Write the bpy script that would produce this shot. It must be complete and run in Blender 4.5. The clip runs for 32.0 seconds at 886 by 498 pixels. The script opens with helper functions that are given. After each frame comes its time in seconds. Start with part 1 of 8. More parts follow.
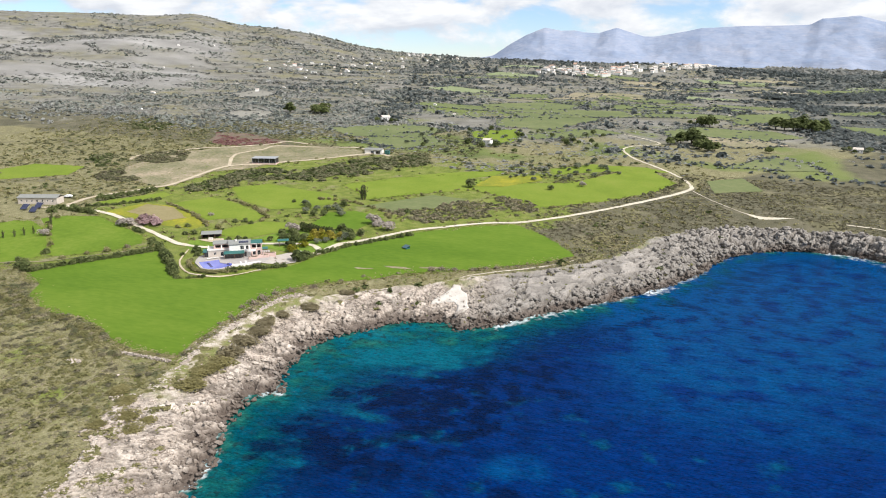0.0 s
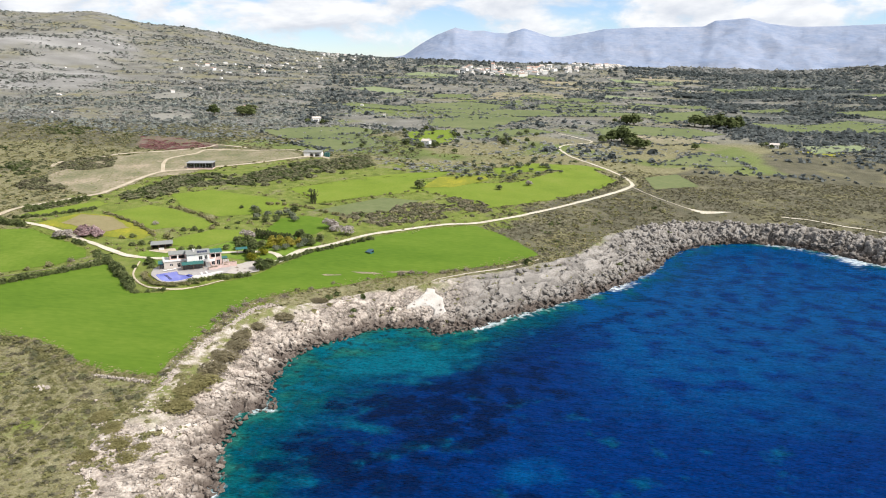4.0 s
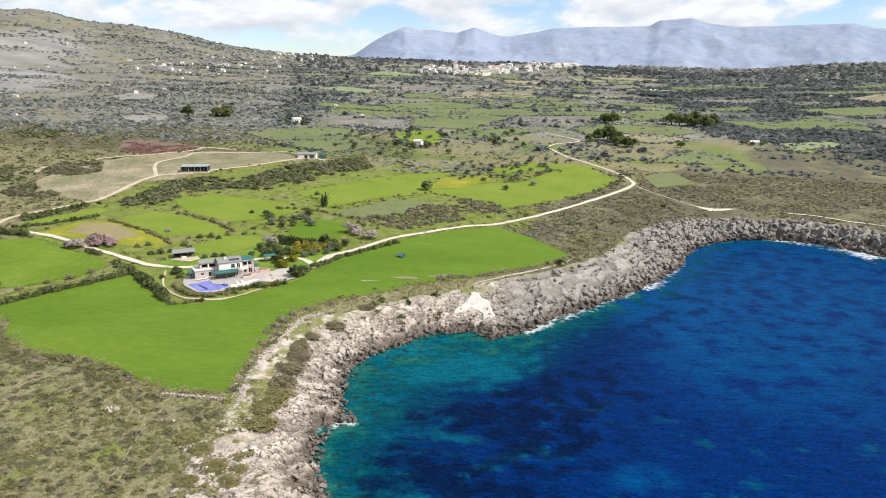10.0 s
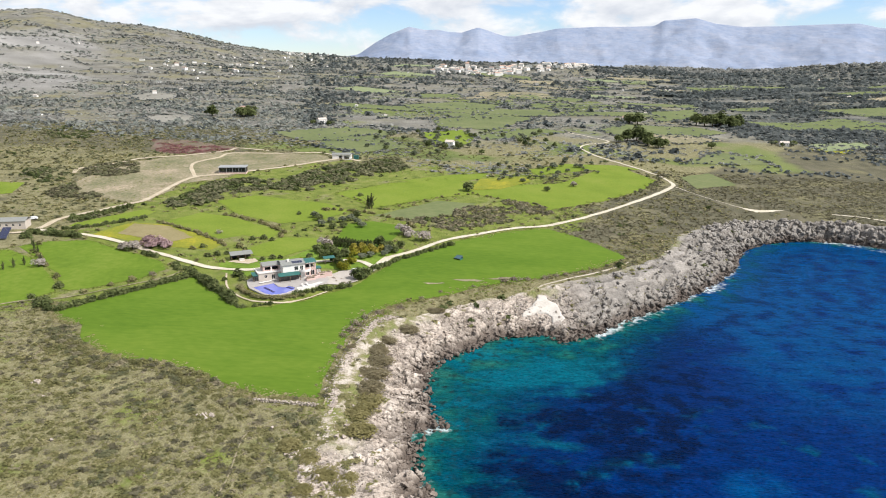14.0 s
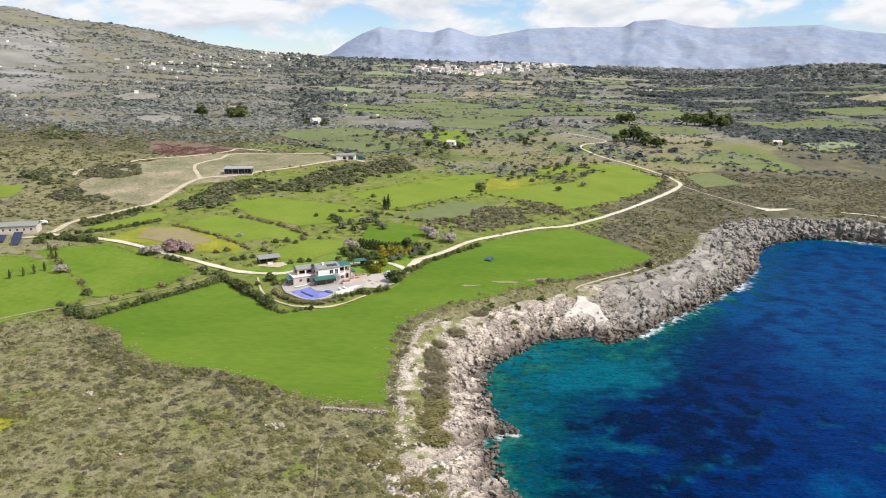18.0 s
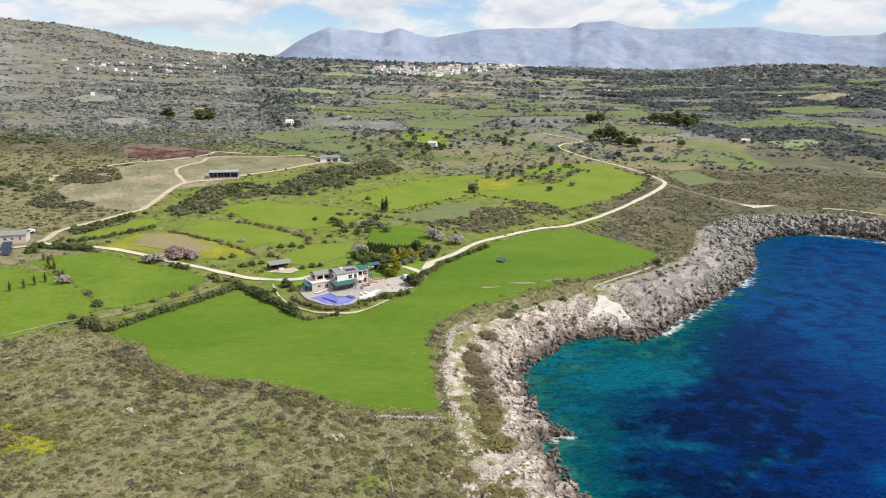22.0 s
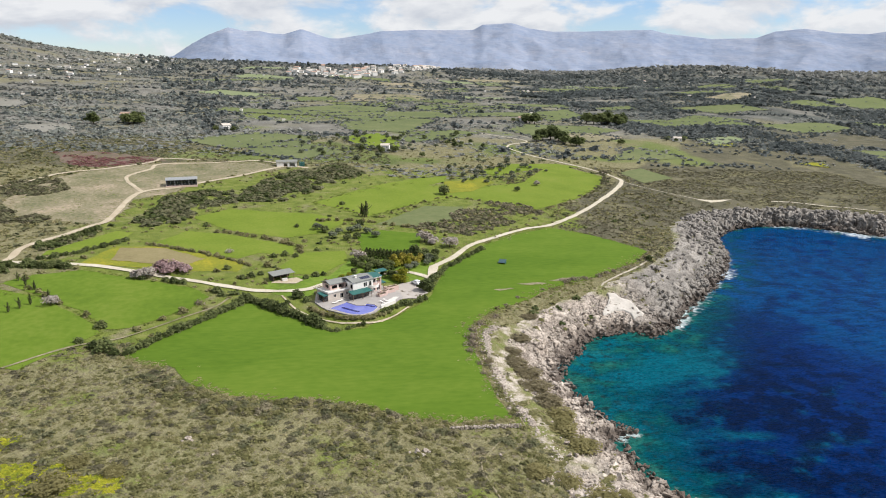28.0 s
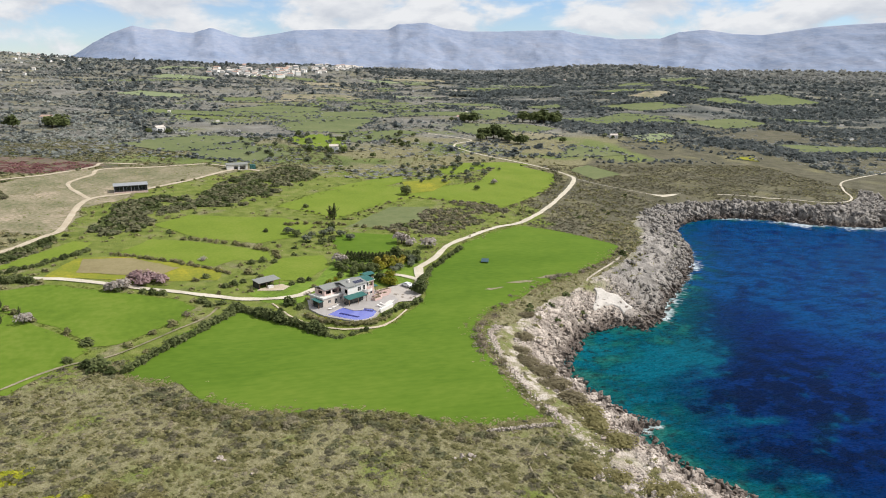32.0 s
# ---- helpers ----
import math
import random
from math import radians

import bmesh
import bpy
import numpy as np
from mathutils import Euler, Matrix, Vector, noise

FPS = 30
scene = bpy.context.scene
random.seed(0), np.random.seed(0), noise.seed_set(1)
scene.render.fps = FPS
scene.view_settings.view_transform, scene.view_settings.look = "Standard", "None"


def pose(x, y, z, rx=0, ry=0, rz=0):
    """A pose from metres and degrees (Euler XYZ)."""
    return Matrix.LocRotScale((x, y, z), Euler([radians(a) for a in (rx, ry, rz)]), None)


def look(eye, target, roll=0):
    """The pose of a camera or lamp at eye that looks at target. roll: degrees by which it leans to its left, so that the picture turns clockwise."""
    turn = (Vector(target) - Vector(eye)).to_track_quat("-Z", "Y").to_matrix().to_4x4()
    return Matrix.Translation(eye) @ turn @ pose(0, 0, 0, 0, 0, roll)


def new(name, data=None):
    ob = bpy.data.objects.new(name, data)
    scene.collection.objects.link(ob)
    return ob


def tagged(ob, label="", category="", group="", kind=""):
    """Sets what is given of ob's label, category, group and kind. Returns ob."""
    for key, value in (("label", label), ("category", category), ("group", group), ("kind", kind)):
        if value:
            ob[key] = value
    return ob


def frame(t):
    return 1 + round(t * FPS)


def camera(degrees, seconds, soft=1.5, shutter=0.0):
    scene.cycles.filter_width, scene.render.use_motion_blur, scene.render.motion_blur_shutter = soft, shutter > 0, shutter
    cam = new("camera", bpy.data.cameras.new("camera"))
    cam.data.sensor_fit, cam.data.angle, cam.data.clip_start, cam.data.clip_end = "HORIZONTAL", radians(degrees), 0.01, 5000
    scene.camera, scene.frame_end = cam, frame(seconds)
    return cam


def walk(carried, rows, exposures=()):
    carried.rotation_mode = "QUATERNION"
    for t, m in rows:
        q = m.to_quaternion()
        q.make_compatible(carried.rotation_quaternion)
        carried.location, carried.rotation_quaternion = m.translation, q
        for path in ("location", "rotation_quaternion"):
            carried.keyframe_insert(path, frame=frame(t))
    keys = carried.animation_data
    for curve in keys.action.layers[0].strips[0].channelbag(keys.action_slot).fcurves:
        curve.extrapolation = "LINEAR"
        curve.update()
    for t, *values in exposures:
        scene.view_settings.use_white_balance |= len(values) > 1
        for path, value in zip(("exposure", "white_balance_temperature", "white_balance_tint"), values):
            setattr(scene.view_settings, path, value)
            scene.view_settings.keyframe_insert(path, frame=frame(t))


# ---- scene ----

# ---- the camera and its flight ----
cam = camera(63.54, 32.0, 1.05)
# seconds, place, heading (degrees clockwise from +y), tilt, roll
PATH = [
    (0, 88.86, 7.78, 84.77, -15.357, -14.370, 0.044),
    (0.5, 86.24, 7.57, 84.87, -13.007, -14.372, 0.067),
    (1, 83.59, 7.35, 84.96, -9.885, -14.399, 0.123),
    (1.5, 80.91, 7.08, 85.04, -8.562, -14.422, 0.077),
    (2, 78.21, 6.82, 85.10, -8.574, -14.407, 0.031),
    (2.5, 75.53, 6.60, 85.15, -8.551, -14.399, 0.038),
    (4.5, 65.10, 6.48, 85.22, -7.777, -14.372, -0.038),
    (5, 62.39, 6.36, 85.27, -6.184, -14.373, -0.010),
    (5.5, 59.66, 6.25, 85.31, -5.331, -14.399, 0.013),
    (6, 56.89, 6.19, 85.35, -4.337, -14.398, -0.045),
    (6.5, 54.09, 6.21, 85.39, -4.000, -14.400, -0.003),
    (7, 51.27, 6.30, 85.43, -3.988, -14.393, -0.008),
    (7.5, 48.44, 6.44, 85.47, -3.971, -14.401, -0.015),
    (8, 45.61, 6.61, 85.50, -3.988, -14.411, -0.036),
    (8.5, 42.78, 6.79, 85.54, -3.984, -14.435, -0.069),
    (9, 39.94, 6.97, 85.57, -3.972, -14.444, -0.109),
    (9.5, 37.09, 7.13, 85.59, -3.978, -14.452, -0.095),
    (10, 34.24, 7.26, 85.60, -3.985, -14.458, -0.076),
    (10.5, 31.38, 7.39, 85.63, -3.982, -14.465, -0.052),
    (11, 28.52, 7.50, 85.66, -3.989, -14.481, -0.052),
    (11.5, 25.66, 7.61, 85.71, -3.967, -14.499, -0.052),
    (12, 22.78, 7.73, 85.76, -3.962, -14.499, -0.039),
    (12.5, 19.90, 7.86, 85.81, -3.969, -14.471, -0.021),
    (13, 17.00, 8.00, 85.85, -4.000, -14.466, -0.041),
    (13.5, 14.07, 8.17, 85.84, -3.964, -14.463, -0.037),
    (14, 11.12, 8.36, 85.82, -3.980, -14.461, -0.039),
    (14.5, 8.16, 8.58, 85.79, -3.796, -14.436, -0.046),
    (16.5, -3.71, 9.95, 85.57, -2.010, -14.456, 0.016),
    (17, -6.68, 10.17, 85.58, -1.834, -14.444, 0.040),
    (17.5, -9.65, 10.39, 85.59, -1.720, -14.449, 0.066),
    (18, -12.62, 10.62, 85.61, -1.473, -14.469, 0.059),
    (18.5, -15.58, 10.88, 85.63, -1.111, -14.465, 0.056),
    (19, -18.56, 11.17, 85.63, -0.428, -14.465, 0.021),
    (19.5, -21.56, 11.46, 85.61, 0.081, -14.471, 0.047),
    (20, -24.56, 11.78, 85.57, 0.577, -14.451, 0.042),
    (20.5, -27.57, 12.13, 85.52, 1.124, -14.443, 0.043),
    (21, -30.59, 12.52, 85.50, 1.659, -14.419, 0.023),
    (21.5, -33.60, 12.93, 85.50, 2.174, -14.410, 0.034),
    (22, -36.62, 13.39, 85.51, 2.682, -14.407, 0.011),
    (22.5, -39.64, 13.87, 85.54, 3.187, -14.390, 0.003),
    (23, -42.67, 14.38, 85.57, 3.695, -14.372, -0.005),
    (23.5, -45.72, 14.91, 85.59, 4.214, -14.367, -0.012),
    (24, -48.78, 15.45, 85.59, 4.803, -14.342, -0.020),
    (24.5, -51.85, 16.01, 85.59, 5.504, -14.336, -0.043),
    (26.5, -64.14, 18.63, 85.41, 8.305, -14.298, -0.068),
    (27, -67.11, 19.51, 85.41, 9.006, -14.284, -0.079),
    (27.5, -70.07, 20.42, 85.41, 9.761, -14.281, -0.064),
    (28, -73.06, 21.37, 85.40, 10.570, -14.290, -0.037),
    (28.5, -76.07, 22.39, 85.38, 11.439, -14.284, -0.050),
    (29, -79.10, 23.44, 85.36, 12.328, -14.303, -0.079),
    (29.5, -82.12, 24.51, 85.31, 13.285, -14.318, -0.102),
    (30, -85.11, 25.58, 85.26, 14.322, -14.320, -0.092),
    (30.5, -88.01, 26.64, 85.23, 14.845, -14.321, -0.056),
    (31, -90.86, 27.70, 85.21, 15.495, -14.332, -0.034),
    (31.5, -93.69, 28.75, 85.19, 16.287, -14.362, -0.074),
    (32, -96.50, 29.81, 85.18, 17.353, -14.327, -0.112),
]
walk(cam, [(t, pose(x, y, z, 90 + tilt, 0, -heading) @ pose(0, 0, 0, 0, 0, roll)) for t, x, y, z, heading, tilt, roll in PATH], exposures=[(0, 0.37), (13, 0.35), (22, 0.2), (32, 0.12)])



# ---- light ----
SUN_WAY = Vector((0.80, -0.20, 0.92)).normalized()
world = bpy.data.worlds.new("sky")
scene.world = world
world.use_nodes = True


def build_sky():
    nt = world.node_tree
    nt.nodes.clear()
    n = nt.nodes.new
    link = nt.links.new
    out, bg = n("ShaderNodeOutputWorld"), n("ShaderNodeBackground")
    sky = n("ShaderNodeTexSky")
    sky.sky_type, sky.sun_disc = "NISHITA", False
    sky.sun_elevation = math.asin(SUN_WAY.z)
    sky.sun_rotation = math.atan2(SUN_WAY.x, SUN_WAY.y)
    sky.air_density, sky.dust_density, sky.ozone_density = 1.0, 0.0, 1.0
    co = n("ShaderNodeTexCoord")

    def clouds(scale, seed, lo, hi, detail=9):
        mp = n("ShaderNodeMapping")
        mp.inputs["Scale"].default_value = scale
        mp.inputs["Location"].default_value = seed
        tex = n("ShaderNodeTexNoise")
        tex.inputs["Scale"].default_value = 1.0
        tex.inputs["Detail"].default_value = detail
        tex.inputs["Roughness"].default_value = 0.56
        tex.inputs["Distortion"].default_value = 0.25
        ramp = n("ShaderNodeMapRange")
        ramp.interpolation_type = "SMOOTHSTEP"
        ramp.inputs["From Min"].default_value, ramp.inputs["From Max"].default_value = lo, hi
        link(co.outputs["Generated"], mp.inputs["Vector"])
        link(mp.outputs["Vector"], tex.inputs["Vector"])
        link(tex.outputs["Fac"], ramp.inputs["Value"])
        return ramp.outputs["Result"], tex.outputs["Fac"]

    sep = n("ShaderNodeSeparateXYZ")
    link(co.outputs["Generated"], sep.inputs[0])
    band = n("ShaderNodeMapRange")  # more cloud higher up, thin haze at the horizon
    band.inputs["From Min"].default_value, band.inputs["From Max"].default_value = 0.0, 0.085
    band.inputs["To Min"].default_value, band.inputs["To Max"].default_value = -0.12, 0.12
    link(sep.outputs["Z"], band.inputs["Value"])
    _, raw = clouds((7.5, 7.5, 19.0), (3.1, 1.7, 0.35), 0.0, 1.0)
    _, above = clouds((7.5, 7.5, 19.0), (3.1, 1.7, 0.6), 0.0, 1.0)
    add = n("ShaderNodeMath")
    add.operation = "ADD"
    link(raw, add.inputs[0])
    link(band.outputs["Result"], add.inputs[1])
    mask = n("ShaderNodeMapRange")
    mask.interpolation_type = "SMOOTHSTEP"
    mask.inputs["From Min"].default_value, mask.inputs["From Max"].default_value = 0.45, 0.6
    link(add.outputs[0], mask.inputs["Value"])
    lit = n("ShaderNodeMath")
    lit.operation = "SUBTRACT"
    link(raw, lit.inputs[0])
    link(above, lit.inputs[1])
    shade = n("ShaderNodeMapRange")
    shade.inputs["From Min"].default_value, shade.inputs["From Max"].default_value = -0.1, 0.1
    link(lit.outputs[0], shade.inputs["Value"])
    shade = shade.outputs["Result"]
    tint = n("ShaderNodeMix")
    tint.data_type, tint.blend_type = "RGBA", "MULTIPLY"
    tint.inputs["Factor"].default_value = 1.0
    tint.inputs["B"].default_value = (0.78, 0.93, 1.27, 1)
    link(sky.outputs["Color"], tint.inputs["A"])
    tone = n("ShaderNodeMix")
    tone.data_type = "RGBA"
    tone.inputs["A"].default_value = (5.9, 6.25, 6.9, 1)
    tone.inputs["B"].default_value = (8.1, 8.25, 8.5, 1)
    link(shade, tone.inputs["Factor"])
    mix = n("ShaderNodeMix")
    mix.data_type = "RGBA"
    link(mask.outputs["Result"], mix.inputs["Factor"])
    link(tint.outputs["Result"], mix.inputs["A"])
    link(tone.outputs["Result"], mix.inputs["B"])
    bg.inputs["Strength"].default_value = 0.095
    link(mix.outputs["Result"], bg.inputs["Color"])
    link(bg.outputs[0], out.inputs["Surface"])


build_sky()
sun = new("sun", bpy.data.lights.new("sun", "SUN"))
sun.data.energy, sun.data.angle, sun.data.color = 4.7, radians(0.5), (1.0, 0.957, 0.905)
sun.matrix_world = look(SUN_WAY * 900, (0, 0, 0))

# ---- materials ----
def lin(r, g, b):
    return (r, g, b, 1.0)


def material(name, stops, scale=1.0, fine=None, rough=0.9, bump=0.0, bump_scale=None, metal=0.0, island=0.0, spec=0.3, stretch=(1, 1, 1), detail=6, split=(0.3, 0.7), obj=0.0):
    """A surface whose colour runs through the stops by noise of `scale` waves a metre, with finer grain and relief."""
    m = bpy.data.materials.new(name)
    m.use_nodes = True
    nt = m.node_tree
    n, link = nt.nodes.new, nt.links.new
    p = nt.nodes["Principled BSDF"]
    p.inputs["Roughness"].default_value, p.inputs["Metallic"].default_value = rough, metal
    p.inputs["Specular IOR Level"].default_value = spec
    geo = n("ShaderNodeNewGeometry")
    mp = n("ShaderNodeMapping")
    mp.inputs["Scale"].default_value = stretch
    link(geo.outputs["Position"], mp.inputs["Vector"])
    tex = n("ShaderNodeTexNoise")
    tex.inputs["Scale"].default_value, tex.inputs["Detail"].default_value = scale, detail
    tex.inputs["Roughness"].default_value = 0.62
    link(mp.outputs["Vector"], tex.inputs["Vector"])
    fac = tex.outputs["Fac"]
    if fine:
        t2 = n("ShaderNodeTexNoise")
        t2.inputs["Scale"].default_value, t2.inputs["Detail"].default_value = fine, 3
        link(mp.outputs["Vector"], t2.inputs["Vector"])
        mx = n("ShaderNodeMix")
        mx.inputs["Factor"].default_value = 0.4
        link(fac, mx.inputs["A"])
        link(t2.outputs["Fac"], mx.inputs["B"])
        fac = mx.outputs["Result"]
    for amount, source in ((island, "island"), (obj, "object")):
        if amount:
            if source == "island":
                rnd = geo.outputs["Random Per Island"]
            else:
                rnd = n("ShaderNodeObjectInfo").outputs["Random"]
            r2 = n("ShaderNodeMath")
            r2.operation = "MULTIPLY_ADD"
            r2.inputs[1].default_value, r2.inputs[2].default_value = amount, -0.5 * amount
            link(rnd, r2.inputs[0])
            ad = n("ShaderNodeMath")
            ad.operation = "ADD"
            link(fac, ad.inputs[0])
            link(r2.outputs[0], ad.inputs[1])
            fac = ad.outputs[0]
    ramp = n("ShaderNodeValToRGB")
    el = ramp.color_ramp.elements
    k = len(stops)
    while len(el) < k:
        el.new(0.5)
    for i, c in enumerate(stops):
        el[i].position = split[0] + (split[1] - split[0]) * (i / max(1, k - 1))
        el[i].color = lin(*c)
    link(fac, ramp.inputs["Fac"])
    link(ramp.outputs["Color"], p.inputs["Base Color"])
    if bump:
        b = n("ShaderNodeBump")
        b.inputs["Strength"].default_value = min(1.0, bump)
        b.inputs["Distance"].default_value = bump
        t3 = n("ShaderNodeTexNoise")
        t3.inputs["Scale"].default_value, t3.inputs["Detail"].default_value = bump_scale or scale * 4, 5
        link(geo.outputs["Position"], t3.inputs["Vector"])
        link(t3.outputs["Fac"], b.inputs["Height"])
        link(b.outputs["Normal"], p.inputs["Normal"])
    return m


M_SCRUB = material("scrub_ground", [(0.085, 0.084, 0.04), (0.148, 0.138, 0.072), (0.195, 0.18, 0.098), (0.258, 0.235, 0.148)], 0.4, 3.2, bump=0.6, bump_scale=1.6, split=(0.33, 0.67), detail=9, spec=0.12)


def cover(m, attribute, colours, scale, lo, hi, stretch, soft=0.05):
    """Lays another ground cover over a material, in patches, where the named attribute of the mesh allows it."""
    nt = m.node_tree
    n, link = nt.nodes.new, nt.links.new
    p = nt.nodes["Principled BSDF"]
    old = p.inputs["Base Color"].links[0].from_socket
    geo, at, mp = n("ShaderNodeNewGeometry"), n("ShaderNodeAttribute"), n("ShaderNodeMapping")
    at.attribute_name = attribute
    mp.inputs["Scale"].default_value = stretch
    link(geo.outputs["Position"], mp.inputs["Vector"])
    tex, tone = n("ShaderNodeTexNoise"), n("ShaderNodeTexNoise")
    tex.inputs["Scale"].default_value, tex.inputs["Detail"].default_value = scale, 5
    tone.inputs["Scale"].default_value, tone.inputs["Detail"].default_value = scale * 2.3, 4
    link(mp.outputs["Vector"], tex.inputs["Vector"])
    link(mp.outputs["Vector"], tone.inputs["Vector"])
    add = n("ShaderNodeMath")
    add.operation = "MULTIPLY_ADD"
    add.inputs[1].default_value = 1.0
    less = n("ShaderNodeMath")
    less.operation = "MULTIPLY_ADD"
    less.inputs[1].default_value, less.inputs[2].default_value = 0.6, -0.6
    link(at.outputs["Fac"], less.inputs[0])
    link(tex.outputs["Fac"], add.inputs[0])
    link(less.outputs[0], add.inputs[2])
    mask = n("ShaderNodeMapRange")
    mask.interpolation_type = "SMOOTHSTEP"
    mask.inputs["From Min"].default_value, mask.inputs["From Max"].default_value = lo, hi
    link(add.outputs[0], mask.inputs["Value"])
    ramp = n("ShaderNodeValToRGB")
    el = ramp.color_ramp.elements
    while len(el) < len(colours):
        el.new(0.5)
    for i, c in enumerate(colours):
        el[i].position, el[i].color = 0.3 + 0.4 * i / (len(colours) - 1), lin(*c)
    link(tone.outputs["Fac"], ramp.inputs["Fac"])
    mix = n("ShaderNodeMix")
    mix.data_type = "RGBA"
    link(mask.outputs["Result"], mix.inputs["Factor"])
    link(old, mix.inputs["A"])
    link(ramp.outputs["Color"], mix.inputs["B"])
    link(mix.outputs["Result"], p.inputs["Base Color"])


# maquis and wood greys are partly distance haze mixed into the colour
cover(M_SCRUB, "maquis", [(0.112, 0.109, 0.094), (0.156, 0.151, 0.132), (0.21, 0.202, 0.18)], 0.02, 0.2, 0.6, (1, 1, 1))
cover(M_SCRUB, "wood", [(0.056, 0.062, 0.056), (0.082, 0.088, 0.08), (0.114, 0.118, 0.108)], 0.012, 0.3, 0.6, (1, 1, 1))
cover(M_SCRUB, "heath", [(0.07, 0.067, 0.043), (0.096, 0.09, 0.058), (0.132, 0.12, 0.082)], 0.05, 0.2, 0.5, (1, 1, 1))
cover(M_SCRUB, "meadow", [(0.09, 0.113, 0.038), (0.12, 0.148, 0.045), (0.15, 0.168, 0.065)], 0.013, 0.49, 0.58, (1, 1, 1))
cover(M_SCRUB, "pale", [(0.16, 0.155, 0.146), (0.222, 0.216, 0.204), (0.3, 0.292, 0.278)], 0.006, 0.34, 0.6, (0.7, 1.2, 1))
cover(M_SCRUB, "turf", [(0.086, 0.112, 0.022), (0.128, 0.158, 0.031), (0.175, 0.188, 0.056)], 0.09, 0.24, 0.46, (1, 1, 1))
M_GRASS = material("young_crop_grass", [(0.063, 0.118, 0.0104), (0.084, 0.144, 0.0143), (0.1113, 0.166, 0.0208)], 0.035, 0.6, bump=0.07, bump_scale=2.5, split=(0.34, 0.67), spec=0.08, stretch=(0.5, 1.5, 1))
M_GRASS_LIGHT = material("light_meadow_grass", [(0.1, 0.146, 0.018), (0.134, 0.184, 0.024), (0.172, 0.204, 0.04)], 0.05, 1.1, bump=0.15, bump_scale=2.0, spec=0.08)
M_GRASS_MID = material("green_crop_grass", [(0.07, 0.122, 0.012), (0.1, 0.158, 0.017), (0.142, 0.188, 0.03)], 0.04, 0.5, bump=0.1, bump_scale=2.0, spec=0.08)
M_MEADOW = material("rough_meadow", [(0.07, 0.10, 0.022), (0.12, 0.19, 0.025), (0.18, 0.22, 0.05)], 0.08, 0.8, bump=0.3, bump_scale=1.2, spec=0.08)
# duller, greyer greens than the near grass, mostly for far plots
M_FARMEAD = material("dull_far_meadow", [(0.09, 0.11, 0.052), (0.118, 0.14, 0.06), (0.155, 0.166, 0.08)], 0.03, 0.3, bump=0.3, bump_scale=0.8, spec=0.08)
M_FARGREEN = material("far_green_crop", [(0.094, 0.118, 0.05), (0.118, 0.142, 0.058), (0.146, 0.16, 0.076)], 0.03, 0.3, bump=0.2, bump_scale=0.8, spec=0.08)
M_YELLOW = material("yellow_flowering_meadow", [(0.12, 0.16, 0.022), (0.18, 0.19, 0.026), (0.32, 0.275, 0.028)], 0.12, 1.2, bump=0.2, bump_scale=1.6, spec=0.08)
M_PLOUGH = material("ploughed_earth", [(0.15, 0.12, 0.055), (0.2, 0.17, 0.08), (0.24, 0.2, 0.11)], 0.12, 1.2, bump=0.2)
M_DRY = material("dry_paddock", [(0.11, 0.112, 0.052), (0.17, 0.158, 0.09), (0.235, 0.2, 0.132), (0.34, 0.275, 0.2)], 0.05, 0.7, bump=0.3, bump_scale=1.2, split=(0.38, 0.64))
M_RED = material("red_burnt_scrub", [(0.1, 0.092, 0.058), (0.128, 0.096, 0.07), (0.175, 0.115, 0.098)], 0.1, 0.8, bump=0.4, bump_scale=1.0)
M_BARE = material("bare_pale_ground", [(0.145, 0.14, 0.115), (0.19, 0.183, 0.155), (0.25, 0.24, 0.21)], 0.03, 0.3, bump=0.3)
M_GREYF = material("grey_green_fallow", [(0.12, 0.16, 0.06), (0.17, 0.2, 0.1), (0.21, 0.22, 0.13)], 0.07, 0.9, bump=0.2)
M_ROAD = material("chalky_dirt_road", [(0.34, 0.30, 0.22), (0.47, 0.425, 0.335), (0.56, 0.52, 0.43)], 0.25, 2.5, bump=0.1)
M_TRACK = material("tan_dirt_track", [(0.3, 0.24, 0.16), (0.4, 0.34, 0.25), (0.5, 0.44, 0.34)], 0.25, 2.5, bump=0.1)
M_ROCKPATH = material("stony_path", [(0.26, 0.225, 0.17), (0.38, 0.335, 0.27), (0.5, 0.455, 0.385)], 0.35, 2.5, bump=0.2)

# ---- the land ----
def part(name, mesh, mat, parent=None, label=""):
    ob = new(name, mesh)
    if mat and not mesh.materials:
        mesh.materials.append(mat)
    if parent:
        ob.parent = parent
    if label:
        ob["label"] = label
    return ob


def mesh_from(name, verts, faces, shade_smooth=False):
    me = bpy.data.meshes.new(name)
    me.from_pydata([tuple(v) for v in verts] if not isinstance(verts, np.ndarray) else verts.tolist(), [], faces if isinstance(faces, list) else faces.tolist())
    me.update()
    if shade_smooth:
        me.polygons.foreach_set("use_smooth", np.ones(len(me.polygons), dtype=bool))
    return me


def vnoise(x, y, seed=0):
    """Smooth value noise, 0 to 1, one lattice cell a unit."""
    xi, yi = np.floor(x), np.floor(y)
    fx, fy = x - xi, y - yi
    fx, fy = fx * fx * (3 - 2 * fx), fy * fy * (3 - 2 * fy)

    def h(a, b):
        v = np.sin(a * 127.1 + b * 311.7 + seed * 74.7) * 43758.5453
        return v - np.floor(v)
    return (h(xi, yi) * (1 - fx) + h(xi + 1, yi) * fx) * (1 - fy) + (h(xi, yi + 1) * (1 - fx) + h(xi + 1, yi + 1) * fx) * fy


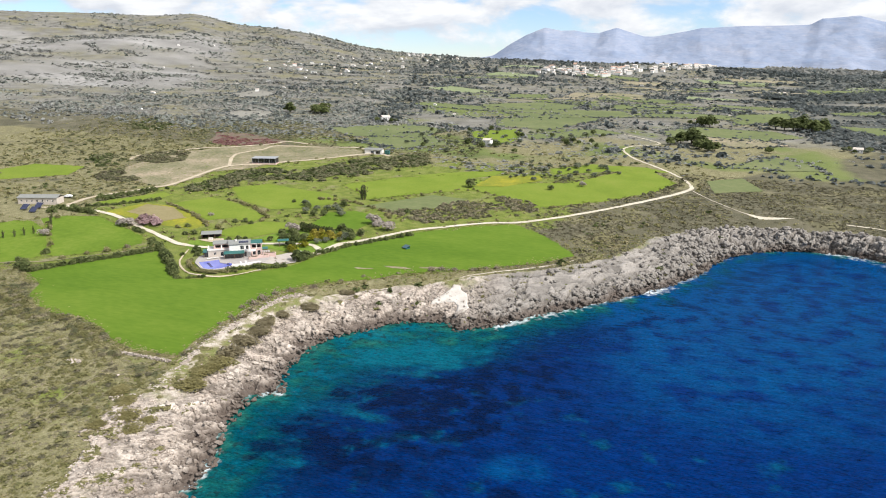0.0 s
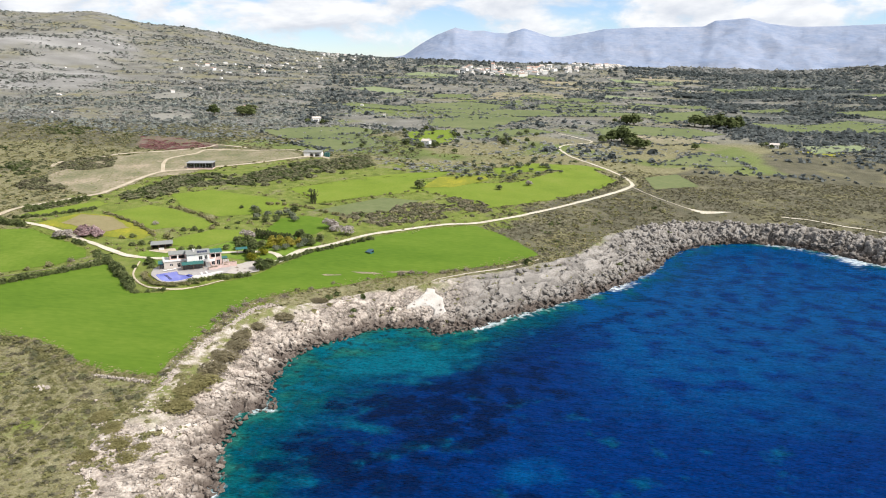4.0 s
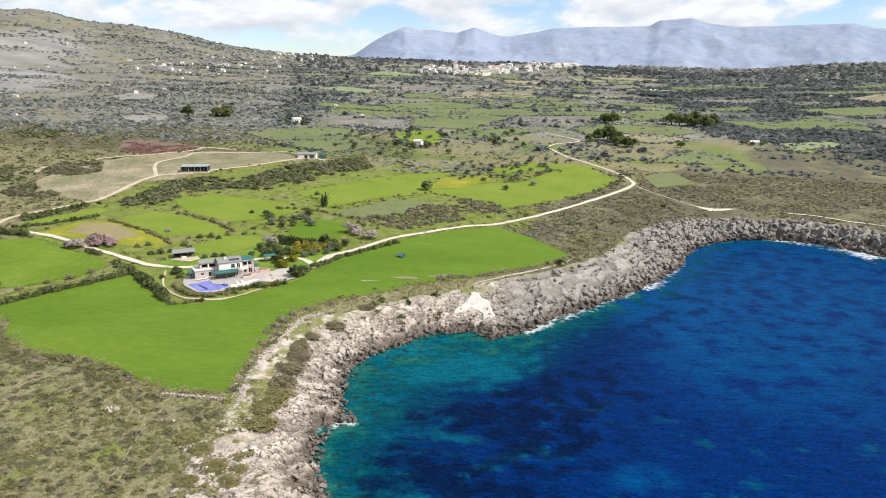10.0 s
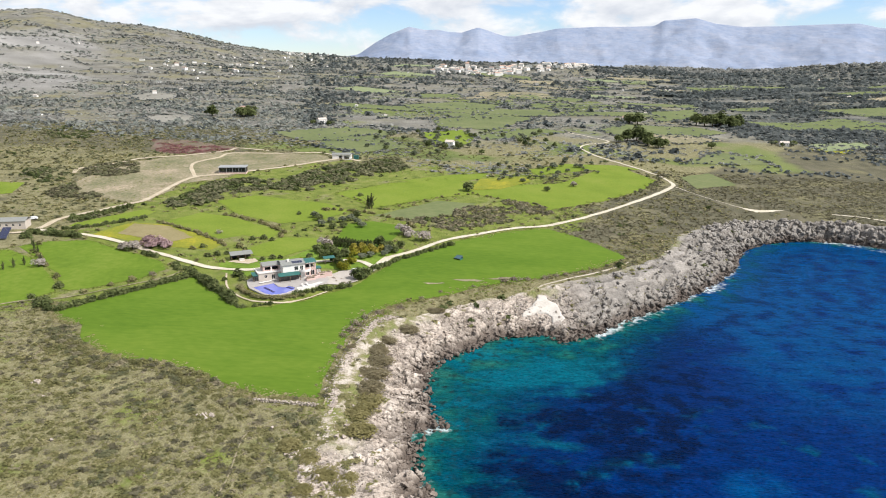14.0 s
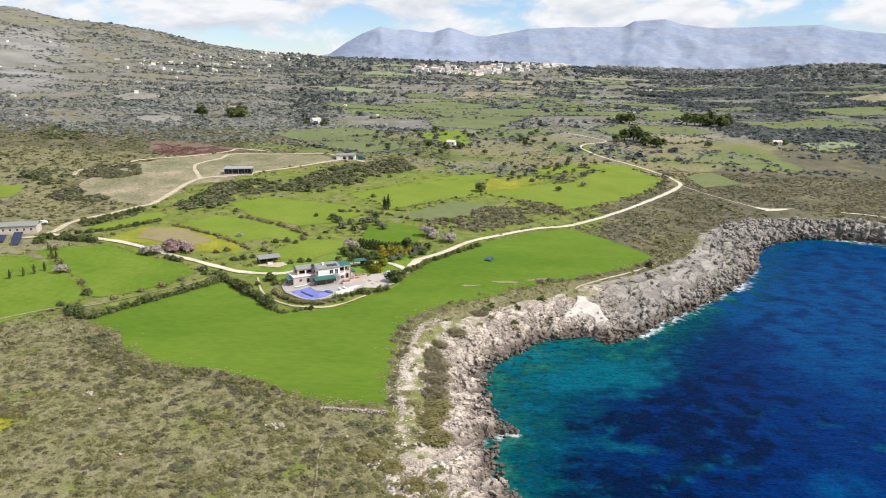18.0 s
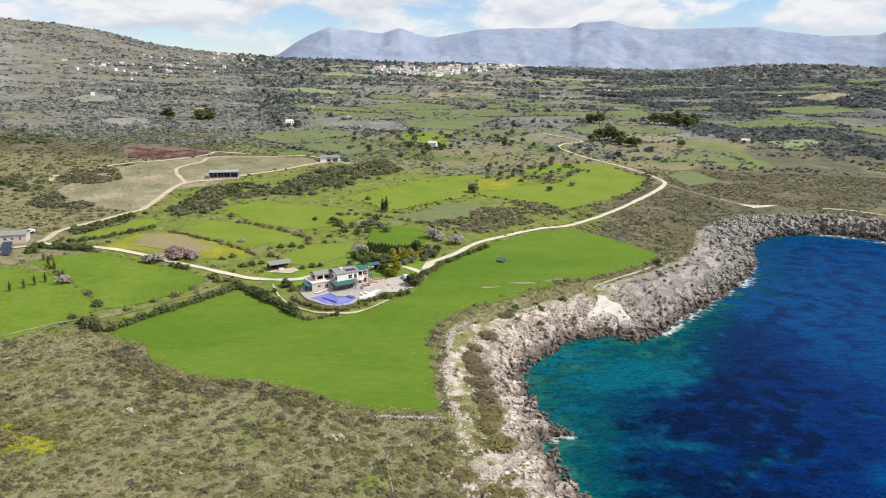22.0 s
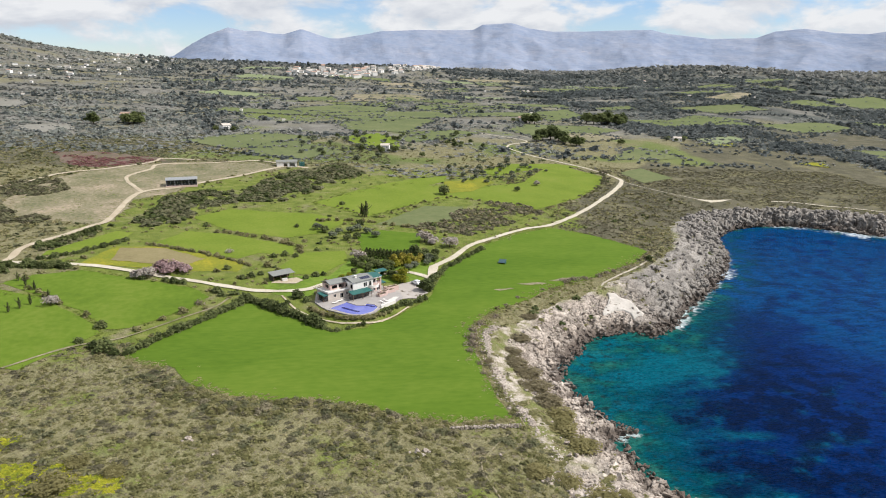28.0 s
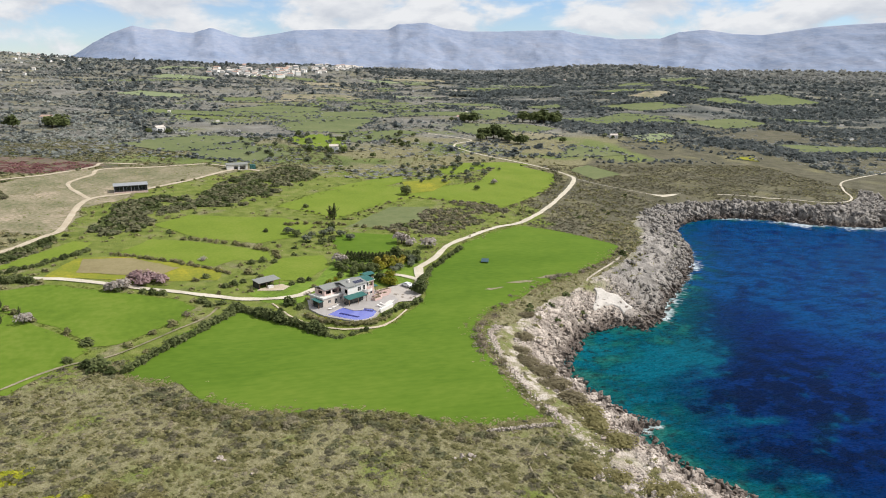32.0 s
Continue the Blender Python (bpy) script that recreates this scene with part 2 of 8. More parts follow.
def fbm(x, y, octaves=4, seed=0):
    v, a, total = 0, 0.5, 0
    for k in range(octaves):
        v = v + a * vnoise(x * 2 ** k + 17.3 * k, y * 2 ** k - 9.1 * k, seed + k)
        total += a
        a *= 0.5
    return v / total


# waterline, from the south round the cove to the headland
SHORE = np.array([(70, -60), (40, 20), (22, 70), (10, 100), (5, 119), (2.2, 132), (-1.4, 138.6), (-3.4, 145), (-4.4, 152), (-5.2, 158), (-4.4, 162), (0.6, 165.6), (-2.4, 171), (-4.9, 178), (-5.5, 185), (-6.0, 193), (-5.4, 201),
    (-2.2, 208), (3, 213), (8, 219), (12, 224), (17.5, 226.6), (25, 229), (29.5, 228.6), (33, 225.8), (35.5, 222.4), (38.6, 226.4), (43, 229), (48, 233.4), (54, 241), (63, 250.5), (73, 259.5), (85, 271), (96, 284), (106, 298),
    (114, 310), (119, 323), (126, 338), (135, 351), (147, 361), (160, 367), (175, 368), (190, 363), (204, 350), (214, 337), (229, 325), (246, 319), (262, 318), (276, 332), (284, 356), (310, 366), (380, 340), (480, 330), (700, 380), (1100, 300), (2600, 100)], float)
# where the bare rock ends inland
INNER = np.array([(40, -100), (4, 40), (-8, 85), (-17, 104), (-22, 118), (-27, 129), (-28, 140), (-26, 150), (-27.5, 160), (-28, 172), (-28, 185), (-27.5, 197), (-26, 208), (-24.5, 216), (-17, 221), (-8.5, 228), (2, 237), (16, 245.5), (30.5, 255),
    (46, 267), (65, 284), (78, 297), (84, 309), (95, 331), (108, 347.5), (122, 361), (142, 373), (165, 379), (190, 378), (207, 369), (222, 356), (252, 352), (270, 364), (295, 385), (343, 425), (500, 480), (1100, 480), (2600, 300)], float)

def chaikin(p, n=2):
    for _ in range(n):
        a, b = p[:-1], p[1:]
        q = np.empty((2 * len(a), 2))
        q[0::2], q[1::2] = 0.75 * a + 0.25 * b, 0.25 * a + 0.75 * b
        p = np.vstack([p[:1], q, p[-1:]])
    return p

COAST = chaikin(SHORE, 1)
ROCK_EDGE = chaikin(INNER, 1)

def line_distance(line, x, y):
    """Metres from a line, positive on its left."""
    best = np.full(x.shape, 1e9)
    side = np.zeros(x.shape)
    for (ax, ay), (bx, by) in zip(line[:-1], line[1:]):
        ux, uy = bx - ax, by - ay
        s = np.clip(((x - ax) * ux + (y - ay) * uy) / (ux * ux + uy * uy), 0, 1)
        dx, dy = x - ax - s * ux, y - ay - s * uy
        q = dx * dx + dy * dy
        closer = q < best - 1e-9
        best = np.where(closer, q, best)
        side = np.where(closer, ux * dy - uy * dx, side)
    return np.sqrt(best) * np.where(side >= 0, 1, -1)

def shore_distance(x, y):
    """Metres from the waterline, positive inland."""
    return line_distance(COAST, x, y)

def smooth(a, b, v):
    t = np.clip((v - a) / (b - a), 0, 1)
    return t * t * (3 - 2 * t)

RIDGE_AZ = (-80, -60, -46, -37, -33.5, -31.5, -30, -28.5, -25.5, -22.8, -21, -19.5, -17, -14, -10, -4.6, -2, 2, 6, 20, 40, 70)
RIDGE_Z = (212, 222, 226, 222, 222, 228, 214, 197, 188, 169, 154, 138, 124, 114, 102, 95, 86, 74, 64, 54, 46, 40)

def land(x, y):
    """Height of the land without the shore."""
    near = 3.0 - 0.0137 * x + 0.0156 * y + 0.0558e-3 * y * y - 0.0611e-3 * x * y
    xx = np.clip(x, -900, 900)
    yy = np.minimum(y, 2300)
    far = 7 + 0.037 * yy - 0.033 * xx
    w = smooth(430, 640, y + 0.0 * x)
    z = near * (1 - w) + far * w
    z = np.where(y < 100, np.minimum(z, 9.0), z)
    r, az = np.hypot(x, y), np.degrees(np.arctan2(x, np.maximum(y, 1.0)))
    top = np.interp(az, RIDGE_AZ, RIDGE_Z)
    bump = np.exp(-((r - 2250) / np.where(r < 2250, 620.0, 420.0)) ** 2)
    for hx, hy, hz, hr in ((416, 2187, 12, 150), (830, 1240, 30, 210), (1000, 1900, 34, 330), (560, 1050, 16, 170), (-40, 1500, 10, 200), (165, 1760, 18, 230)):
        z = z + hz * np.exp(-((x - hx) ** 2 + (y - hy) ** 2) / hr ** 2)
    return z + np.where(y > 100, (top - (7 + 0.037 * np.minimum(yy, 2200) - 0.033 * xx)) * bump * (y > 200), 0)

def height(x, y):
    x, y = np.asarray(x, float), np.asarray(y, float)
    d = shore_distance(x, y)
    reach = 12.0 - 4.5 * smooth(85, 125, x)
    rise = 1.5 - 0.5 * smooth(36, 60, x)
    z = land(x, y) * (1 - np.exp(-(np.maximum(d, 0) / reach) ** rise))
    return np.where(d < 0, np.maximum(0.45 * d, -14), z)


def grow(start, step, factor, end):
    out, v = [], start
    while (v < end) if step > 0 else (v > end):
        v += step
        step *= factor
        out.append(v)
    return out


GX = np.array(grow(-240, -2.2, 1.055, -3600)[::-1] + list(np.arange(-240, 292, 2.0)) + grow(290, 2.2, 1.055, 3600))
GY = np.array(grow(90, -3, 1.15, -500)[::-1] + list(np.arange(90, 500, 2.0)) + grow(498, 2.2, 1.034, 4300))


def build_ground():
    x, y = np.meshgrid(GX, GY)
    z = height(x, y)
    far = smooth(420, 900, np.hypot(x, y))
    steep = smooth(800, 1500, np.hypot(x, y)) * smooth(2150, 1800, np.hypot(x, y)) * smooth(-200, -700, x)
    z = z + far * (fbm(x / 160, y / 160, 4, 3) - 0.5) * 9 + steep * (fbm(x / 300, y / 300, 5, 8) - 0.5) * 40
    z = z - 200 * smooth(3300, 4200, np.hypot(x, y))
    z = z + (fbm(x / 9, y / 9, 3, 5) - 0.5) * 0.35 * (z > 1)
    # the bank on which the villa's terrace stands
    near = np.full(x.shape, 1e9)
    for (ax, ay), (bx, by) in zip(TERRACE, TERRACE[1:] + TERRACE[:1]):
        ux, uy = bx - ax, by - ay
        s = np.clip(((x - ax) * ux + (y - ay) * uy) / (ux * ux + uy * uy), 0, 1)
        near = np.minimum(near, np.hypot(x - ax - s * ux, y - ay - s * uy))
    near = np.where(inside(TERRACE, x, y), 0, near)
    return z + (12.55 - z) * smooth(4.5, 0.8, near)


TERRACE = [(-73.5, 241.5), (-71.6, 236.4), (-69.8, 233.2), (-64.8, 228.5), (-62.6, 226.7), (-60.2, 226.0), (-57.6, 226.7), (-55.4, 228.5), (-53.4, 232.2), (-48.4, 236.6), (-45.2, 241.5), (-45.6, 246), (-49, 252), (-52, 258), (-73, 251)]


def inside(poly, x, y):
    hit = np.zeros(np.shape(x), bool)
    p = np.asarray(poly, float)
    for (ax, ay), (bx, by) in zip(p, np.roll(p, -1, 0)):
        cross = ((ay > y) != (by > y)) & (x < (bx - ax) * (y - ay) / (by - ay + 1e-12) + ax)
        hit ^= cross
    return hit


GZ = build_ground()


def ground_z(x, y):
    """The ground's height where its mesh lies."""
    x, y = np.asarray(x, float), np.asarray(y, float)
    i = np.clip(np.searchsorted(GX, x) - 1, 0, len(GX) - 2)
    j = np.clip(np.searchsorted(GY, y) - 1, 0, len(GY) - 2)
    u, v = (x - GX[i]) / (GX[i + 1] - GX[i]), (y - GY[j]) / (GY[j + 1] - GY[j])
    # each cell is cut from its low corner to its high one
    a, b, c, d = GZ[j, i], GZ[j, i + 1], GZ[j + 1, i + 1], GZ[j + 1, i]
    return np.where(u >= v, a + u * (b - a) + v * (c - b), a + v * (d - a) + u * (c - d))


def gz(x, y):
    return float(ground_z(np.array([x]), np.array([y]))[0])


def rock_width(x, y):
    """How far inland of the waterline the bare rock reaches."""
    return shore_distance(x, y) - line_distance(ROCK_EDGE, x, y) + 5.0 * (fbm(x / 9, y / 11, 4, 33) - 0.5) + 13 * smooth(160, 145, y) * (fbm(x / 5, y / 5, 3, 34) - 0.55)


def ground_mesh():
    nx, ny = len(GX), len(GY)
    x, y = np.meshgrid(GX, GY)
    under = smooth(1.5, 4.5, rock_width(x, y) - shore_distance(x, y)) * smooth(-46, -40, x) * smooth(299, 292, x) * smooth(97, 103, y) * smooth(402, 396, y)
    v = np.stack([x, y, GZ - 3.0 * under], -1).reshape(-1, 3)
    k = (np.arange(ny - 1)[:, None] * nx + np.arange(nx - 1)[None, :]).ravel()
    f = np.vstack([np.stack([k, k + 1, k + nx + 1], 1), np.stack([k, k + nx + 1, k + nx], 1)])
    me = mesh_from("ground", v, f, True)
    x, y = x.ravel(), y.ravel()
    r, az = np.hypot(x, y), np.degrees(np.arctan2(x, np.maximum(y, 1)))
    layers = {
        "meadow": smooth(-330, -120, x + 0.15 * (y - 500)) * smooth(430, 500, y) * smooth(1700, 800, y - 0.6 * x) * smooth(60, 0, (x > 120) * (500 - y)) * smooth(330, 200, x + 0.2 * (y - 520)),
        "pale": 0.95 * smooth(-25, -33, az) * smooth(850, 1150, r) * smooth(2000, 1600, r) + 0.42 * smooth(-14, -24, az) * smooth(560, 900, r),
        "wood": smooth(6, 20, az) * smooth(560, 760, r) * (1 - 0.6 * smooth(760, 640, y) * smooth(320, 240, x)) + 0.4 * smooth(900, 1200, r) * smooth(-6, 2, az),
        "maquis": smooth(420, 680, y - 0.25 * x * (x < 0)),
        "heath": smooth(8, 30, x - 0.85 * np.maximum(y - 330, 0)) * smooth(250, 275, y) * smooth(620 + 180 * smooth(120, 220, x), 520 + 130 * smooth(120, 220, x), y) * (x > 30) + 0.55 * smooth(-160, -185, x) * smooth(280, 310, y) * smooth(640, 500, y) + 0.75 * smooth(455, 480, y) * smooth(620, 520, y) * smooth(-60, -110, x),
        "turf": np.clip(smooth(520, 430, y) * (0.25 + 0.75 * smooth(-185, -150, x)) * smooth(60, 20, x - 0.2 * (y - 250)) * (0.55 + 0.45 * smooth(190, 235, y)) * (1 - 0.85 * smooth(10, 2, line_distance(ROCK_EDGE, x, y)) * smooth(-24, -12, x)), 0, 1),
    }
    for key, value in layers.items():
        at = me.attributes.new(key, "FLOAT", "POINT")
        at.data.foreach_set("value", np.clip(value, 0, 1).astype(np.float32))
    return me


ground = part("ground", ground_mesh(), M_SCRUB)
tagged(ground, "olive-brown scrubland sloping down to the rocky sea shore", "ground", kind="structure")


def drape(name, poly, lift, step=3.0, wobble=0.6):
    """A thin sheet inside the outline that follows the ground."""
    from mathutils.geometry import delaunay_2d_cdt
    p = np.asarray(poly, float)
    ring = []
    for a, b in zip(p, np.roll(p, -1, 0)):
        k = max(1, int(np.hypot(*(b - a)) / step))
        for s in range(k):
            ring.append(a + (b - a) * s / k)
    ring = np.array(ring)
    ring = ring + wobble * 2 * np.stack([vnoise(ring[:, 0] / 4, ring[:, 1] / 4, 1) - 0.5, vnoise(ring[:, 0] / 4, ring[:, 1] / 4, 2) - 0.5], 1)
    lo, hi = ring.min(0), ring.max(0)
    x, y = np.meshgrid(np.arange(lo[0], hi[0], step), np.arange(lo[1], hi[1], step))
    x, y = x.ravel(), y.ravel()
    ok = inside(ring, x, y)
    pts = [Vector(q) for q in ring] + [Vector(q) for q in zip(x[ok], y[ok])]
    n = len(ring)
    v, _, f, *_ = delaunay_2d_cdt(pts, [(i, (i + 1) % n) for i in range(n)], [], 1, 1e-4)
    v = np.array([tuple(q) for q in v])
    z = ground_z(v[:, 0], v[:, 1]) + lift
    return mesh_from(name, np.column_stack([v, z]), [tuple(q) for q in f], True)


def catmull(points, step):
    p = np.asarray(points, float)
    q = np.vstack([2 * p[0] - p[1], p, 2 * p[-1] - p[-2]])
    out = []
    for i in range(1, len(q) - 2):
        a, b, c, d = q[i - 1], q[i], q[i + 1], q[i + 2]
        k = max(2, int(np.linalg.norm(c - b) / step))
        for s in np.arange(k) / k:
            out.append(0.5 * (2 * b + (c - a) * s + (2 * a - 5 * b + 4 * c - d) * s * s + (3 * b - a - 3 * c + d) * s ** 3))
    out.append(p[-1])
    return np.array(out)


def ribbon(name, line, width, lift, step=2.0, ragged=0.25, crown=0.05):
    """A strip of road that follows the ground along a line."""
    c = catmull(line, step)
    t = np.gradient(c, axis=0)
    t /= np.linalg.norm(t, axis=1)[:, None]
    nrm = np.stack([-t[:, 1], t[:, 0]], 1)
    cols = 7
    v = []
    for j in range(cols):
        o = (j / (cols - 1) - 0.5) * width
        w = o * (1 + ragged * 2 * (vnoise(c[:, 0] / 5 + j // 4 * 31, c[:, 1] / 5, 4) - 0.5))
        q = c + nrm * w[:, None]
        z = ground_z(q[:, 0], q[:, 1]) + lift + crown * (1 - (2 * j / (cols - 1) - 1) ** 2)
        v.append(np.column_stack([q, z]))
    v = np.stack(v, 1).reshape(-1, 3)
    n = len(c)
    k = (np.arange(n - 1)[:, None] * cols + np.arange(cols - 1)[None, :]).ravel()
    return mesh_from(name, v, np.stack([k, k + cols, k + cols + 1, k + 1], 1), True)


OUTLINES = []


def field(poly, mat, label, lift=0.1, step=3.0, wobble=0.6, name="field"):
    OUTLINES.append(poly)
    ob = part(name, drape(name, poly, lift, step, wobble), mat)
    return tagged(ob, label, "field", kind="structure")


MAIN_FIELD = [(-124, 209), (-112, 229), (-101, 240), (-93, 245), (-85, 236), (-74, 225), (-67, 219), (-59, 221), (-50, 227), (-36, 244), (-31, 258), (-26, 272), (-17, 287),
    (-5, 302), (13, 318), (32, 329), (37, 329), (48, 319), (58, 307), (66, 294), (53, 279), (35, 265), (24, 258), (11, 253), (-2, 242), (-17, 232), (-27, 221), (-30, 206),
    (-31, 188), (-31, 175), (-30, 165), (-44, 164), (-53, 168), (-62, 172), (-75, 179), (-85, 180), (-95, 183), (-105, 191), (-109, 200), (-118, 203)]
field(MAIN_FIELD, M_GRASS, "large bright green field of young crop beside the sea")
WEST_FIELD = [(-183, 263), (-175, 265), (-158, 255), (-139, 234), (-133, 225), (-139, 215), (-147, 203), (-175, 214), (-200, 240)]
field(WEST_FIELD, M_GRASS_MID, "green field sloping beside a line of saplings")
NORTHWEST_FIELD = [(-174, 269), (-167, 277), (-153, 281), (-134, 271), (-113, 260), (-107, 251), (-112, 240), (-126, 228), (-132, 227), (-144, 243), (-159, 257)]
field(NORTHWEST_FIELD, M_GRASS_MID, "rounded bright green field below the dirt road")
field([(-172, 299), (-172, 304), (-164, 315), (-153, 330), (-146, 328), (-148, 318), (-154, 311), (-163, 302)], M_GRASS_LIGHT, "small light green field between hedges")
YELLOW_FIELD = [(-156, 289), (-148, 309), (-130, 307), (-98, 287), (-100, 276), (-120, 278), (-142, 285)]
field(YELLOW_FIELD, M_YELLOW, "meadow full of yellow flowers")
field([(-146, 292), (-146, 307), (-129, 305), (-113, 291), (-119, 283)], M_PLOUGH, "ploughed brown plot beside yellow flowers", 0.2)
field([(-135, 312), (-125, 330), (-111, 326), (-81, 307), (-81, 295), (-94, 297), (-101, 291), (-124, 304)], M_GRASS_LIGHT, "bright green field with a pale bush")
field([(-92, 262), (-86, 252), (-79, 247), (-74, 251), (-66, 259), (-55, 262), (-44, 259), (-35, 263), (-28, 276), (-24, 288), (-36, 296), (-56, 297), (-62, 284), (-68, 269), (-82, 270)], M_MEADOW, "rough green lawn round the villa garden", 0.06, 3.0, 1.0, "lawn")
field([(-87, 278), (-77, 297), (-61, 299), (-61, 285), (-71, 271), (-83, 272)], M_GRASS_LIGHT, "green field behind the open shed")
field([(-126, 352), (-111, 366), (-72, 357), (-57, 345), (-68, 326), (-84, 318), (-107, 329)], M_GRASS_LIGHT, "green field below the dark thicket")
field([(-54, 299), (-55, 322), (-43, 329), (-26, 322), (-31, 300), (-45, 296)], M_GRASS, "green field with small dark trees")
NORTH_FIELD = [(-72, 379), (-48, 407), (-16, 427), (6, 413), (50, 429), (79, 474), (98, 478), (111, 451), (98, 423), (72, 391), (40, 365), (27, 378), (2, 392), (-17, 380), (-47, 353), (-63, 371)]
field(NORTH_FIELD, M_GRASS_LIGHT, "wide green field with single trees")
field([(-42, 416), (-16, 436), (8, 447), (4, 430), (-23, 411)], M_GRASS_LIGHT, "light green strip of field")
field([(-45, 338), (-17, 373), (3, 371), (-3, 350), (-27, 335)], M_FARMEAD, "grey-green fallow field")
field([(4, 430), (32, 442), (34, 430), (15, 406), (-1, 401)], M_YELLOW, "yellowish green patch in the field", 0.2)
field([(59, 488), (94, 491), (110, 480), (79, 474), (39, 450), (34, 465)], M_GRASS_LIGHT, "light green olive meadow")
PADDOCK = [(-214, 386), (-207, 433), (-183, 460), (-155, 475), (-105, 480), (-87, 461), (-124, 434), (-143, 398), (-156, 383), (-158, 347), (-166, 342), (-210, 357)]
field(PADDOCK, M_DRY, "dry tan paddock around the sheds", wobble=2)
RED_SCRUB = [(-229, 500), (-206, 506), (-163, 487), (-159, 479), (-188, 458), (-208, 462)]
field(RED_SCRUB, M_RED, "reddish burnt scrub beside the dirt track", wobble=3)
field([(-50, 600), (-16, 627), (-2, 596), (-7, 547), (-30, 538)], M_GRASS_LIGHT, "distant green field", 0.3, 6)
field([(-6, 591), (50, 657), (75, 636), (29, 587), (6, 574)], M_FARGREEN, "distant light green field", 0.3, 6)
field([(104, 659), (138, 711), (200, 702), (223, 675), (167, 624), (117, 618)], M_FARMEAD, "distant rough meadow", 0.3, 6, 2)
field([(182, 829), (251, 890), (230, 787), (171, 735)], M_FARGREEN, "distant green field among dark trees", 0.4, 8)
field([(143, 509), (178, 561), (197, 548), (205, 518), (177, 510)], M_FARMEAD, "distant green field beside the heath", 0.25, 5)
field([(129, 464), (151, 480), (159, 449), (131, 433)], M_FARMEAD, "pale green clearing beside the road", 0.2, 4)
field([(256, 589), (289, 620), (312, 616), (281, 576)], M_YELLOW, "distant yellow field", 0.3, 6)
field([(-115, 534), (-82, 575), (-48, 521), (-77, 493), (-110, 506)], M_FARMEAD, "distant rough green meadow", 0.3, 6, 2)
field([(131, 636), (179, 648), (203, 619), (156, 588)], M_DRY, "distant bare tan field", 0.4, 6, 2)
field([(-278, 347), (-271, 366), (-237, 370), (-230, 348), (-257, 326)], M_GRASS_LIGHT, "light green field at the foot of the hill", 0.15, 4)

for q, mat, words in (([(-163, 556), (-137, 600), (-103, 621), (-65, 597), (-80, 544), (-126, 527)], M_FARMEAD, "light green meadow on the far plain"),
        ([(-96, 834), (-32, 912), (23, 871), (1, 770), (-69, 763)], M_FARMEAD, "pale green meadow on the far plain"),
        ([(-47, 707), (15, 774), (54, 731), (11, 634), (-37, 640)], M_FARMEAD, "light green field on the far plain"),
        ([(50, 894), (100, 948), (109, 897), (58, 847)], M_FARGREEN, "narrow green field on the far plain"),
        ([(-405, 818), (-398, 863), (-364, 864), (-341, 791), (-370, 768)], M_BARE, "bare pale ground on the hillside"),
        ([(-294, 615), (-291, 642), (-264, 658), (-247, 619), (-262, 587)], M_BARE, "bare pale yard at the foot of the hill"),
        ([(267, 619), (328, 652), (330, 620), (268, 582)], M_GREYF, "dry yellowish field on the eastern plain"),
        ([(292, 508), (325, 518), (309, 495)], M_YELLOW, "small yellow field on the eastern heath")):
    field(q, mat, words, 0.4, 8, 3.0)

plot_rng = np.random.default_rng(53)
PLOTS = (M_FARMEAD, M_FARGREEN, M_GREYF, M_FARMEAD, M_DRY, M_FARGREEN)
PLOT_WORDS = ("pale green plot on the far plain", "green crop plot on the far plain", "grey-green grove on the far plain", "dull green meadow on the far plain", "dry tan plot on the far plain", "green strip on the far plain")
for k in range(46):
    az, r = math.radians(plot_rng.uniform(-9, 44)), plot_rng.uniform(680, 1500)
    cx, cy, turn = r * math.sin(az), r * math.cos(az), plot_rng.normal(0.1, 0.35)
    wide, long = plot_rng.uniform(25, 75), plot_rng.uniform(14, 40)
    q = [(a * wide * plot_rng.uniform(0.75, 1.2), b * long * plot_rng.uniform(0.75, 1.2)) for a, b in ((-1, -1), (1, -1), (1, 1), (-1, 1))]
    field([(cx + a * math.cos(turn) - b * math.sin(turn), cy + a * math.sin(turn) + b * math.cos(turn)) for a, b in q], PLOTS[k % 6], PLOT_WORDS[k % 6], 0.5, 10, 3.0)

FAR_FIELDS = [q for q in OUTLINES if sum(y for x, y in q) / len(q) > 500]


def road(line, width, mat, label, lift=0.22, name="dirt_road"):
    return tagged(part(name, ribbon(name, line, width, lift), mat), label, "road", kind="structure")


MAIN_ROAD = [(-29, 277), (-19, 288), (-10, 302), (3, 314), (22, 328), (38, 336), (62, 360), (86, 390), (106, 417), (118, 437), (119, 449), (114, 468), (99, 496), (84, 521), (77, 552), (84, 570), (103, 594), (70, 640)]
WEST_ROAD = [(-32, 263), (-41, 271), (-59, 266), (-67, 262), (-77, 255), (-90, 255), (-98, 258), (-109, 264), (-124, 272), (-140, 281), (-155, 287), (-171, 289), (-180, 291)]
SHED_ROAD = [(-192, 284), (-184, 288), (-181, 296), (-181.5, 306), (-178.5, 315), (-172, 324), (-165.5, 337), (-160.5, 346), (-160, 362), (-159.5, 388), (-156, 401), (-147, 407), (-140, 411)]
road(MAIN_ROAD[:11], 2.5, M_ROAD, "pale chalky dirt road winding inland")
road(MAIN_ROAD[10:], 1.7, M_ROAD, "narrow far stretch of the dirt road", 0.24)
road(WEST_ROAD, 2.4, M_ROAD, "pale dirt road past the house", 0.27)
road([(-33.5, 259), (-32, 264), (-29, 277)], 3.2, M_ROAD, "pale dirt drive to the parking place", 0.32)
road(SHED_ROAD, 2.7, M_TRACK, "tan dirt road to the black shed", 0.3)
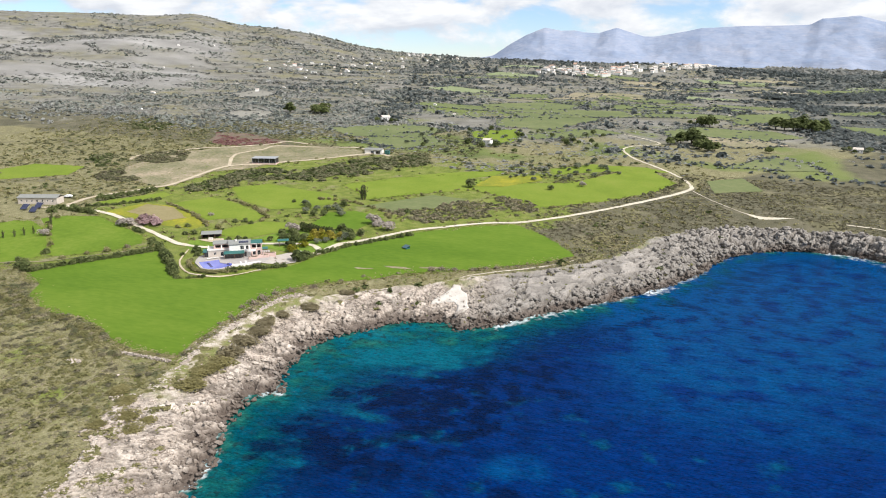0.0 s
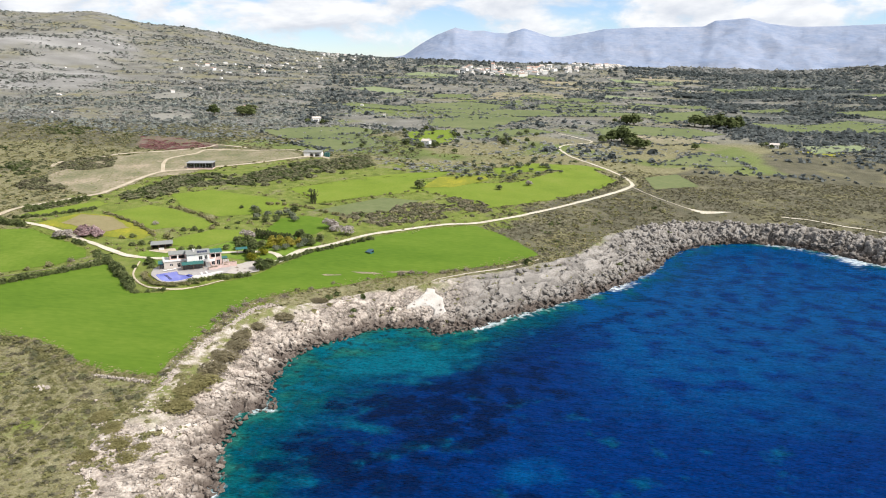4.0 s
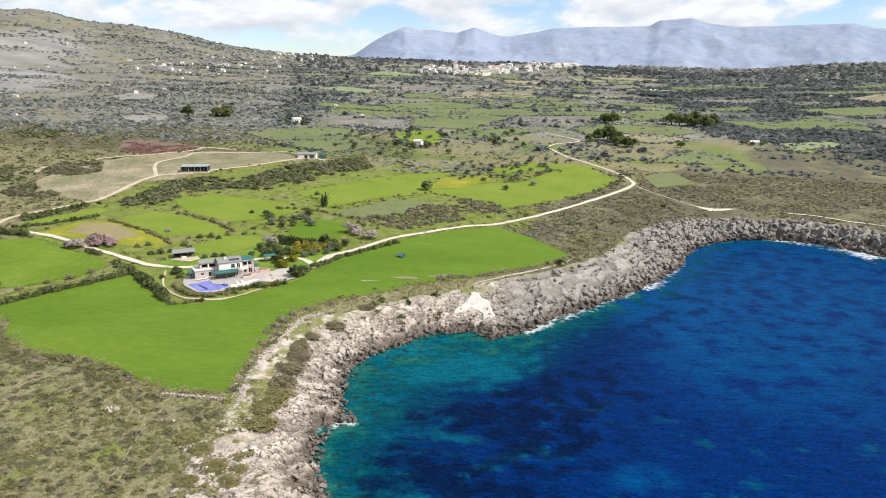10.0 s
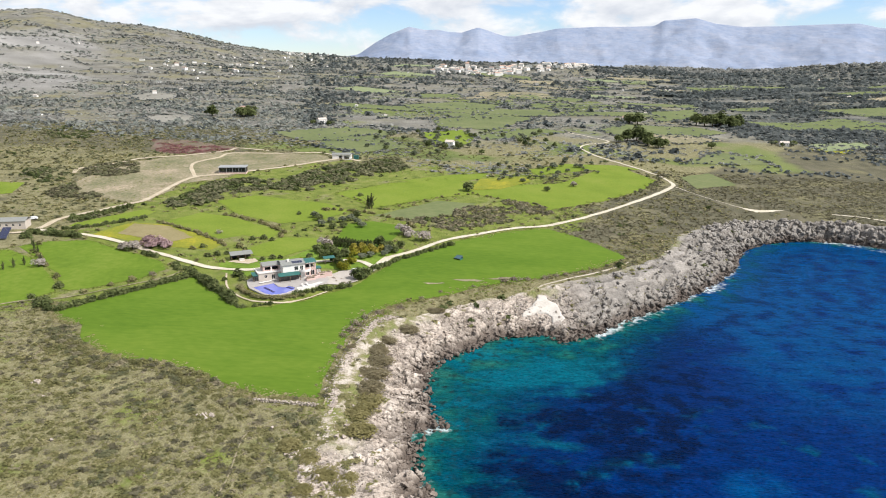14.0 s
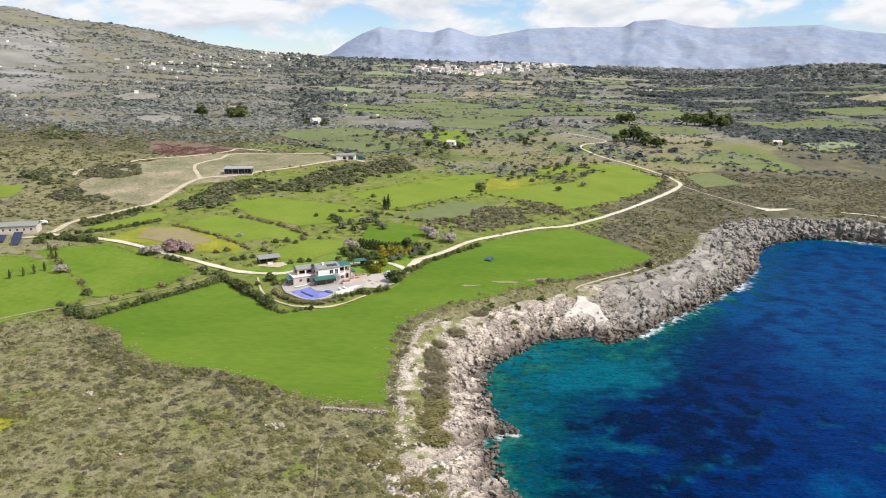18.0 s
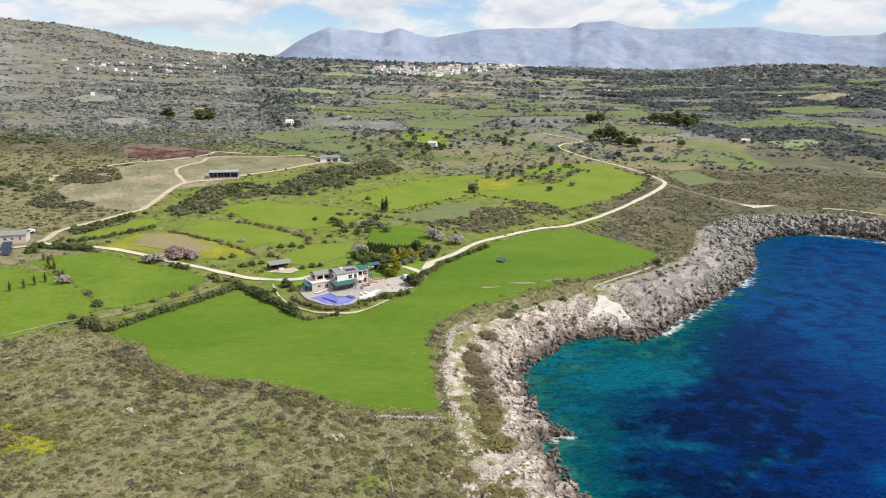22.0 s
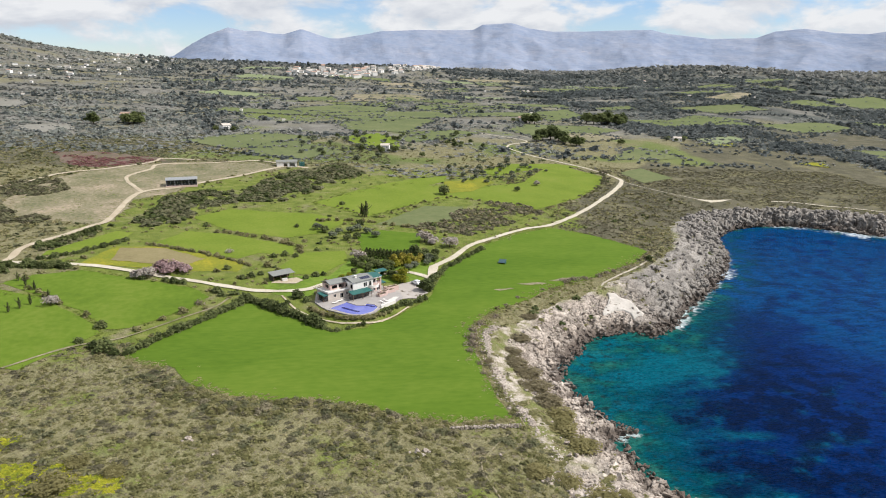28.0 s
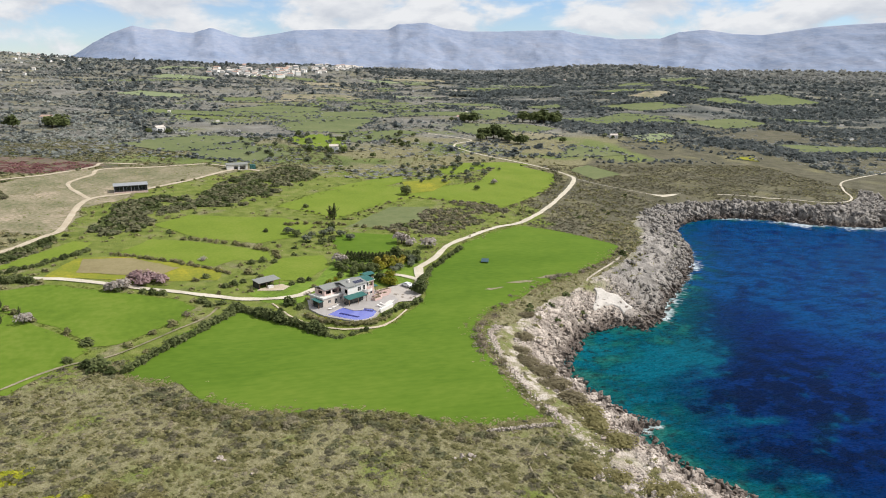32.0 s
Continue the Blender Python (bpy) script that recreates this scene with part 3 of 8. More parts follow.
road([(-156, 399), (-168, 422), (-171, 437), (-163, 454), (-160, 468), (-133, 474), (-106, 484), (-89, 475)], 2.2, M_TRACK, "worn dirt track round the paddock", 0.26)
road([(-225, 395), (-228, 407), (-217, 419), (-207, 440), (-182, 457), (-165, 475), (-161, 485), (-139, 482)], 2.4, M_TRACK, "tan dirt track along the red scrub", 0.3)
road([(-133, 420), (-112, 441), (-88, 468), (-74, 465)], 2.6, M_TRACK, "faint dirt path between the sheds")
road([(119, 434), (127, 417), (134, 404), (141, 393), (146, 388)], 0.65, M_ROAD, "narrow chalky path on the heath")
field([(141, 394), (149, 388.6), (156, 389.6), (166, 391.6), (157, 386.8), (148, 384), (144.5, 388)], M_ROAD, "pale bare patch of chalk on the heath", 0.16, 1.2, 0.8, "bare_patch")
road([(188, 387), (201, 383), (214, 374), (226, 368), (240, 358), (256, 358), (274, 370), (290, 392), (320, 420), (391, 450)], 1.3, M_ROAD, "pale path along the far cliff")
COAST_PATH = [(-19, 220.5), (-24, 215), (-25.6, 204), (-27.2, 191), (-27.3, 182), (-27.0, 173), (-26.4, 164), (-25, 158), (-23.2, 153), (-22, 146), (-20, 136), (-16, 124)]
road([(-160, 196), (-149, 206), (-142.5, 212.6), (-136, 217), (-128, 219.5), (-120, 226), (-112, 234), (-104, 242), (-100, 250)], 0.8, M_DRY, "narrow pale track beside the scrub")

# ---- the sea ----
def sea_material():
    m = bpy.data.materials.new("clear_blue_sea")
    m.use_nodes = True
    nt = m.node_tree
    n, link = nt.nodes.new, nt.links.new
    p = nt.nodes["Principled BSDF"]
    p.inputs["Roughness"].default_value = 0.14
    p.inputs["IOR"].default_value = 1.33
    p.inputs["Specular IOR Level"].default_value = 0.014
    at = n("ShaderNodeAttribute")
    at.attribute_name = "offshore"
    geo = n("ShaderNodeNewGeometry")

    def noise_of(scale, detail=5, stretch=(1, 1, 1), turn=0.0):
        mp = n("ShaderNodeMapping")
        mp.inputs["Scale"].default_value = stretch
        mp.inputs["Rotation"].default_value = (0, 0, turn)
        t = n("ShaderNodeTexNoise")
        t.inputs["Scale"].default_value, t.inputs["Detail"].default_value = scale, detail
        link(geo.outputs["Position"], mp.inputs["Vector"])
        link(mp.outputs["Vector"], t.inputs["Vector"])
        return t.outputs["Fac"]

    def math_node(op, a, b, c=None):
        q = n("ShaderNodeMath")
        q.operation = op
        for i, v in enumerate((a, b, c)):
            if v is None:
                continue
            if isinstance(v, (int, float)):
                q.inputs[i].default_value = v
            else:
                link(v, q.inputs[i])
        return q.outputs[0]

    surf = n("ShaderNodeAttribute")
    surf.attribute_name = "surf"
    deep, weedy, sandy = (n("ShaderNodeAttribute") for _ in range(3))
    deep.attribute_name, weedy.attribute_name, sandy.attribute_name = "depth", "weed", "sand_sheen"

    def step(value, lo, hi):
        q = n("ShaderNodeMapRange")
        q.interpolation_type = "SMOOTHSTEP"
        q.inputs["From Min"].default_value, q.inputs["From Max"].default_value = lo, hi
        link(value, q.inputs["Value"])
        return q.outputs["Result"]

    def over(a, b, fac):
        q = n("ShaderNodeMix")
        q.data_type = "RGBA"
        q.inputs["B"].default_value = lin(*b)
        link(fac, q.inputs["Factor"])
        link(a, q.inputs["A"])
        return q.outputs["Result"]

    mottle = noise_of(0.12, 8)
    clear = step(math_node("SUBTRACT", 0.0, deep.outputs["Fac"]), -0.75, -0.3)
    d = math_node("ADD", deep.outputs["Fac"], math_node("MULTIPLY", math_node("MULTIPLY_ADD", mottle, 0.8, -0.38), math_node("MULTIPLY_ADD", clear, 0.85, 0.15)))
    ramp = n("ShaderNodeValToRGB")
    el = ramp.color_ramp.elements
    stops = [(0.0, (0.013, 0.098, 0.084)), (0.08, (0.004, 0.078, 0.078)), (0.2, (0.0, 0.046, 0.068)), (0.34, (0.0, 0.029, 0.066)), (0.5, (0.0, 0.017, 0.068)), (0.72, (0.0, 0.0135, 0.074)), (1.0, (0.0, 0.016, 0.092))]
    while len(el) < len(stops):
        el.new(0.5)
    for e, (q, c) in zip(el, stops):
        e.position, e.color = q, lin(*c)
    link(d, ramp.inputs["Fac"])
    # sand shining up from the bottom, and meadows of dark sea grass
    sand_sheen = step(math_node("ADD", sandy.outputs["Fac"], math_node("MULTIPLY_ADD", mottle, 4.0, -2.0)), 0.15, 1.25)
    water = over(ramp.outputs["Color"], (0.001, 0.096, 0.137), math_node("MULTIPLY", sand_sheen, 0.72))
    # negative values: reflected sky of the outer bay, mixed in as brighter blue
    blue = step(math_node("SUBTRACT", 0.0, sandy.outputs["Fac"]), 0.1, 0.8)
    water = over(water, (0.0, 0.042, 0.142), math_node("MULTIPLY", blue, step(mottle, 0.3, 0.6)))
    grass = step(math_node("MULTIPLY", weedy.outputs["Fac"], math_node("MULTIPLY_ADD", noise_of(0.17, 9), 6.5, -2.3)), 0.1, 0.95)
    water = over(water, (0.0002, 0.006, 0.03), math_node("MULTIPLY", grass, 0.85))
    # boulders on the bottom of the shallows
    stones = step(noise_of(0.42, 5), 0.52, 0.66)
    shallow = step(math_node("SUBTRACT", 0.0, deep.outputs["Fac"]), -0.3, -0.08)
    water = over(water, (0.008, 0.03, 0.034), math_node("MULTIPLY", math_node("MULTIPLY", stones, shallow), 0.8))
    # foam where the swell breaks on the rocks
    edge = n("ShaderNodeMapRange")
    for key, v in (("From Min", -2.0), ("From Max", 12.0), ("To Min", 0.26), ("To Max", -1.0)):
        edge.inputs[key].default_value = v
    link(at.outputs["Fac"], edge.inputs["Value"])
    lots = math_node("ADD", math_node("MULTIPLY_ADD", noise_of(0.075, 3), 1.3, -0.65), math_node("MULTIPLY_ADD", surf.outputs["Fac"], 0.5, -0.26))
    foam = step(math_node("ADD", math_node("ADD", noise_of(0.5, 7), edge.outputs["Result"]), lots), 0.56, 1.0)
    water = over(water, (0.62, 0.68, 0.7), math_node("MULTIPLY", foam, 0.85))
    # light and dark of the ripples, multiplied into the water's colour
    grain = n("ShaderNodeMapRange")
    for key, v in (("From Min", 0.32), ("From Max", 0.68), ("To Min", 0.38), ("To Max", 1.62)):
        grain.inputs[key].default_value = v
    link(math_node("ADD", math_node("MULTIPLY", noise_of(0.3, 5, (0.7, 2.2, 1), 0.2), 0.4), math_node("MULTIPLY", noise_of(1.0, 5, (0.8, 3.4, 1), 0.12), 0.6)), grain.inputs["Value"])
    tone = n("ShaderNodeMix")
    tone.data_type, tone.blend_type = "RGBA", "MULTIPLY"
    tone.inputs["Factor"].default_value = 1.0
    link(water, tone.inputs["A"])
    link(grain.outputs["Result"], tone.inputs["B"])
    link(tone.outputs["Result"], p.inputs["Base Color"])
    swell = math_node("ADD", math_node("MULTIPLY", noise_of(0.16, 4, (1.0, 2.4, 1), 0.5), 1.6), noise_of(0.75, 4, (1, 1.8, 1), 0.35))
    b = n("ShaderNodeBump")
    b.inputs["Strength"].default_value, b.inputs["Distance"].default_value = 1.0, 0.8
    link(swell, b.inputs["Height"])
    link(b.outputs["Normal"], p.inputs["Normal"])
    return m


def build_sea():
    xs = np.array(grow(-40, -6, 1.3, -300)[::-1] + list(np.arange(-40, 300, 2.0)) + grow(298, 4, 1.1, 4200))
    ys = np.array(grow(60, -6, 1.2, -3000)[::-1] + list(np.arange(60, 372, 2.0)) + grow(370, 6, 1.2, 900))
    x, y = np.meshgrid(xs, ys)
    d = -shore_distance(x, y)
    v = np.stack([x, y, 0 * x], -1).reshape(-1, 3)
    nx, ny = len(xs), len(ys)
    k = (np.arange(ny - 1)[:, None] * nx + np.arange(nx - 1)[None, :]).ravel()
    f = np.stack([k, k + 1, k + nx + 1, k + nx], 1)
    far = d.ravel()
    f = f[(far[f] > -14).any(1)]
    used, inv = np.unique(f, return_inverse=True)
    me = mesh_from("sea", v[used], inv.reshape(f.shape), True)
    x, y = v[used, 0], v[used, 1]
    far = far[used]

    def blobs(items):
        u, v = x + 9 * (fbm(x / 11, y / 11, 3, 61) - 0.5), y + 9 * (fbm(x / 11, y / 11, 3, 62) - 0.5)
        return sum(k * np.exp(-(((u - cx) / rx) ** 2 + ((v - cy) / ry) ** 2) ** 1.5) for cx, cy, rx, ry, k in items)

    # the bottom falls away from the shore, slowest in the cove
    cove = np.exp(-(((x - 18) / 30) ** 2 + ((y - 203) / 28) ** 2))
    depth = np.maximum(far, -2) / (37 + 52 * cove)
    depth = np.where(depth > 0.5, 0.5 + 0.62 * (1 - np.exp(-(depth - 0.5) / 0.62)), depth) + 0.1 * smooth(60, 130, x) * smooth(0, 12, far)
    sand_sheen = blobs(((24, 196, 16, 11, 0.95), (10, 213, 8, 4, 0.95), (21, 222, 7, 4, 0.7), (40, 204, 17, 10, 0.8), (12, 190, 10, 12, 0.4), (20, 208, 14, 9, 0.5), (8, 158, 9, 8, 0.4), (16, 138, 10, 9, 0.55), (27, 161, 6, 5, 0.5), (36, 155, 7, 7, 0.45), (4, 176, 8, 8, 0.3), (1, 207, 5, 7, 0.5)))
    # subtracted blobs carry the sky's sheen that is painted into the water
    sand_sheen = sand_sheen - blobs(((66, 146, 8, 6, 0.75), (120, 190, 50, 26, 0.5), (104, 214, 26, 16, 0.35), (140, 255, 60, 34, 0.5), (155, 312, 90, 60, 1.3), (125, 236, 42, 30, 0.8), (98, 262, 18, 18, 0.6), (190, 215, 40, 24, 0.3)))
    weed = blobs(((12, 152, 6, 5, 0.7), (10, 142, 6, 6, 0.75), (22, 147, 10, 8, 0.85), (29, 170, 12, 8, 0.65), (44, 177, 17, 12, 0.72), (50, 160, 16, 13, 0.78), (62, 195, 18, 16, 0.5), (36, 141, 13, 10, 0.85), (75, 131, 16, 9, 0.75), (50, 222, 18, 6, 0.2), (17, 173, 6, 4, 0.5), (82, 172, 16, 14, 0.3), (24, 134, 14, 9, 0.35), (54, 132, 14, 8, 0.3)))
    surf = 0.12 - 0.5 * smooth(125, 100, y) + 0.88 * smooth(40, 50, x) * smooth(140, 118, x) + 1.0 * smooth(150, 185, x) + 0.75 * np.exp(-((x - 3.5) ** 2 + (y - 165.5) ** 2) / 50) + 0.45 * smooth(150, 140, y) * smooth(105, 125, y)
    for key, value in (("offshore", far * (1 - 0.6 * smooth(160, 200, x))), ("depth", depth), ("surf", surf), ("sand_sheen", sand_sheen), ("weed", weed)):
        at = me.attributes.new(key, "FLOAT", "POINT")
        at.data.foreach_set("value", value.astype(np.float32))
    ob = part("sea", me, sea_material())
    tagged(ob, "deep blue sea turning turquoise over the shallows", "water", kind="structure")


build_sea()

# ---- the far mountains ----
SKYLINE_AZ = (-34, -22, -12.2, -10.3, -9, -7.8, -6.4, -5.2, -4.2, -3.4, -2.4, -1.1, 0.9, 1.7, 3.5, 4.8, 7.7, 10, 11.9, 12.6, 14.8, 16.2, 18, 20.4, 23, 25.2, 26.4, 27.8, 29.4, 32.4, 33.6, 35.5, 37.5, 39.4, 41.2, 42.9, 44.6, 46.8, 52, 60, 80)
SKYLINE_UP = (0.2, 0.35, 0.5, 0.8, 1.66, 2.3, 2.84, 2.6, 2.62, 2.46, 2.4, 2.8, 2.13, 2.12, 2.4, 2.65, 2.76, 2.74, 2.76, 3.15, 3.28, 2.85, 2.62, 2.6, 2.66, 2.67, 2.38, 2.2, 1.97, 2.0, 2.43, 2.58, 2.25, 2.14, 2.38, 2.6, 2.71, 2.79, 3.0, 3.0, 2.4)
# blue-grey air haze is part of the mountain's base colours
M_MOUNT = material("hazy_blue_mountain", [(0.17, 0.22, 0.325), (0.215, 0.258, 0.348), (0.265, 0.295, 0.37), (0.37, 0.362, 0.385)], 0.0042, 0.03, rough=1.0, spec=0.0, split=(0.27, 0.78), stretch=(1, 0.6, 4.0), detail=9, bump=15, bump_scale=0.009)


def build_mountains():
    az = np.radians(np.arange(-36, 62, 0.2))
    r = np.linspace(3300, 4700, 80)
    a, q = np.meshgrid(az, r)
    x, y = q * np.sin(a), q * np.cos(a)
    top = np.interp(np.degrees(a), SKYLINE_AZ, SKYLINE_UP)
    w = np.clip((q - 3300) / (4350 - 3300), 0, 1)
    w = np.where(q > 4350, 1 - (q - 4350) / 900, w)
    peak = 84 + 4350 * np.tan(np.radians(top))
    ridge = 1 - 2 * np.abs(fbm(x / 330, y / 300, 5, 21) - 0.5)
    fold = 1 - 2 * np.abs(fbm(x / 110 + 1.5 * ridge, y / 150, 5, 27) - 0.5)
    shape = w ** 1.35
    z = -60 + (peak + 60) * shape + ((ridge - 0.72) * 110 + (fold - 0.7) * 30) * np.clip(w * 1.2, 0, 1) * (1 - w) ** 0.7 * 1.5 * (top / 3)
    v = np.stack([x, y, z], -1).reshape(-1, 3)
    nx, ny = len(az), len(r)
    k = (np.arange(ny - 1)[:, None] * nx + np.arange(nx - 1)[None, :]).ravel()
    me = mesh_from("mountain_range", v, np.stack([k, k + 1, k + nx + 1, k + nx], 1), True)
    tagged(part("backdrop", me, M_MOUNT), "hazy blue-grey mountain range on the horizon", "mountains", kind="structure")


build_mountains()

# ---- the rocky shore ----
def fast_mesh(name, verts, faces, smooth_shade=False):
    """A mesh from arrays: n x 3 places and m x k corner numbers."""
    me = bpy.data.meshes.new(name)
    verts, faces = np.ascontiguousarray(verts, np.float32), np.ascontiguousarray(faces, np.int32)
    k = faces.shape[1]
    me.vertices.add(len(verts))
    me.vertices.foreach_set("co", verts.ravel())
    me.loops.add(faces.size)
    me.loops.foreach_set("vertex_index", faces.ravel())
    me.polygons.add(len(faces))
    me.polygons.foreach_set("loop_start", np.arange(len(faces), dtype=np.int32) * k)
    me.polygons.foreach_set("loop_total", np.full(len(faces), k, np.int32))
    if smooth_shade:
        me.polygons.foreach_set("use_smooth", np.ones(len(faces), bool))
    me.update(calc_edges=True)
    me.validate()
    return me


def cells(x, y, seed, tilt=1.2):
    """Random blocks: a value for each block, and how near its joint is."""
    xi, yi = np.floor(x), np.floor(y)
    f1, f2, val = np.full(x.shape, 9.0), np.full(x.shape, 9.0), np.zeros(x.shape)

    def h(a, b, k):
        v = np.sin(a * 127.1 + b * 311.7 + (seed + k) * 74.7) * 43758.5453
        return v - np.floor(v)
    for dx in (-1, 0, 1):
        for dy in (-1, 0, 1):
            a, b = xi + dx, yi + dy
            q = np.hypot(a + h(a, b, 0) - x, b + h(a, b, 1) - y)
            lean = (h(a, b, 3) - 0.5) * (a + h(a, b, 0) - x) + (h(a, b, 4) - 0.5) * (b + h(a, b, 1) - y)
            val = np.where(q < f1, h(a, b, 2) + tilt * lean, val)
            f2 = np.where(q < f1, f1, np.minimum(f2, q))
            f1 = np.minimum(f1, q)
    return val, f2 - f1


def wet_rock(name, stops, dark, grey):
    m = material(name, stops, 0.13, 1.9, bump=0.8, bump_scale=1.6, split=(0.3, 0.7), island=0.0)
    nt = m.node_tree
    n, link = nt.nodes.new, nt.links.new
    p = nt.nodes["Principled BSDF"]
    old = p.inputs["Base Color"].links[0].from_socket
    geo = n("ShaderNodeNewGeometry")
    sep = n("ShaderNodeSeparateXYZ")
    link(geo.outputs["Position"], sep.inputs[0])
    tex = n("ShaderNodeTexNoise")
    tex.inputs["Scale"].default_value, tex.inputs["Detail"].default_value = 0.22, 5
    link(geo.outputs["Position"], tex.inputs["Vector"])
    low = n("ShaderNodeMath")
    low.operation = "MULTIPLY_ADD"
    low.inputs[1].default_value, low.inputs[2].default_value = 4.4, -2.2
    link(tex.outputs["Fac"], low.inputs[0])
    s = n("ShaderNodeMath")
    s.operation = "ADD"
    link(sep.outputs["Z"], s.inputs[0])
    link(low.outputs[0], s.inputs[1])
    band = n("ShaderNodeMapRange")
    band.interpolation_type = "SMOOTHSTEP"
    for key, v in (("From Min", 0.6), ("From Max", 3.8), ("To Min", 0.9), ("To Max", 0.0)):
        band.inputs[key].default_value = v
    link(s.outputs[0], band.inputs["Value"])
    # the limestone turns greyer along the eastern cliffs
    east = n("ShaderNodeMapRange")
    for key, v in (("From Min", 27.0), ("From Max", 46.0), ("To Min", 0.0), ("To Max", 0.86)):
        east.inputs[key].default_value = v
    link(sep.outputs["X"], east.inputs["Value"])
    g = n("ShaderNodeMix")
    g.data_type = "RGBA"
    g.inputs["B"].default_value = lin(*grey)
    link(east.outputs["Result"], g.inputs["Factor"])
    link(old, g.inputs["A"])
    # each block has its own tone; joints have crevice shade put into their colour; the flat behind is pale earth with
    # thin turf
    at = {key: n("ShaderNodeAttribute") for key in ("tone", "crack", "earth")}
    for key, node in at.items():
        node.attribute_name = key
    lift = n("ShaderNodeMath")
    lift.operation = "MULTIPLY_ADD"
    lift.inputs[1].default_value, lift.inputs[2].default_value = 0.95, 1.0
    link(at["tone"].outputs["Fac"], lift.inputs[0])
    toned = n("ShaderNodeMix")
    toned.data_type, toned.blend_type = "RGBA", "MULTIPLY"
    toned.inputs["Factor"].default_value = 1.0
    link(g.outputs["Result"], toned.inputs["A"])
    link(lift.outputs[0], toned.inputs["B"])
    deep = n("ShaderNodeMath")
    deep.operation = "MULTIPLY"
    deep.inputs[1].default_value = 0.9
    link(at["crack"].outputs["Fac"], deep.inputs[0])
    crevice_shade = n("ShaderNodeMix")
    crevice_shade.data_type = "RGBA"
    crevice_shade.inputs["B"].default_value = lin(0.075, 0.062, 0.05)
    link(deep.outputs[0], crevice_shade.inputs["Factor"])
    link(toned.outputs["Result"], crevice_shade.inputs["A"])
    soil = n("ShaderNodeTexNoise")
    soil.inputs["Scale"].default_value, soil.inputs["Detail"].default_value = 0.3, 7
    link(geo.outputs["Position"], soil.inputs["Vector"])
    turf = n("ShaderNodeValToRGB")
    el = turf.color_ramp.elements
    while len(el) < 4:
        el.new(0.5)
    for e, q, c in zip(el, (0.36, 0.44, 0.51, 0.62), ((0.45, 0.4, 0.34), (0.31, 0.275, 0.205), (0.185, 0.175, 0.08), (0.14, 0.156, 0.045))):
        e.position, e.color = q, lin(*c)
    link(soil.outputs["Fac"], turf.inputs["Fac"])
    joint = n("ShaderNodeMix")
    joint.data_type = "RGBA"
    link(at["earth"].outputs["Fac"], joint.inputs["Factor"])
    link(crevice_shade.outputs["Result"], joint.inputs["A"])
    link(turf.outputs["Color"], joint.inputs["B"])
    w = n("ShaderNodeMix")
    w.data_type = "RGBA"
    w.inputs["B"].default_value = lin(*dark)
    link(band.outputs["Result"], w.inputs["Factor"])
    link(joint.outputs["Result"], w.inputs["A"])
    link(w.outputs["Result"], p.inputs["Base Color"])
    return m


M_SHORE = wet_rock("shore_limestone", [(0.17, 0.136, 0.11), (0.32, 0.27, 0.227), (0.445, 0.389, 0.336), (0.58, 0.525, 0.47)], (0.088, 0.068, 0.056), (0.2, 0.188, 0.172))


def rock_relief(x, y):
    """Heights of the broken rock, a tone for each of its blocks, and how open the joint is."""
    wob = 1.2 * (fbm(x / 5, y / 5, 3, 40) - 0.5)
    east = smooth(26, 50, x)
    u, v = 0.83 * x + 0.56 * y, -0.56 * x + 0.83 * y
    a, ja = cells(u / 4.8 + wob, v / 2.9 + wob, 11, 1.1)
    b, jb = cells(u / 2.3 + wob, v / 1.6 - wob, 12, 1.4)
    c, jc = cells(u / 1.2 - wob, v / 1.0 + wob, 13, 1.4)
    p, q = 0.68 * x + 0.73 * y, -0.73 * x + 0.68 * y
    e, je = cells(p / 5.6 + wob, q / 3.0 + wob, 14, 0.5)
    g, jg = cells(p / 3.4 - wob, q / 1.6 + wob, 15, 0.7)
    wz = 1.9 * (a - 0.45) + 0.95 * (b - 0.45) + 0.28 * (c - 0.5)
    far = smooth(85, 125, x)
    low = smooth(12, 3, shore_distance(x, y))
    ez = (0.75 + 1.1 * low + 1.6 * far) * (e - 0.45) + (0.4 + 0.5 * low + 0.7 * far) * (g - 0.45)
    gate = np.clip(smooth(0.46, 0.6, fbm(x / 8, y / 8, 3, 46)) + 0.8 * low + far, 0, 1)
    z = wz * (1 - east) + ez * east + 0.12 * (fbm(x / 2.2, y / 2.2, 3, 41) - 0.5)
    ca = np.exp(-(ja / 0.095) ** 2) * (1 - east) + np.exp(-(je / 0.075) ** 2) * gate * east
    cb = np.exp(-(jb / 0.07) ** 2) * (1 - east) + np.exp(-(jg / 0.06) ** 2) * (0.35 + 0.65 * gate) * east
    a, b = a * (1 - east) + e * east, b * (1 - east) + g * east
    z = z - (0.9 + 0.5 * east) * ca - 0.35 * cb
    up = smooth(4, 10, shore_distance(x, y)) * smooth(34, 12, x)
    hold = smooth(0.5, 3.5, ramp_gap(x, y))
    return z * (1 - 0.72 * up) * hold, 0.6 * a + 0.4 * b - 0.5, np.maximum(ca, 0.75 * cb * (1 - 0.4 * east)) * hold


RAMP = [(27.4, 246.6), (30.0, 246), (31.0, 243.4), (33.2, 241), (34.8, 237.4), (36.0, 234.2), (33.8, 232.6), (31.8, 233), (31.5, 236), (29.8, 237.6), (26.6, 237.4), (21.6, 235.6), (22.0, 237), (25.6, 240.2), (26.8, 243.6)]


def ramp_gap(x, y):
    """Metres to the concrete ramp, 0 on it."""
    p = np.array(RAMP + RAMP[:1], float)
    return np.where(inside(RAMP, x, y), 0.0, np.abs(line_distance(p, x, y)))


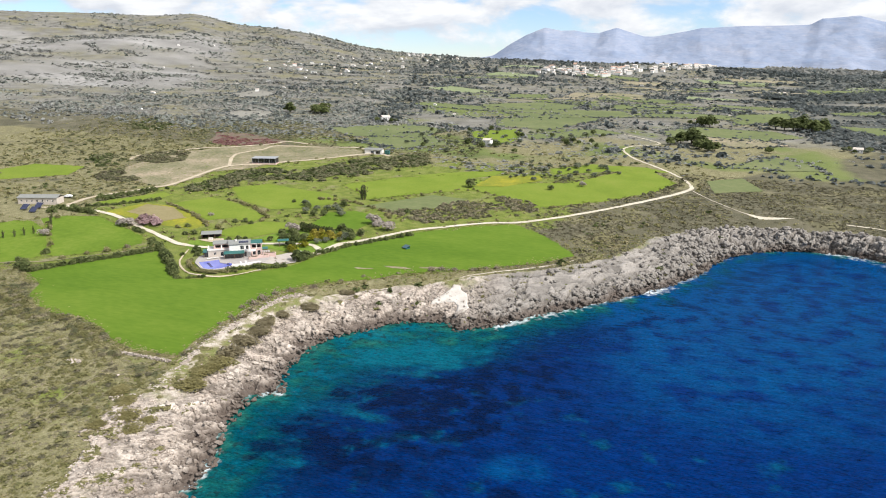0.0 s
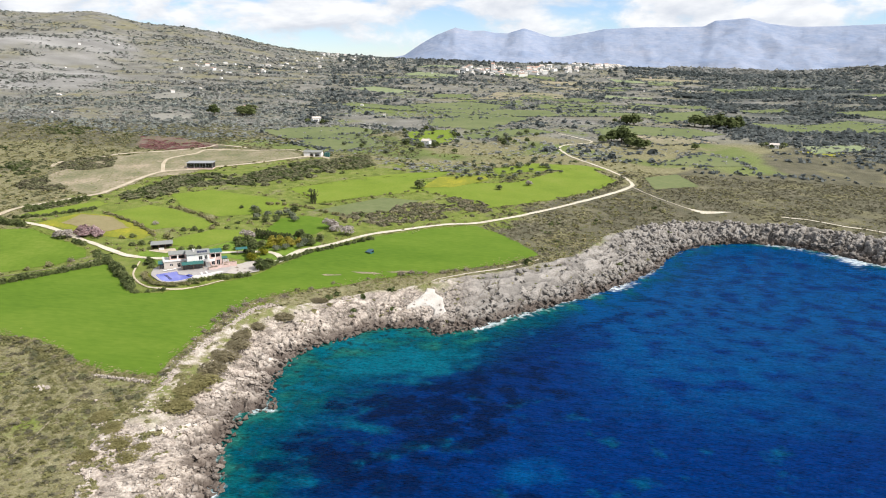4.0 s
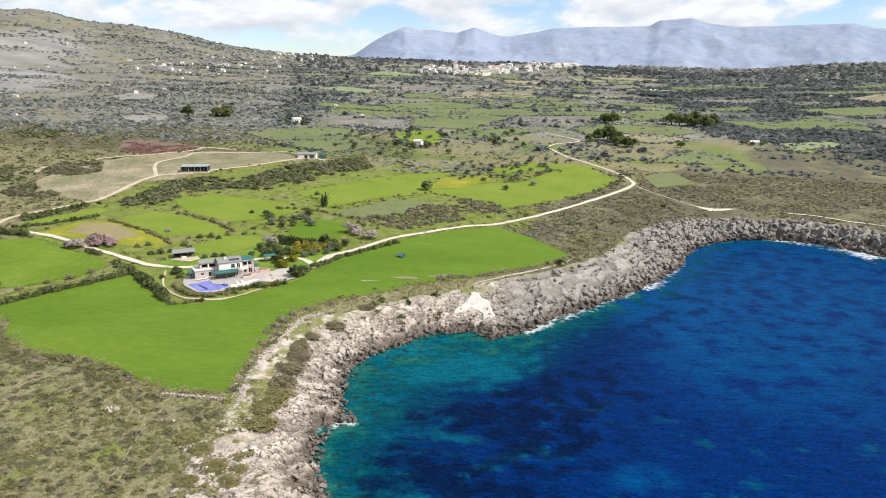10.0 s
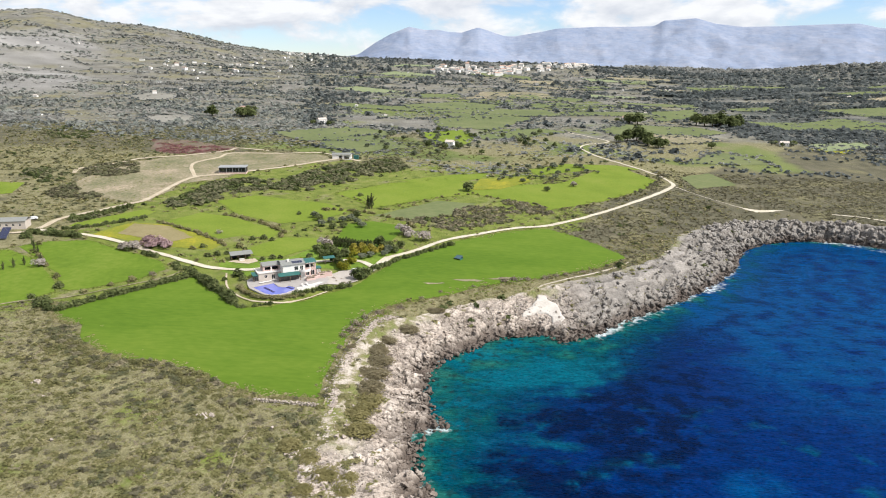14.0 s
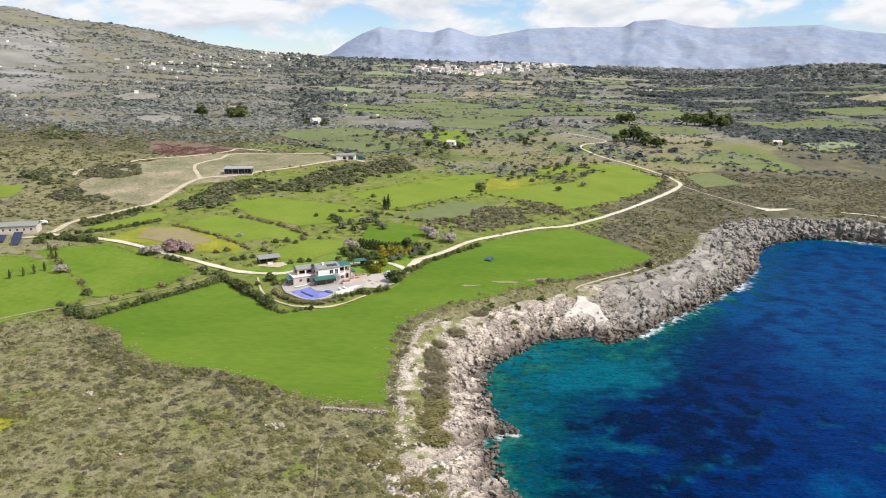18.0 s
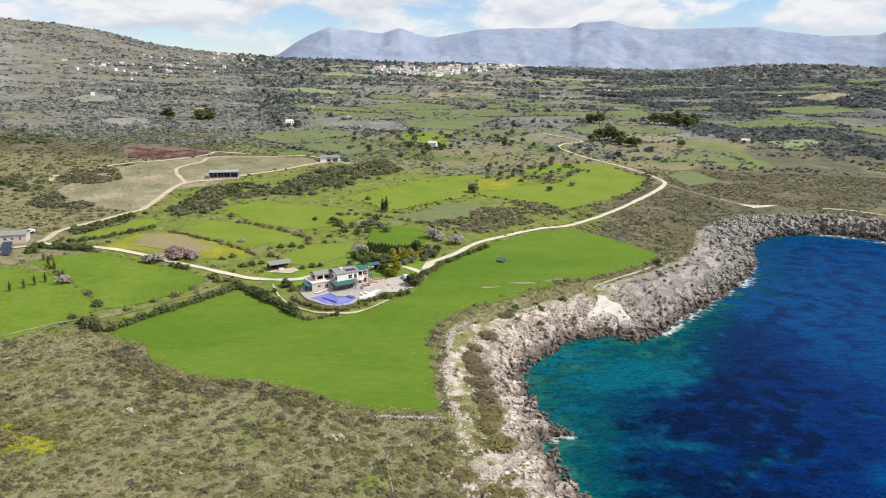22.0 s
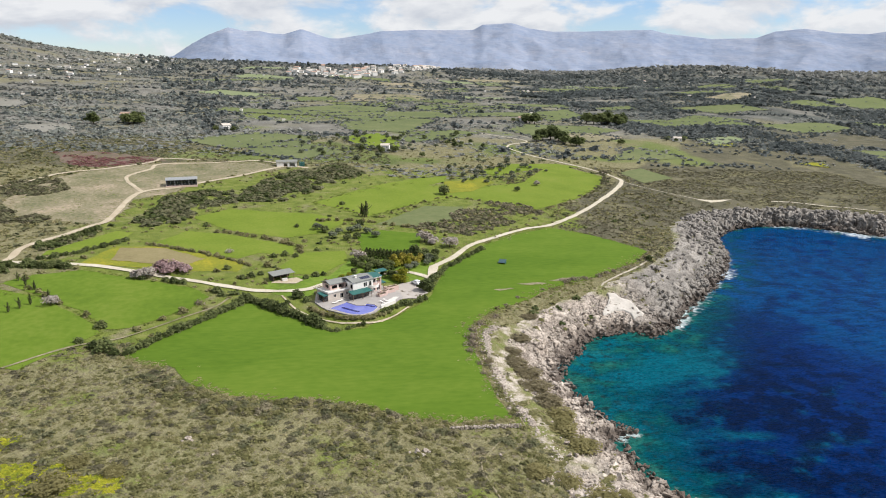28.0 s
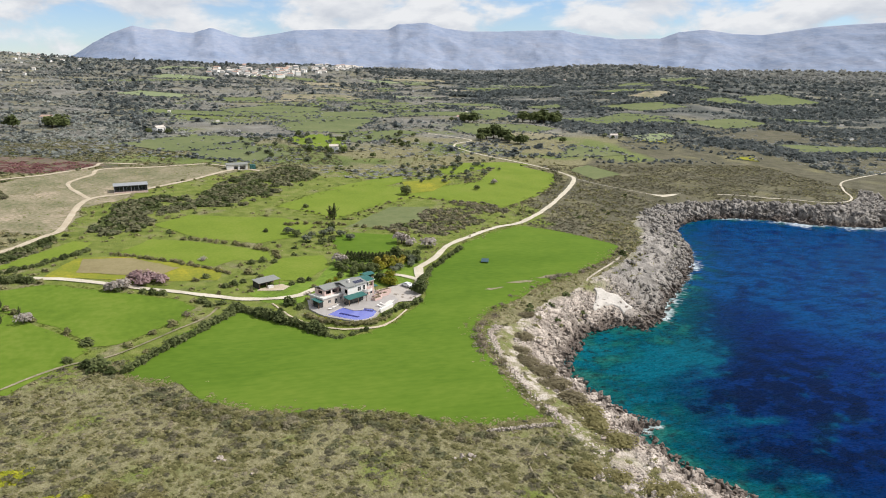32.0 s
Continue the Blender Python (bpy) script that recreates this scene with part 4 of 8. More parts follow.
def bare_earth(x, y):
    """Pale trodden earth and thin turf on the flat behind the rocks, 0 to 1."""
    d = shore_distance(x, y)
    west = smooth(-4, -12, x) * smooth(11, 17, d + 5 * (fbm(x / 6, y / 6, 3, 38) - 0.5)) * smooth(138, 152, y)
    north = smooth(-14, -4, x) * smooth(40, 26, x) * smooth(14, 20, d + 7 * (fbm(x / 7, y / 7, 3, 39) - 0.5))
    east = smooth(36, 50, x) * smooth(160, 100, x) * smooth(19, 25, d + 8 * (fbm(x / 8, y / 8, 3, 35) - 0.5))
    return np.clip(west + north + east, 0, 1)


def build_shore():
    st = 0.45
    xs, ys = np.arange(-46, 300, st), np.arange(96, 404, st)
    x, y = np.meshgrid(xs, ys)
    d0, w0 = shore_distance(x, y), line_distance(ROCK_EDGE, x, y)
    near = (d0 > -9) & (w0 < 12)
    x = x + st * 0.55 * (vnoise(x * 3.1, y * 3.3, 50) - 0.5)
    y = y + st * 0.55 * (vnoise(x * 2.9, y * 3.5, 51) - 0.5)
    full, (x, y) = x.shape, (x[near], y[near])
    index = np.full(full, -1)
    index[near] = np.arange(len(x))
    rough_d = height(x, y)
    d = shore_distance(x, y)
    w = rock_width(x, y)
    earth = bare_earth(x, y)
    keep = (d > -7) & (d < w + 3)
    fade = smooth(0, 5, w - d) * (0.3 + 0.7 * smooth(-3, 4 - 2 * smooth(36, 60, x), d)) * (1 - 0.88 * earth)
    # bedded ledges along the eastern cliffs
    east = smooth(20, 45, x) * (d > 0) * (1 - earth)
    step = rough_d / 1.7 + 1.6 * fbm(x / 16, y / 16, 3, 44)
    ledge = 1.7 * (np.floor(step) + smooth(0.6, 0.92, step - np.floor(step)) - 1.6 * fbm(x / 16, y / 16, 3, 44))
    hold = smooth(0.5, 3.5, ramp_gap(x, y))
    rough_d = rough_d + ((ledge - rough_d) * 0.6 + 0.25) * east * smooth(0, 3, w - d) * hold
    relief, tone, crack = rock_relief(x, y)
    z = rough_d + relief * fade * (1 - 0.12 * east) + 0.55 * smooth(0, 3, w - d) * smooth(-0.5, 4, d) * (1 - 0.5 * earth) - 0.6 * smooth(-1.5, 2.5, d - w)
    z = np.where(d < 1, z - 0.25 - 0.6 * np.maximum(0, -d), z)
    q = np.stack([index[:-1, :-1], index[:-1, 1:], index[1:, 1:], index[1:, :-1]], -1).reshape(-1, 4)
    q = q[(q >= 0).all(1)]
    q = q[keep[q].all(1)]
    used, inv = np.unique(q, return_inverse=True)
    v = np.stack([x, y, z], -1)[used]
    f = inv.reshape(q.shape)
    f = np.vstack([f[:, [0, 1, 2]], f[:, [0, 2, 3]]])
    me = fast_mesh("rocky_shore", v, f)
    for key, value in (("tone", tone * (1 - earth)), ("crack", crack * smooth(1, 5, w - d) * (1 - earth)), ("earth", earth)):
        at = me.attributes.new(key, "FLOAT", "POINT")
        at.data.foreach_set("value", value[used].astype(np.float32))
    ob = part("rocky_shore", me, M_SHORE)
    tagged(ob, "pale jagged limestone shore with dark wet rocks at the water", "rocks", kind="structure")
    return ob


rocky_shore = build_shore()


def shore_z(x, y):
    """Height of the shore's rock at places near the water."""
    x, y = np.asarray(x, float), np.asarray(y, float)
    d, w = shore_distance(x, y), rock_width(x, y)
    earth = bare_earth(x, y)
    fade = smooth(0, 5, w - d) * (0.3 + 0.7 * smooth(-3, 4 - 2 * smooth(36, 60, x), d)) * (1 - 0.88 * earth)
    return height(x, y) + rock_relief(x, y)[0] * fade + 0.55 * smooth(0, 3, w - d) * (1 - 0.5 * earth)


def boulder_mesh(seed):
    rng = random.Random(seed)
    bm = bmesh.new()
    for _ in range(10):
        v = Vector((rng.gauss(0, 1), rng.gauss(0, 1), rng.gauss(0, 1))).normalized()
        bm.verts.new((v.x * rng.uniform(0.8, 1.15), v.y * rng.uniform(0.6, 0.9), v.z * rng.uniform(0.45, 0.7)))
    bmesh.ops.convex_hull(bm, input=bm.verts)
    loose = [v for v in bm.verts if not v.link_faces]
    for v in loose:
        bm.verts.remove(v)
    me = bpy.data.meshes.new("boulder")
    bm.to_mesh(me)
    bm.free()
    return me


def arrays(me):
    v = np.empty(len(me.vertices) * 3, np.float32)
    me.vertices.foreach_get("co", v)
    return v.reshape(-1, 3), np.array([tuple(p.vertices) for p in me.polygons if len(p.vertices) == 3], np.int32)


def scatter(name, protos, x, y, z, size, mat, rng, flat=None, tilt=0.0):
    """One mesh of many turned and scaled copies of the prototypes."""
    vs, fs, base = [], [], 0
    which = rng.integers(0, len(protos), len(x))
    ang = rng.uniform(0, 2 * np.pi, len(x))
    flat = np.ones(len(x)) if flat is None else flat
    for k, (pv, pf) in enumerate(protos):
        i = np.where(which == k)[0]
        if not len(i):
            continue
        c, s = np.cos(ang[i])[:, None], np.sin(ang[i])[:, None]
        vx = (pv[None, :, 0] * c - pv[None, :, 1] * s) * size[i][:, None]
        vy = (pv[None, :, 0] * s + pv[None, :, 1] * c) * size[i][:, None]
        vz = pv[None, :, 2] * (size[i] * flat[i])[:, None]
        if tilt:
            ta = rng.uniform(-tilt, tilt, len(i))[:, None]
            vz = vz + vx * ta
        v = np.stack([vx + x[i][:, None], vy + y[i][:, None], vz + z[i][:, None]], -1)
        vs.append(v.reshape(-1, 3))
        fs.append((pf[None] + (np.arange(len(i)) * len(pv))[:, None, None]).reshape(-1, pf.shape[1]) + base)
        base += v.shape[0] * v.shape[1]
    return fast_mesh(name, np.vstack(vs), np.vstack(fs))


BOULDERS = [boulder_mesh(60 + k) for k in range(9)]


def boulders_along(count, rng, ymin, ymax, xmax):
    """Places in the band of loose blocks just above the water."""
    out = []
    x, y = rng.uniform(-40, xmax, count * 30), rng.uniform(ymin, ymax, count * 30)
    d = shore_distance(x, y)
    w = rock_width(x, y)
    p = np.exp(-((d - 1.5) / 4.5) ** 2) + np.where(x > 40, 0.03, 0.1) * ((d > 0) & (d < w - 5))
    ok = (rng.uniform(0, 1, len(x)) < p) & (d > -1.6)
    return x[ok][:count], y[ok][:count], d[ok][:count]


def build_boulders():
    rng = np.random.default_rng(5)
    x, y, d = boulders_along(2600, rng, 100, 402, 300)
    size = rng.uniform(0.25, 0.75, len(x)) * (1 + 0.9 * (rng.uniform(0, 1, len(x)) < 0.12))
    z = np.maximum(shore_z(x, y), -0.3) + 0.15 * size
    me = scatter("boulders", [arrays(b) for b in BOULDERS], x, y, z, size, M_SHORE, rng, rng.uniform(0.8, 1.3, len(x)), 0.5)
    tagged(part("boulders", me, M_SHORE), "countless broken limestone blocks along the waterline", "rocks", kind="stuff")
    # angular blocks fallen along the eastern cliffs, thickest round the far bay
    x, y = rng.uniform(36, 298, 90000), rng.uniform(225, 402, 90000)
    d, w = shore_distance(x, y), rock_width(x, y)
    far = smooth(85, 125, x)
    p = np.exp(-((d - 2) / (4 + 3 * far)) ** 2) * 0.8 + 0.75 * far + 0.05
    ok = (d > -1) & (d < w - 1) & (rng.uniform(0, 1, len(x)) < p) & (fbm(x / 6, y / 6, 3, 48) > 0.4) & (ramp_gap(x, y) > 3) & (bare_earth(x, y) < 0.4)
    x, y = x[ok][:3000], y[ok][:3000]
    size = (0.5 + 1.1 * rng.uniform(0, 1, len(x)) ** 1.6) * (1 + 0.3 * smooth(85, 125, x))
    me = scatter("cliff_blocks", [arrays(b) for b in BOULDERS], x, y, np.maximum(shore_z(x, y), -0.2) + 0.25 * size, size, M_SHORE, rng, rng.uniform(0.7, 1.3, len(x)), 0.5)
    tagged(part("cliff_blocks", me, M_SHORE), "grey angular limestone blocks along the eastern cliffs", "rocks", kind="stuff")
    # fine rubble on the upper rocks of the west shore
    x, y = rng.uniform(-45, 45, 40000), rng.uniform(100, 250, 40000)
    d, w = shore_distance(x, y), rock_width(x, y)
    ok = (d > 4) & (d < w + 1) & (fbm(x / 5, y / 5, 3, 36) > 0.42) & (bare_earth(x, y) < 0.4)
    x, y = x[ok][:3600], y[ok][:3600]
    size = 0.14 + 0.5 * rng.uniform(0, 1, len(x)) ** 2.5
    me = scatter("rubble", [arrays(b) for b in BOULDERS], x, y, shore_z(x, y) + 0.1 * size, size, M_SHORE, rng, rng.uniform(0.7, 1.2, len(x)), 0.5)
    tagged(part("rubble", me, M_SHORE), "pale limestone rubble on the upper shore", "stones", kind="stuff")
    # the nearest blocks, each on its own
    for b in BOULDERS:
        b.materials.append(M_SHORE)
    for k, (bx, by, s, high, turn) in enumerate(((34.2, 231.4, 3.4, 1.5, 12), (38.4, 231.8, 2.4, 1.5, 70), (39.0, 236.6, 2.2, 1.4, 130), (29.6, 231.2, 1.9, 1.2, 40))):
        ob = new("boulder", BOULDERS[(3, 5, 1, 7)[k]])
        ob.parent = rocky_shore
        ob.matrix_basis = pose(bx, by, max(0.2, float(shore_z(np.array([bx]), np.array([by]))[0])) + 0.5, 6, -8, turn) @ Matrix.Diagonal((s, s, high, 1))
    x, y, d = boulders_along(300, rng, 120, 240, 45)
    z = np.maximum(shore_z(x, y), -0.4)
    for k in range(len(x)):
        s = rng.uniform(0.55, 1.35)
        ob = new("boulder", BOULDERS[k % 9])
        ob.parent = rocky_shore
        ob.matrix_basis = pose(x[k], y[k], z[k] + 0.2 * s, rng.uniform(-25, 25), rng.uniform(-25, 25), rng.uniform(0, 360)) @ Matrix.Diagonal((s, s, s * rng.uniform(0.8, 1.3), 1))


build_boulders()

# ---- plants ----
def leaf_tuft(seed, count, rx, rz, leaf, lift=0.0, hollow=0.55, lumps=5, up=0.8):
    """A bush or crown of loose leaf sprays: small quads gathered in uneven lumps. Returns its corners and faces."""
    rng = np.random.default_rng(seed)
    c = rng.normal(0, 1, (lumps, 3))
    c /= np.linalg.norm(c, axis=1)[:, None]
    c *= rng.uniform(0.2, 0.62, (lumps, 1))
    c[:, 2] = np.abs(c[:, 2]) * 0.9
    lr = rng.uniform(0.38, 0.62, lumps)
    pick = rng.integers(0, lumps, count)
    n = rng.normal(0, 1, (count, 3))
    n /= np.linalg.norm(n, axis=1)[:, None]
    n[:, 2] = np.where(n[:, 2] < -0.35, -n[:, 2], n[:, 2])
    p = c[pick] + n * (lr[pick] * rng.uniform(hollow, 1, count) ** 0.5)[:, None]
    p = p * (rx, rx, rz)
    p[:, 2] = np.maximum(p[:, 2], 0.04 * rz) + lift
    nn = n + rng.normal(0, 0.45, n.shape) + (0, 0, up)
    nn /= np.linalg.norm(nn, axis=1)[:, None]
    t = np.cross(nn, rng.normal(0, 1, n.shape))
    t /= np.linalg.norm(t, axis=1)[:, None]
    b = np.cross(nn, t)
    s = leaf * rng.uniform(0.6, 1.35, (count, 1))
    q = np.stack([p - t * s, p + b * s * 0.75, p + t * s, p - b * s * 0.75], 1)
    q += rng.normal(0, 0.12, q.shape) * leaf
    return q.reshape(-1, 3), np.arange(count * 4).reshape(-1, 4)


def foliage(name, stops, island=0.3, scale=0.3, split=(0.25, 0.75)):
    """Leaves that let part of the light through."""
    m = material(name, stops, scale, None, rough=0.75, island=island, spec=0.12, split=split, detail=3)
    nt = m.node_tree
    p, out = nt.nodes["Principled BSDF"], nt.nodes["Material Output"]
    tr, mix = nt.nodes.new("ShaderNodeBsdfTranslucent"), nt.nodes.new("ShaderNodeMixShader")
    mix.inputs["Fac"].default_value = 0.4
    nt.links.new(p.inputs["Base Color"].links[0].from_socket, tr.inputs["Color"])
    nt.links.new(p.outputs[0], mix.inputs[1])
    nt.links.new(tr.outputs[0], mix.inputs[2])
    nt.links.new(mix.outputs[0], out.inputs["Surface"])
    return m


M_SHRUB = foliage("garrigue_leaves", [(0.1219, 0.129, 0.055), (0.2014, 0.1955, 0.085), (0.2756, 0.2548, 0.125), (0.3604, 0.312, 0.1875)])
M_HEATH = foliage("grey_heath_leaves", [(0.085, 0.081, 0.051), (0.135, 0.126, 0.078), (0.2, 0.18, 0.12)])
M_GREYSHRUB = foliage("grey_dwarf_shrub", [(0.1566, 0.1442, 0.0897), (0.2376, 0.2162, 0.138), (0.3186, 0.2703, 0.1898)])
M_GREENTUFT = foliage("green_grass_tufts", [(0.078, 0.111, 0.0195), (0.143, 0.182, 0.0325), (0.221, 0.24, 0.065)])
M_DRYGRASS = foliage("dry_grass_tufts", [(0.165, 0.152, 0.07), (0.265, 0.24, 0.118), (0.37, 0.325, 0.195)])
M_LEAF = foliage("dark_evergreen_leaves", [(0.045, 0.06, 0.022), (0.082, 0.104, 0.037), (0.14, 0.162, 0.06)])
M_OLIVE = foliage("olive_leaves", [(0.0837, 0.101, 0.0648), (0.149, 0.169, 0.108), (0.23, 0.243, 0.169)])
# for far plants: the blue-grey of distance haze is mixed into the leaf colour
M_HAZYLEAF = foliage("hazed_wood_leaves", [(0.205, 0.208, 0.192), (0.268, 0.27, 0.25), (0.335, 0.336, 0.312)], scale=0.01)
M_HAZYDARK = foliage("hazed_evergreen_leaves", [(0.086, 0.101, 0.099), (0.124, 0.14, 0.137), (0.168, 0.183, 0.177)], scale=0.01)
M_YELLEAF = foliage("yellow_green_leaves", [(0.1, 0.12, 0.012), (0.2, 0.2, 0.02), (0.33, 0.29, 0.03)])
M_GOLDLEAF = foliage("golden_leaves", [(0.17, 0.15, 0.024), (0.27, 0.24, 0.04), (0.37, 0.32, 0.065)])
M_PINK = foliage("pink_blossom", [(0.2, 0.13, 0.13), (0.34, 0.235, 0.235), (0.48, 0.36, 0.36)])
M_PALEBUSH = foliage("pale_blossom_twigs", [(0.25, 0.212, 0.185), (0.39, 0.345, 0.31), (0.54, 0.49, 0.445)])
M_HEDGE = foliage("hedge_leaves", [(0.08, 0.1, 0.036), (0.13, 0.156, 0.058), (0.195, 0.215, 0.09)])
M_BARK = material("grey_brown_bark", [(0.05, 0.036, 0.025), (0.12, 0.095, 0.07)], 2.0, 9.0, bump=0.1, bump_scale=9)
M_FLOWER = foliage("yellow_blossom_tufts", [(0.17, 0.22, 0.03), (0.34, 0.36, 0.035), (0.52, 0.48, 0.05)])

TUFTS_TINY = [leaf_tuft(70 + s, 6, 1.0, 0.7, 0.55, lumps=3) for s in range(5)]
TUFTS_LOW = [leaf_tuft(60 + s, 9, 1.0, 0.7, 0.47, lumps=4) for s in range(6)]
TUFTS_NEAR = [leaf_tuft(s, 48, 1.0, 0.75, 0.23, lumps=6) for s in range(6)]
TUFTS_ROUND = [leaf_tuft(90 + s, 52, 1.0, 0.75, 0.22, lumps=9, hollow=0.75, up=1.0) for s in range(6)]
TUFTS_MID = [leaf_tuft(20 + s, 24, 1.0, 0.8, 0.34, lumps=5) for s in range(6)]
TUFTS_DOT = [leaf_tuft(45 + s, 5, 1.0, 0.8, 0.8, lumps=3) for s in range(6)]
TUFTS_FAR = [leaf_tuft(40 + s, 13, 1.0, 0.9, 0.5, lumps=4) for s in range(6)]

# where crops, roads and buildings leave no room for wild plants
KEEP_OUT = OUTLINES + [[(-90, 226), (-66, 217), (-46, 226), (-28, 250), (-22, 290), (-58, 296), (-92, 262)], [(-212, 272), (-182, 268), (-180, 300), (-205, 312)]]
LANES = [(MAIN_ROAD, 3.4), (WEST_ROAD, 3.0), (SHED_ROAD, 2.8), (COAST_PATH, 1.6), ([(119, 432), (128, 414), (137, 395), (141, 381), (152, 383), (164, 390)], 2.0)]


def free(x, y):
    ok = np.ones(len(x), bool)
    for poly in KEEP_OUT:
        ok &= ~inside(poly, x, y)
    for line, half in LANES:
        c = catmull(line, 3.0)
        near = np.full(len(x), 1e9)
        for (ax, ay), (bx, by) in zip(c[:-1], c[1:]):
            ux, uy = bx - ax, by - ay
            s = np.clip(((x - ax) * ux + (y - ay) * uy) / (ux * ux + uy * uy), 0, 1)
            near = np.minimum(near, (x - ax - s * ux) ** 2 + (y - ay - s * uy) ** 2)
        ok &= near > half * half
    return ok


def plant(name, protos, count, area, size, mat, label, seed, clump=20.0, share=0.55, flat=(0.7, 1.2), shore=None, rough=3, keep=None, category="shrubs"):
    """Wild plants over an area, gathered in clumps, clear of crops and roads."""
    rng = np.random.default_rng(seed)
    x0, y0, x1, y1 = area
    x, y = rng.uniform(x0, x1, count * 6), rng.uniform(y0, y1, count * 6)
    ok = free(x, y) & (fbm(x / clump, y / clump, rough, seed) + rng.uniform(-0.08, 0.08, len(x)) > 1 - share)
    d = shore_distance(x, y)
    lo, hi = shore if shore else (3.0, 1e9)
    ok &= (d > lo) & (d < hi)
    if keep is not None:
        ok &= keep(x, y, d, rng)
    x, y = x[ok][:count], y[ok][:count]
    s = size[0] + (size[1] - size[0]) * rng.uniform(0, 1, len(x)) ** 2
    z = np.maximum(ground_z(x, y), 0) - 0.05
    me = scatter(name, protos, x, y, z, s, mat, rng, rng.uniform(*flat, len(x)))
    return tagged(part(name, me, mat), label, category, kind="stuff")


def off_rock(x, y, d, rng):
    return d > rock_width(x, y) - 7 * rng.uniform(0, 1, len(x)) ** 3


# the near scrub west of the coast path
WEST = (-178, 92, -8, 217)
M_MAQUIS = foliage("maquis_leaves", [(0.103, 0.1105, 0.0588), (0.165, 0.1664, 0.0896), (0.2442, 0.2314, 0.1372)])
M_CUSHION = foliage("olive_green_cushions", [(0.1214, 0.1232, 0.0527), (0.1914, 0.1841, 0.0775), (0.2746, 0.2515, 0.1209)])
plant("garrigue_shrubs", TUFTS_ROUND, 2300, WEST, (0.55, 1.5), M_CUSHION, "rounded olive-green garrigue shrubs on stony ground", 71, 13, 0.56, (0.5, 0.85), keep=off_rock)
plant("garrigue_shrubs", TUFTS_ROUND, 1600, WEST, (0.5, 1.4), M_SHRUB, "low yellowish-brown garrigue shrubs", 171, 17, 0.55, (0.45, 0.8), keep=off_rock)
plant("garrigue_shrubs", TUFTS_ROUND, 420, WEST, (0.8, 2.0), M_MAQUIS, "dark brownish shrubs in the scrub", 72, 22, 0.5, (0.45, 0.75), keep=off_rock)
plant("garrigue_shrubs", TUFTS_ROUND, 700, WEST, (0.9, 1.9), M_HEATH, "dark rounded cushions of thorny scrub", 173, 30, 0.7, (0.45, 0.7), keep=off_rock)
plant("dwarf_shrubs", TUFTS_LOW, 5200, WEST, (0.35, 0.9), M_CUSHION, "knee-high olive scrub covering the slope", 81, 8, 0.55, (0.35, 0.7), keep=off_rock)
plant("dwarf_shrubs", TUFTS_LOW, 6000, WEST, (0.3, 0.85), M_GREYSHRUB, "grey-green and brownish dwarf shrubs", 82, 9, 0.58, (0.35, 0.7), keep=off_rock)
plant("dwarf_shrubs", TUFTS_TINY, 6500, WEST, (0.2, 0.5), M_SHRUB, "tiny olive-green tussocks all over the slope", 88, 6, 0.68, (0.4, 0.8), keep=off_rock)
plant("dry_grass", TUFTS_LOW, 6000, WEST, (0.25, 0.7), M_DRYGRASS, "straw-coloured grass tufts between shrubs", 73, 10, 0.62, (0.3, 0.6), keep=off_rock)
plant("shore_grass", TUFTS_LOW, 4200, (-30, 196, 120, 330), (0.35, 0.9), M_DRYGRASS, "dry grass and low shrubs above the rocks", 74, 9, 0.64, (0.3, 0.55), shore=(12, 46), keep=off_rock)
plant("shore_grass", TUFTS_LOW, 2200, (-32, 130, 120, 330), (0.3, 0.8), M_GREENTUFT, "green grass tufts above the rocks", 83, 7, 0.6, (0.3, 0.5), shore=(11, 40), keep=off_rock)
plant("shore_shrubs", TUFTS_ROUND, 260, (-40, 105, 120, 330), (0.5, 1.4), M_SHRUB, "low shrubs on the edge of the rocks", 75, 9, 0.52, (0.35, 0.6), shore=(11, 42))
def rock_plants(count, area, size, mat, label, seed, lo, hi):
    """Cushions of low plants growing on the upper rocks."""
    rng = np.random.default_rng(seed)
    x, y = rng.uniform(area[0], area[2], count * 12), rng.uniform(area[1], area[3], count * 12)
    d, w = shore_distance(x, y), rock_width(x, y)
    ok = (d > lo) & (d < np.minimum(w + 1, hi)) & (fbm(x / 4.5, y / 4.5, 3, 37) > 0.55)
    x, y = x[ok][:count], y[ok][:count]
    me = scatter("rock_plants", TUFTS_NEAR, x, y, shore_z(x, y) - 0.1, size[0] + (size[1] - size[0]) * rng.uniform(0, 1, len(x)) ** 2, mat, rng, rng.uniform(0.3, 0.5, len(x)))
    tagged(part("rock_plants", me, mat), label, "shrubs", kind="stuff")


rock_plants(260, (-45, 98, 6, 172), (0.7, 1.8), M_SHRUB, "olive cushions of scrub between the pale rocks", 191, 9, 40)
rock_plants(60, (-30, 172, 60, 260), (0.5, 1.3), M_SHRUB, "low scrub on the upper rocks", 192, 10, 40)
rock_plants(160, (-45, 98, 6, 172), (0.4, 1.1), M_DRYGRASS, "dry grass cushions between the pale rocks", 193, 8, 40)
rock_plants(110, (40, 240, 290, 400), (0.5, 1.3), M_HEATH, "dark scrub on the eastern cliffs", 194, 13, 40)
# heath between the road and the far cliffs
plant("heath_shrubs", TUFTS_LOW, 7500, (40, 280, 300, 480), (0.6, 1.5), M_HEATH, "grey-brown low heath shrubs", 76, 18, 0.62, (0.4, 0.75), shore=(14, 1e9), keep=off_rock)
plant("heath_shrubs", TUFTS_LOW, 3200, (40, 280, 300, 480), (0.5, 1.3), M_SHRUB, "olive-green low heath shrubs", 77, 16, 0.55, (0.4, 0.7), shore=(14, 1e9), keep=off_rock)
